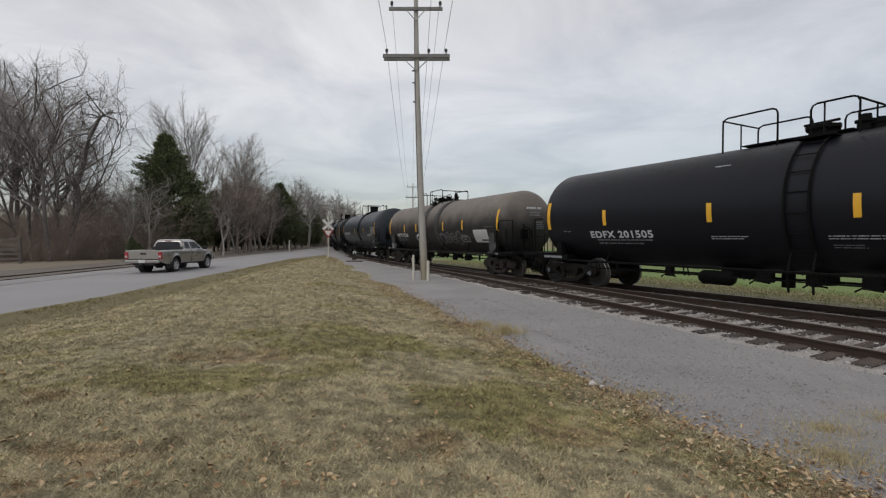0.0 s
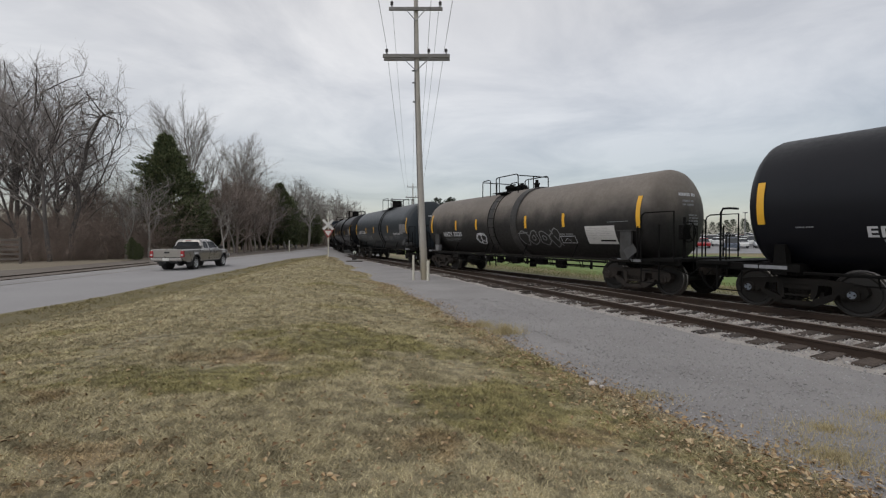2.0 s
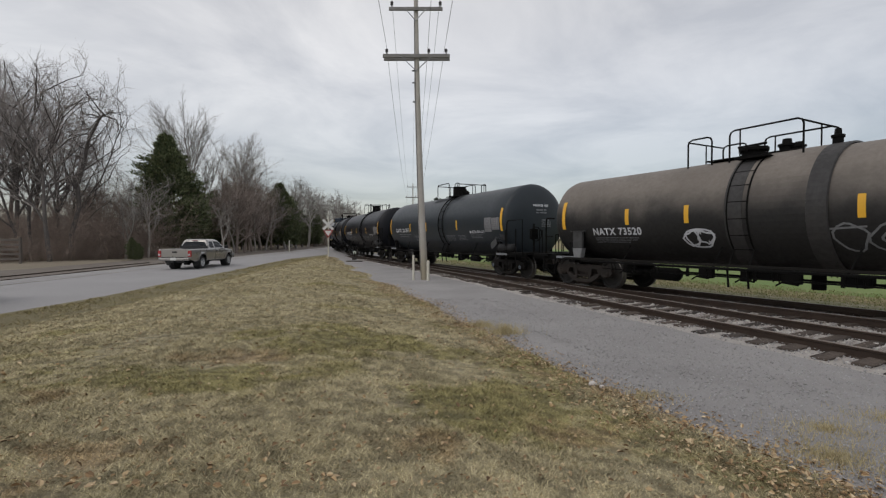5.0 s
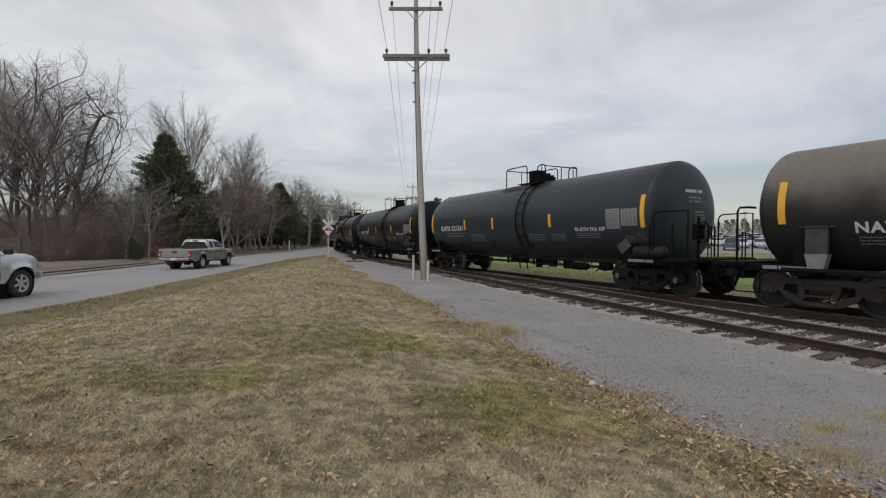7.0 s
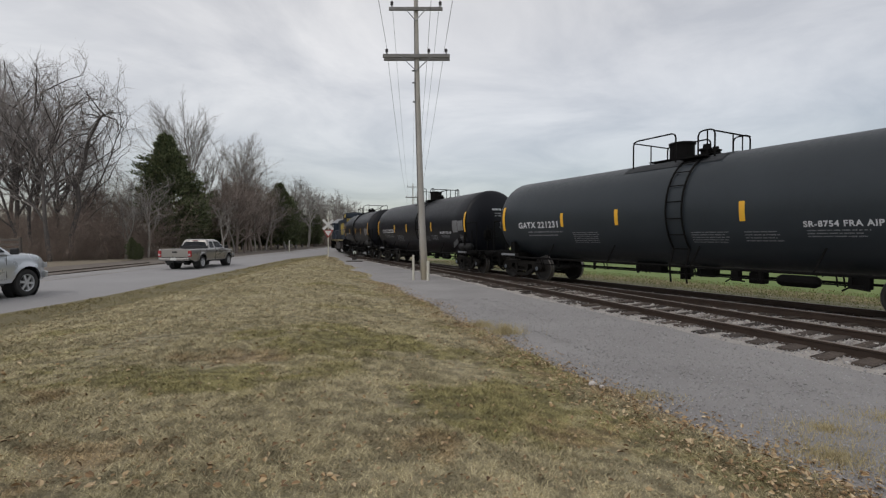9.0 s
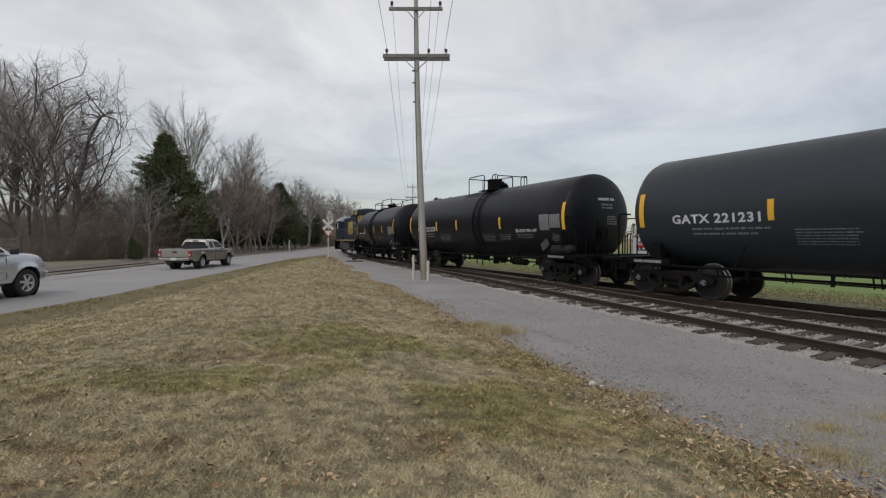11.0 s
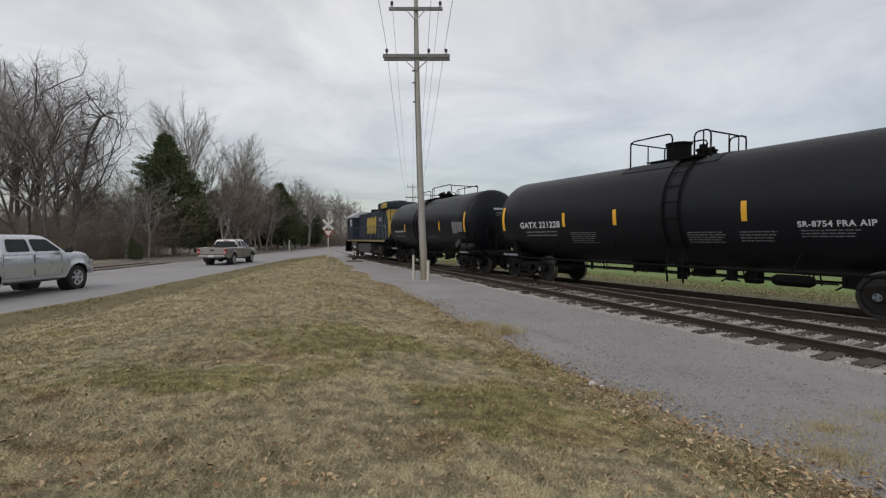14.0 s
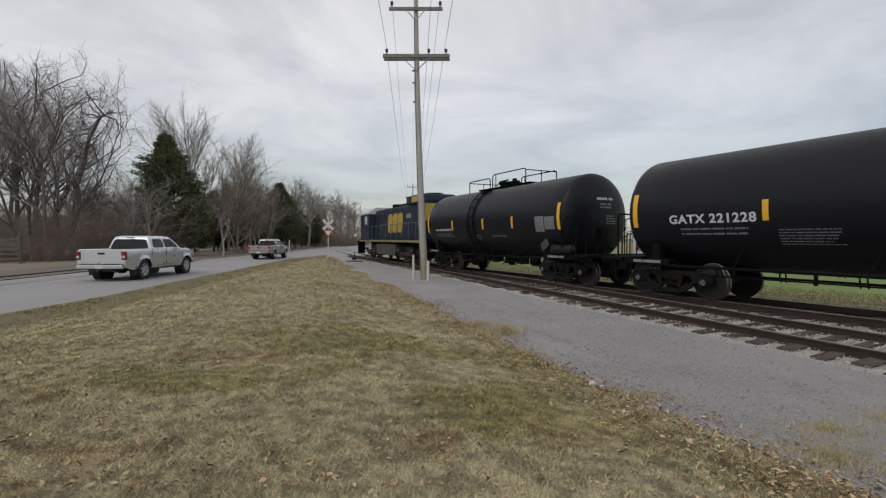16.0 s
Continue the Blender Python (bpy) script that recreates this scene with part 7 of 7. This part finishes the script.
spots += [(-60 + 24 * k + rnd.uniform(-6, 6), 46 + rnd.uniform(-1, 3), rnd.uniform(5.5, 7.5), rnd.uniform(0, 360)) for k in range(13)]
spots += [(330 + 16 * k + rnd.uniform(-6, 6), 82 + 2.6 * k + rnd.uniform(-2, 4), rnd.uniform(3.5, 6.5), rnd.uniform(0, 360)) for k in range(18)]
stand_copies(thicket_a, spots)
thicket_b = brush("brush", "tall grey-brown leafless undergrowth among the trees", 73, 6.5, 4.6)
spots = [(-80 + 38 * k + rnd.uniform(-8, 8), 52 + rnd.uniform(-3, 6), rnd.uniform(6.0, 8.5), rnd.uniform(0, 360)) for k in range(9)]
spots += [(-70 + 15 * k + rnd.uniform(-6, 6), 44 + rnd.uniform(-3, 12), rnd.uniform(5.0, 7.5) - 0.06 * k, rnd.uniform(0, 360)) for k in range(21)]
spots += [(300 + 14 * k + rnd.uniform(-6, 6), 86 + 2.4 * k + rnd.uniform(-3, 6), rnd.uniform(5.5, 8), rnd.uniform(0, 360)) for k in range(20)]
spots += [(130 + 13 * k + rnd.uniform(-5, 5), 43 + rnd.uniform(-2, 6), rnd.uniform(5.5, 8.6), rnd.uniform(0, 360)) for k in range(10)]
stand_copies(thicket_b, spots)
spots = [(520 + 9 * k + rnd.uniform(-4, 4), 108 + rnd.uniform(-4, 25), rnd.uniform(5, 8.5), rnd.uniform(0, 360)) for k in range(15)]
for px, depth, h, turn in spots:
    x, y = px_place(px, depth)
    c = copy_thing(thicket_b, pose(x, y, -0.08, 0, 0, turn))
    c.scale = (h / 6.0, h / 6.0, h / 6.0)


# ---------------------------------------------------------------- grass, leaves, stones
def blades_material(name, straw, olive, brown):
    """Blades that follow the lawn's patches, each a little lighter or darker."""
    m = bpy.data.materials.new(name)
    m.use_nodes = True
    nt = m.node_tree
    geo = nt.nodes.new("ShaderNodeNewGeometry")
    mr = nt.nodes.new("ShaderNodeMapRange")
    mr.inputs[3].default_value, mr.inputs[4].default_value = 0.60, 1.42
    nt.links.new(geo.outputs["Random Per Island"], mr.inputs[0])
    hsv = nt.nodes.new("ShaderNodeHueSaturation")
    nt.links.new(lawn_colour(nt, straw, olive, brown), hsv.inputs["Color"])
    nt.links.new(mr.outputs[0], hsv.inputs["Value"])
    b = nt.nodes["Principled BSDF"]
    b.inputs["Roughness"].default_value = 0.85
    b.inputs["Specular IOR Level"].default_value = 0.2
    nt.links.new(hsv.outputs[0], b.inputs["Base Color"])
    return m


def quick_mesh(name, verts, corners, mat):
    """A mesh of loose triangles or quads from arrays: corners a face, verts in order."""
    me = bpy.data.meshes.new(name)
    n_ = len(verts)
    me.vertices.add(n_)
    me.vertices.foreach_set("co", verts.astype(np.float32).ravel())
    me.loops.add(n_)
    me.loops.foreach_set("vertex_index", np.arange(n_, dtype=np.int32))
    me.polygons.add(n_ // corners)
    me.polygons.foreach_set("loop_start", np.arange(0, n_, corners, dtype=np.int32))
    me.update(calc_edges=True)
    me.materials.append(mat)
    return new(name, me)


rg = np.random.RandomState(7)


def lawn_points(count, y0, y1, lo=2.15, hi=99.0):
    """Scattered on the lawn, evenly as seen from near its end: denser close by."""
    pts = []
    while len(pts) < count:
        y = y0 * (y1 / y0) ** (rg.rand() ** 0.8)
        x = (rg.rand() * 2 - 1) * (y * 0.98 + 0.8)
        if road_right(y) + (ditch_width(y) - 0.2 - 0.5 * rg.rand() if lo > 1 else lo) + 0.2 * noise.noise((y * 1.3, 0, 0)) < x < road_right(y) + (ditch_width(y) if hi < 9 else hi) and x < gravel_edge(y) + rg.exponential(0.32) - 0.2 + 0.15 * noise.noise((y * 0.8, 0, 1)):
            pts.append((x, y, ground_z(x, y)))
    return np.array(pts)


def grass(count, y0, y1, lo=2.15, hi=99.0):
    p = lawn_points(count, y0, y1, lo, hi)
    clump = np.array([noise.noise((x * 1.1, y * 1.1, 0)) + 0.5 * noise.noise((x * 4, y * 4, 3)) for x, y, _ in p])
    k = len(p)
    dist = np.hypot(p[:, 0], p[:, 1])
    a = rg.rand(k) * 2 * np.pi
    ln_ = (0.038 + 0.0012 * dist) * (0.5 + 0.9 * rg.rand(k)) * np.clip(1 + 1.0 * clump, 0.25, 2.3)
    lean = 0.7 + 1.3 * rg.rand(k)
    b = rg.rand(k) * 2 * np.pi
    w = (0.0030 + 0.0009 * dist) * (0.6 + 0.8 * rg.rand(k))
    side = np.stack([np.cos(a), np.sin(a), np.zeros(k)], 1) * w[:, None] / 2
    tip = np.stack([np.cos(b) * lean, np.sin(b) * lean, np.full(k, 0.8)], 1)
    tip = tip / np.linalg.norm(tip, axis=1)[:, None] * ln_[:, None]
    return np.stack([p - side, p + side, p + tip], 1).reshape(-1, 3)


def tufts(p, length, wide=0.004):
    k = len(p)
    a, b = rg.rand(k) * 2 * np.pi, rg.rand(k) * 2 * np.pi
    side = np.stack([np.cos(a), np.sin(a), np.zeros(k)], 1) * wide
    tip = np.stack([np.cos(b) * 0.8 * rg.rand(k), np.sin(b) * 0.8 * rg.rand(k), np.ones(k)], 1) * (length * (0.4 + rg.rand(k)))[:, None]
    return np.stack([p - side, p + side, p + tip], 1).reshape(-1, 3)


def near_grass(count):
    """The rest of the lawn, at the sides and behind."""
    pts = []
    while len(pts) < count:
        x, y = -9.5 + 18 * rg.rand(), -9 + 13 * rg.rand()
        if road_right(y) + 2.0 < x < gravel_edge(y) and abs(x) > (y - 0.2) * 0.95:
            pts.append((x, y, ground_z(x, y)))
    return tufts(np.array(pts), 0.035, 0.006)


M["blades"] = blades_material("grass_blades", (0.43, 0.376, 0.237), (0.315, 0.28, 0.133), (0.35, 0.262, 0.148))
verts = np.concatenate([grass(400000, 2.4, 42.0), near_grass(60000)])
tagged(quick_mesh("grass", verts, 3, M["blades"]), "short dry tan and olive grass blades", "grass", kind="stuff")


def far_grass(count):
    """Longer grass between the track and the mown field."""
    l, d = -32 + 66 * rg.rand(count), 2.1 + 4.4 * rg.rand(count) ** 1.4
    p = np.array([tuple(on_track(a, b)[0]) for a, b in zip(l, d)])
    p[:, 2] = -0.02
    return tufts(p, 0.05, 0.016)


M["field_blades"] = island_colours("field_grass_blades", [(0.16, 0.15, 0.06), (0.15, 0.20, 0.055), (0.34, 0.29, 0.16), (0.18, 0.22, 0.07), (0.42, 0.36, 0.22)])
M["ditch_blades"] = island_colours("ditch_grass_blades", [(0.15, 0.128, 0.056), (0.25, 0.213, 0.095), (0.36, 0.29, 0.15), (0.22, 0.205, 0.078), (0.43, 0.345, 0.20)])
tagged(quick_mesh("ditch_grass", grass(42000, 8.0, 42.0, 0.12, 2.3), 3, M["ditch_blades"]), "darker olive grass blades in the roadside ditch", "grass", kind="stuff")


tagged(quick_mesh("trackside_grass", far_grass(42000), 3, M["field_blades"]), "rough tan and green grass beside the far side of the track", "grass", kind="stuff")


def tuft_points(count, x, y, r):
    a, q = rg.rand(count) * 2 * np.pi, r * np.abs(rg.normal(size=count)) * 0.6
    return np.stack([x + np.cos(a) * q * 1.5, y + np.sin(a) * q, np.full(count, -0.01)], 1)


M["dry_weeds"] = island_colours("dry_weed_stalks", [(0.30, 0.25, 0.14), (0.44, 0.37, 0.21), (0.56, 0.48, 0.30), (0.36, 0.31, 0.16), (0.50, 0.41, 0.25)])
weeds = [tufts(tuft_points(n_, x, y, r), h) for x, y, r, n_, h in ((3.1, 3.75, 0.42, 2600, 0.05), (3.5, 4.3, 0.35, 1200, 0.05), (1.15, 8.7, 0.24, 900, 0.17), (0.75, 9.4, 0.22, 700, 0.12), (2.2, 5.2, 0.25, 700, 0.05), (4.3, 4.6, 0.3, 500, 0.05))]
tagged(quick_mesh("weed_tuft", np.concatenate(weeds), 3, M["dry_weeds"]), "thin dry weeds growing through the gravel", "weeds", kind="stuff")


def leaves(count, edge):
    """Curled dead leaves, as two folded quads each."""
    out = []
    while len(out) < count:
        y = 2.6 + 16 * rg.rand() ** 1.6
        if edge:
            x = gravel_edge(y) - rg.normal() * 0.38 - 0.12
        else:
            x = (rg.rand() * 2 - 1) * (y * 0.98 + 0.6)
        if not road_right(y) + 0.4 < x < gravel_edge(y) + 0.6:
            continue
        c = Vector((x, y, max(ground_z(x, y), -0.01) + 0.012 + 0.02 * rg.rand()))
        s = 0.006 + 0.019 * rg.rand() ** 2.6
        m = Matrix.Translation(c) @ Euler((rg.normal() * 0.35, rg.normal() * 0.35, rg.rand() * 6.28)).to_matrix().to_4x4()
        up_ = s * (0.25 + 0.5 * rg.rand())
        ring = [(-s * 1.25, 0, 0), (-s * 0.35, s * 0.75, up_), (s * 0.5, s * 0.6, up_ * 0.8), (s * 1.2, 0, up_ * 0.3), (s * 0.45, -s * 0.65, up_), (-s * 0.4, -s * 0.7, up_ * 0.9)]
        q = [m @ Vector(v) for v in ring]
        out.append((q[0], q[1], q[2], q[3]))
        out.append((q[0], q[3], q[4], q[5]))
    return np.array([[tuple(v) for v in quad] for quad in out]).reshape(-1, 3)


M["dead_leaf"] = island_colours("dead_leaves", [(0.12, 0.075, 0.042), (0.24, 0.15, 0.075), (0.42, 0.29, 0.15), (0.60, 0.48, 0.31), (0.27, 0.175, 0.095)])
tagged(quick_mesh("fallen_leaves", np.concatenate([leaves(15000, True), leaves(8000, False)]), 4, M["dead_leaf"]), "scattered dry brown fallen leaves on the lawn", "fallen leaves", kind="stuff")


def stones(points, r0, r1):
    """Rough eight-sided stones at the points."""
    k = len(points)
    r = r0 + (r1 - r0) * rg.rand(k) ** 2
    ax = []
    for i in range(3):
        v = rg.normal(size=(k, 3))
        ax.append(v)
    a = ax[0] / np.linalg.norm(ax[0], axis=1)[:, None]
    b = np.cross(a, ax[1])
    b /= np.linalg.norm(b, axis=1)[:, None]
    c = np.cross(a, b)
    a, b, c = (v * (r * (0.7 + 0.6 * rg.rand(k)))[:, None] for v in (a, b, c))
    tris = []
    for sa in (1, -1):
        for sb in (1, -1):
            for sc in (1, -1):
                t = [points + sa * a, points + sb * b, points + sc * c]
                tris.append(np.stack(t if sa * sb * sc > 0 else t[::-1], 1))
    v = np.stack(tris, 1).reshape(-1, 3)
    return v


def joined_stones(name, points, r0, r1, mat, label, cat):
    v = stones(points, r0, r1)
    # eight faces a stone share six corners, so that each stone is one island
    k = len(points)
    v = v.reshape(k, 8, 3, 3)
    me = bpy.data.meshes.new(name)
    P = points
    A = v[:, 0, 0] - P
    B = v[:, 0, 1] - P
    C = v[:, 0, 2] - P
    six = np.stack([P + A, P - A, P + B, P - B, P + C, P - C], 1).reshape(-1, 3)
    idx = np.array([[0, 2, 4], [2, 1, 4], [1, 3, 4], [3, 0, 4], [2, 0, 5], [1, 2, 5], [3, 1, 5], [0, 3, 5]])
    loops = (np.arange(k)[:, None, None] * 6 + idx[None]).reshape(-1)
    me.vertices.add(len(six))
    me.vertices.foreach_set("co", six.astype(np.float32).ravel())
    me.loops.add(len(loops))
    me.loops.foreach_set("vertex_index", loops.astype(np.int32))
    me.polygons.add(len(loops) // 3)
    me.polygons.foreach_set("loop_start", np.arange(0, len(loops), 3, dtype=np.int32))
    me.update(calc_edges=True)
    me.materials.append(mat)
    return tagged(new(name, me), label, cat, kind="stuff")


M["pale_stone"] = material("pale_limestone", (0.62, 0.58, 0.55), (0.45, 0.42, 0.40), 0.9, 0, 8, 60, 0.7, 0.4)
M["pebbles"] = island_colours("grey_pebbles", [(0.26, 0.253, 0.25), (0.30, 0.285, 0.285), (0.34, 0.335, 0.335), (0.40, 0.395, 0.39), (0.24, 0.225, 0.215)], 0.9)
M["ballast_stones"] = island_colours("limestone_stones", [(0.23, 0.20, 0.178), (0.37, 0.338, 0.312), (0.46, 0.432, 0.405), (0.53, 0.505, 0.48), (0.29, 0.248, 0.217)], 0.95)
pts = []
while len(pts) < 26000:
    y = 2.8 + 11 * rg.rand() ** 1.5
    x = gravel_edge(y) + 0.05 + 9 * rg.rand() ** 1.3
    if x < y * 0.98 + 0.8:
        pts.append((x, y, 0.002 + 0.004 * rg.rand()))
joined_stones("loose_gravel", np.array(pts), 0.004, 0.017, M["pebbles"], "loose grey crushed stone on the lane", "gravel")
pts = []
while len(pts) < 56000:
    l = -6 + 46 * rg.rand() ** 1.4
    d = -1.66 + 3.4 * rg.rand()
    gap = siding_gap(l)
    d = d - gap * rg.rand()
    p = on_track(l, d)[0]
    pts.append((p.x, p.y, -0.045 + 0.035 * rg.rand()))
joined_stones("ballast", np.array(pts), 0.016, 0.052, M["ballast_stones"], "pale limestone ballast between the ties", "ballast")


for x, y, r in ((1.72, 5.42, 0.045), (1.80, 5.34, 0.03), (2.9, 4.1, 0.03)):
    bm = bmesh.new()
    bmesh.ops.create_icosphere(bm, subdivisions=2, radius=r)
    for v in bm.verts:
        v.co *= 1 + 0.35 * noise.noise(v.co * 22 + Vector((x, y, 0)))
        v.co.z *= 0.75
    ob = mesh_ob("stone", bm, M["pale_stone"])
    ob.matrix_basis = pose(x, y, ground_z(x, y) + r * 0.5)
    tagged(ob, "pale limestone lump at the edge of the lawn", "stone", "loose stones")


# ---------------------------------------------------------------- ties and ballast bed
rows = []
for l in [-45 + 1.0 * k for k in range(168)]:
    gap = siding_gap(l)
    rows.append([(p.x, p.y, z) for p, z in ((on_track(l, -1.72 - gap + 0.12 * noise.noise((l * 0.9, 0, 0)))[0], -0.006), (on_track(l, -1.45 - gap)[0], -0.015), (on_track(l, -0.6 - gap)[0], -0.022), (on_track(l, -gap / 2)[0], -0.02), (on_track(l, 0.6)[0], -0.025), (on_track(l, 1.5)[0], -0.02), (on_track(l, 1.85)[0], 0.0))])
bed = tagged(strip("track_bed", rows, M["ballast"]), "pale crushed stone bed under the tracks", "track bed", kind="structure")

tie_meshes = []
for k in range(4):
    bm = bmesh.new()
    box(bm, (0, 0, 0), (1.0, 0.22, 0.16), 0.012)
    r2 = random.Random(k)
    for v in bm.verts:
        v.co += Vector((0, r2.uniform(-0.018, 0.018), r2.uniform(-0.012, 0.008)))
    me = bpy.data.meshes.new("tie")
    bm.to_mesh(me)
    bm.free()
    me.materials.append(M["tie"])
    tie_meshes.append(me)
r3 = random.Random(12)


def lay_tie(parent, l, lo, hi):
    lo += r3.uniform(-0.16, 0.14)
    hi += r3.uniform(-0.1, 0.1)
    p, way = on_track(l + r3.uniform(-0.05, 0.05), (lo + hi) / 2)
    o = new("tie", tie_meshes[r3.randrange(4)])
    o.parent = parent
    o.matrix_basis = pose(p.x, p.y, -0.058 + r3.uniform(-0.022, 0.012), r3.uniform(-2, 2), 0, math.degrees(math.atan2(-way.x, way.y)) + r3.uniform(-2.5, 2.5)) @ Matrix.Diagonal((hi - lo, 1, 1, 1))


l = -8.0
while l < 62:
    gap = siding_gap(l)
    if gap > 2.3:
        lay_tie(main_track, l, -1.25, 1.30)
        lay_tie(siding, l, -1.32 - gap, 1.15 - gap)
    else:
        lay_tie(main_track, l, -1.32 - gap, 1.30)
    l += 0.50


# ---------------------------------------------------------------- what moves
def travelled(t):
    return 3.45 * t - 0.010 * t * t + float(np.interp(t, (0, 1.5, 3, 4.5, 6.5, 8, 16), (-0.06, -0.03, 0.0, 0.05, 0.09, 0.04, 0.06)))


def motions():
    times = [k * 4 / 30 for k in range(121)]
    for car, middle, reach in [(c, (a + b) / 2, (b - a) / 2 - 2.1) for c, a, b in zip(cars, GAPS, GAPS[1:])] + [(loco, GAPS[-1] - 0.7 + LOCO_LEN / 2, LOCO_LEN / 2 - 3.6)]:
        rows = []
        for k in range(33):
            t = k * 0.5
            l = middle - travelled(t)
            front, back = on_track(l - reach)[0], on_track(l + reach)[0]
            c, d = (front + back) / 2, front - back
            rows.append((t, pose(c.x, c.y, RAIL_TOP, 0, 0, math.degrees(math.atan2(d.y, d.x)))))
        walk(car, rows)
    for w, car, x in WHEEL_PARTS:
        walk(w, [(t, pose(x, 0, 0.457, 0, math.degrees(travelled(t) / 0.457), 0)) for t in times])
    for v, rows in VEHICLE_ROWS:
        walk(v, rows)


motions()
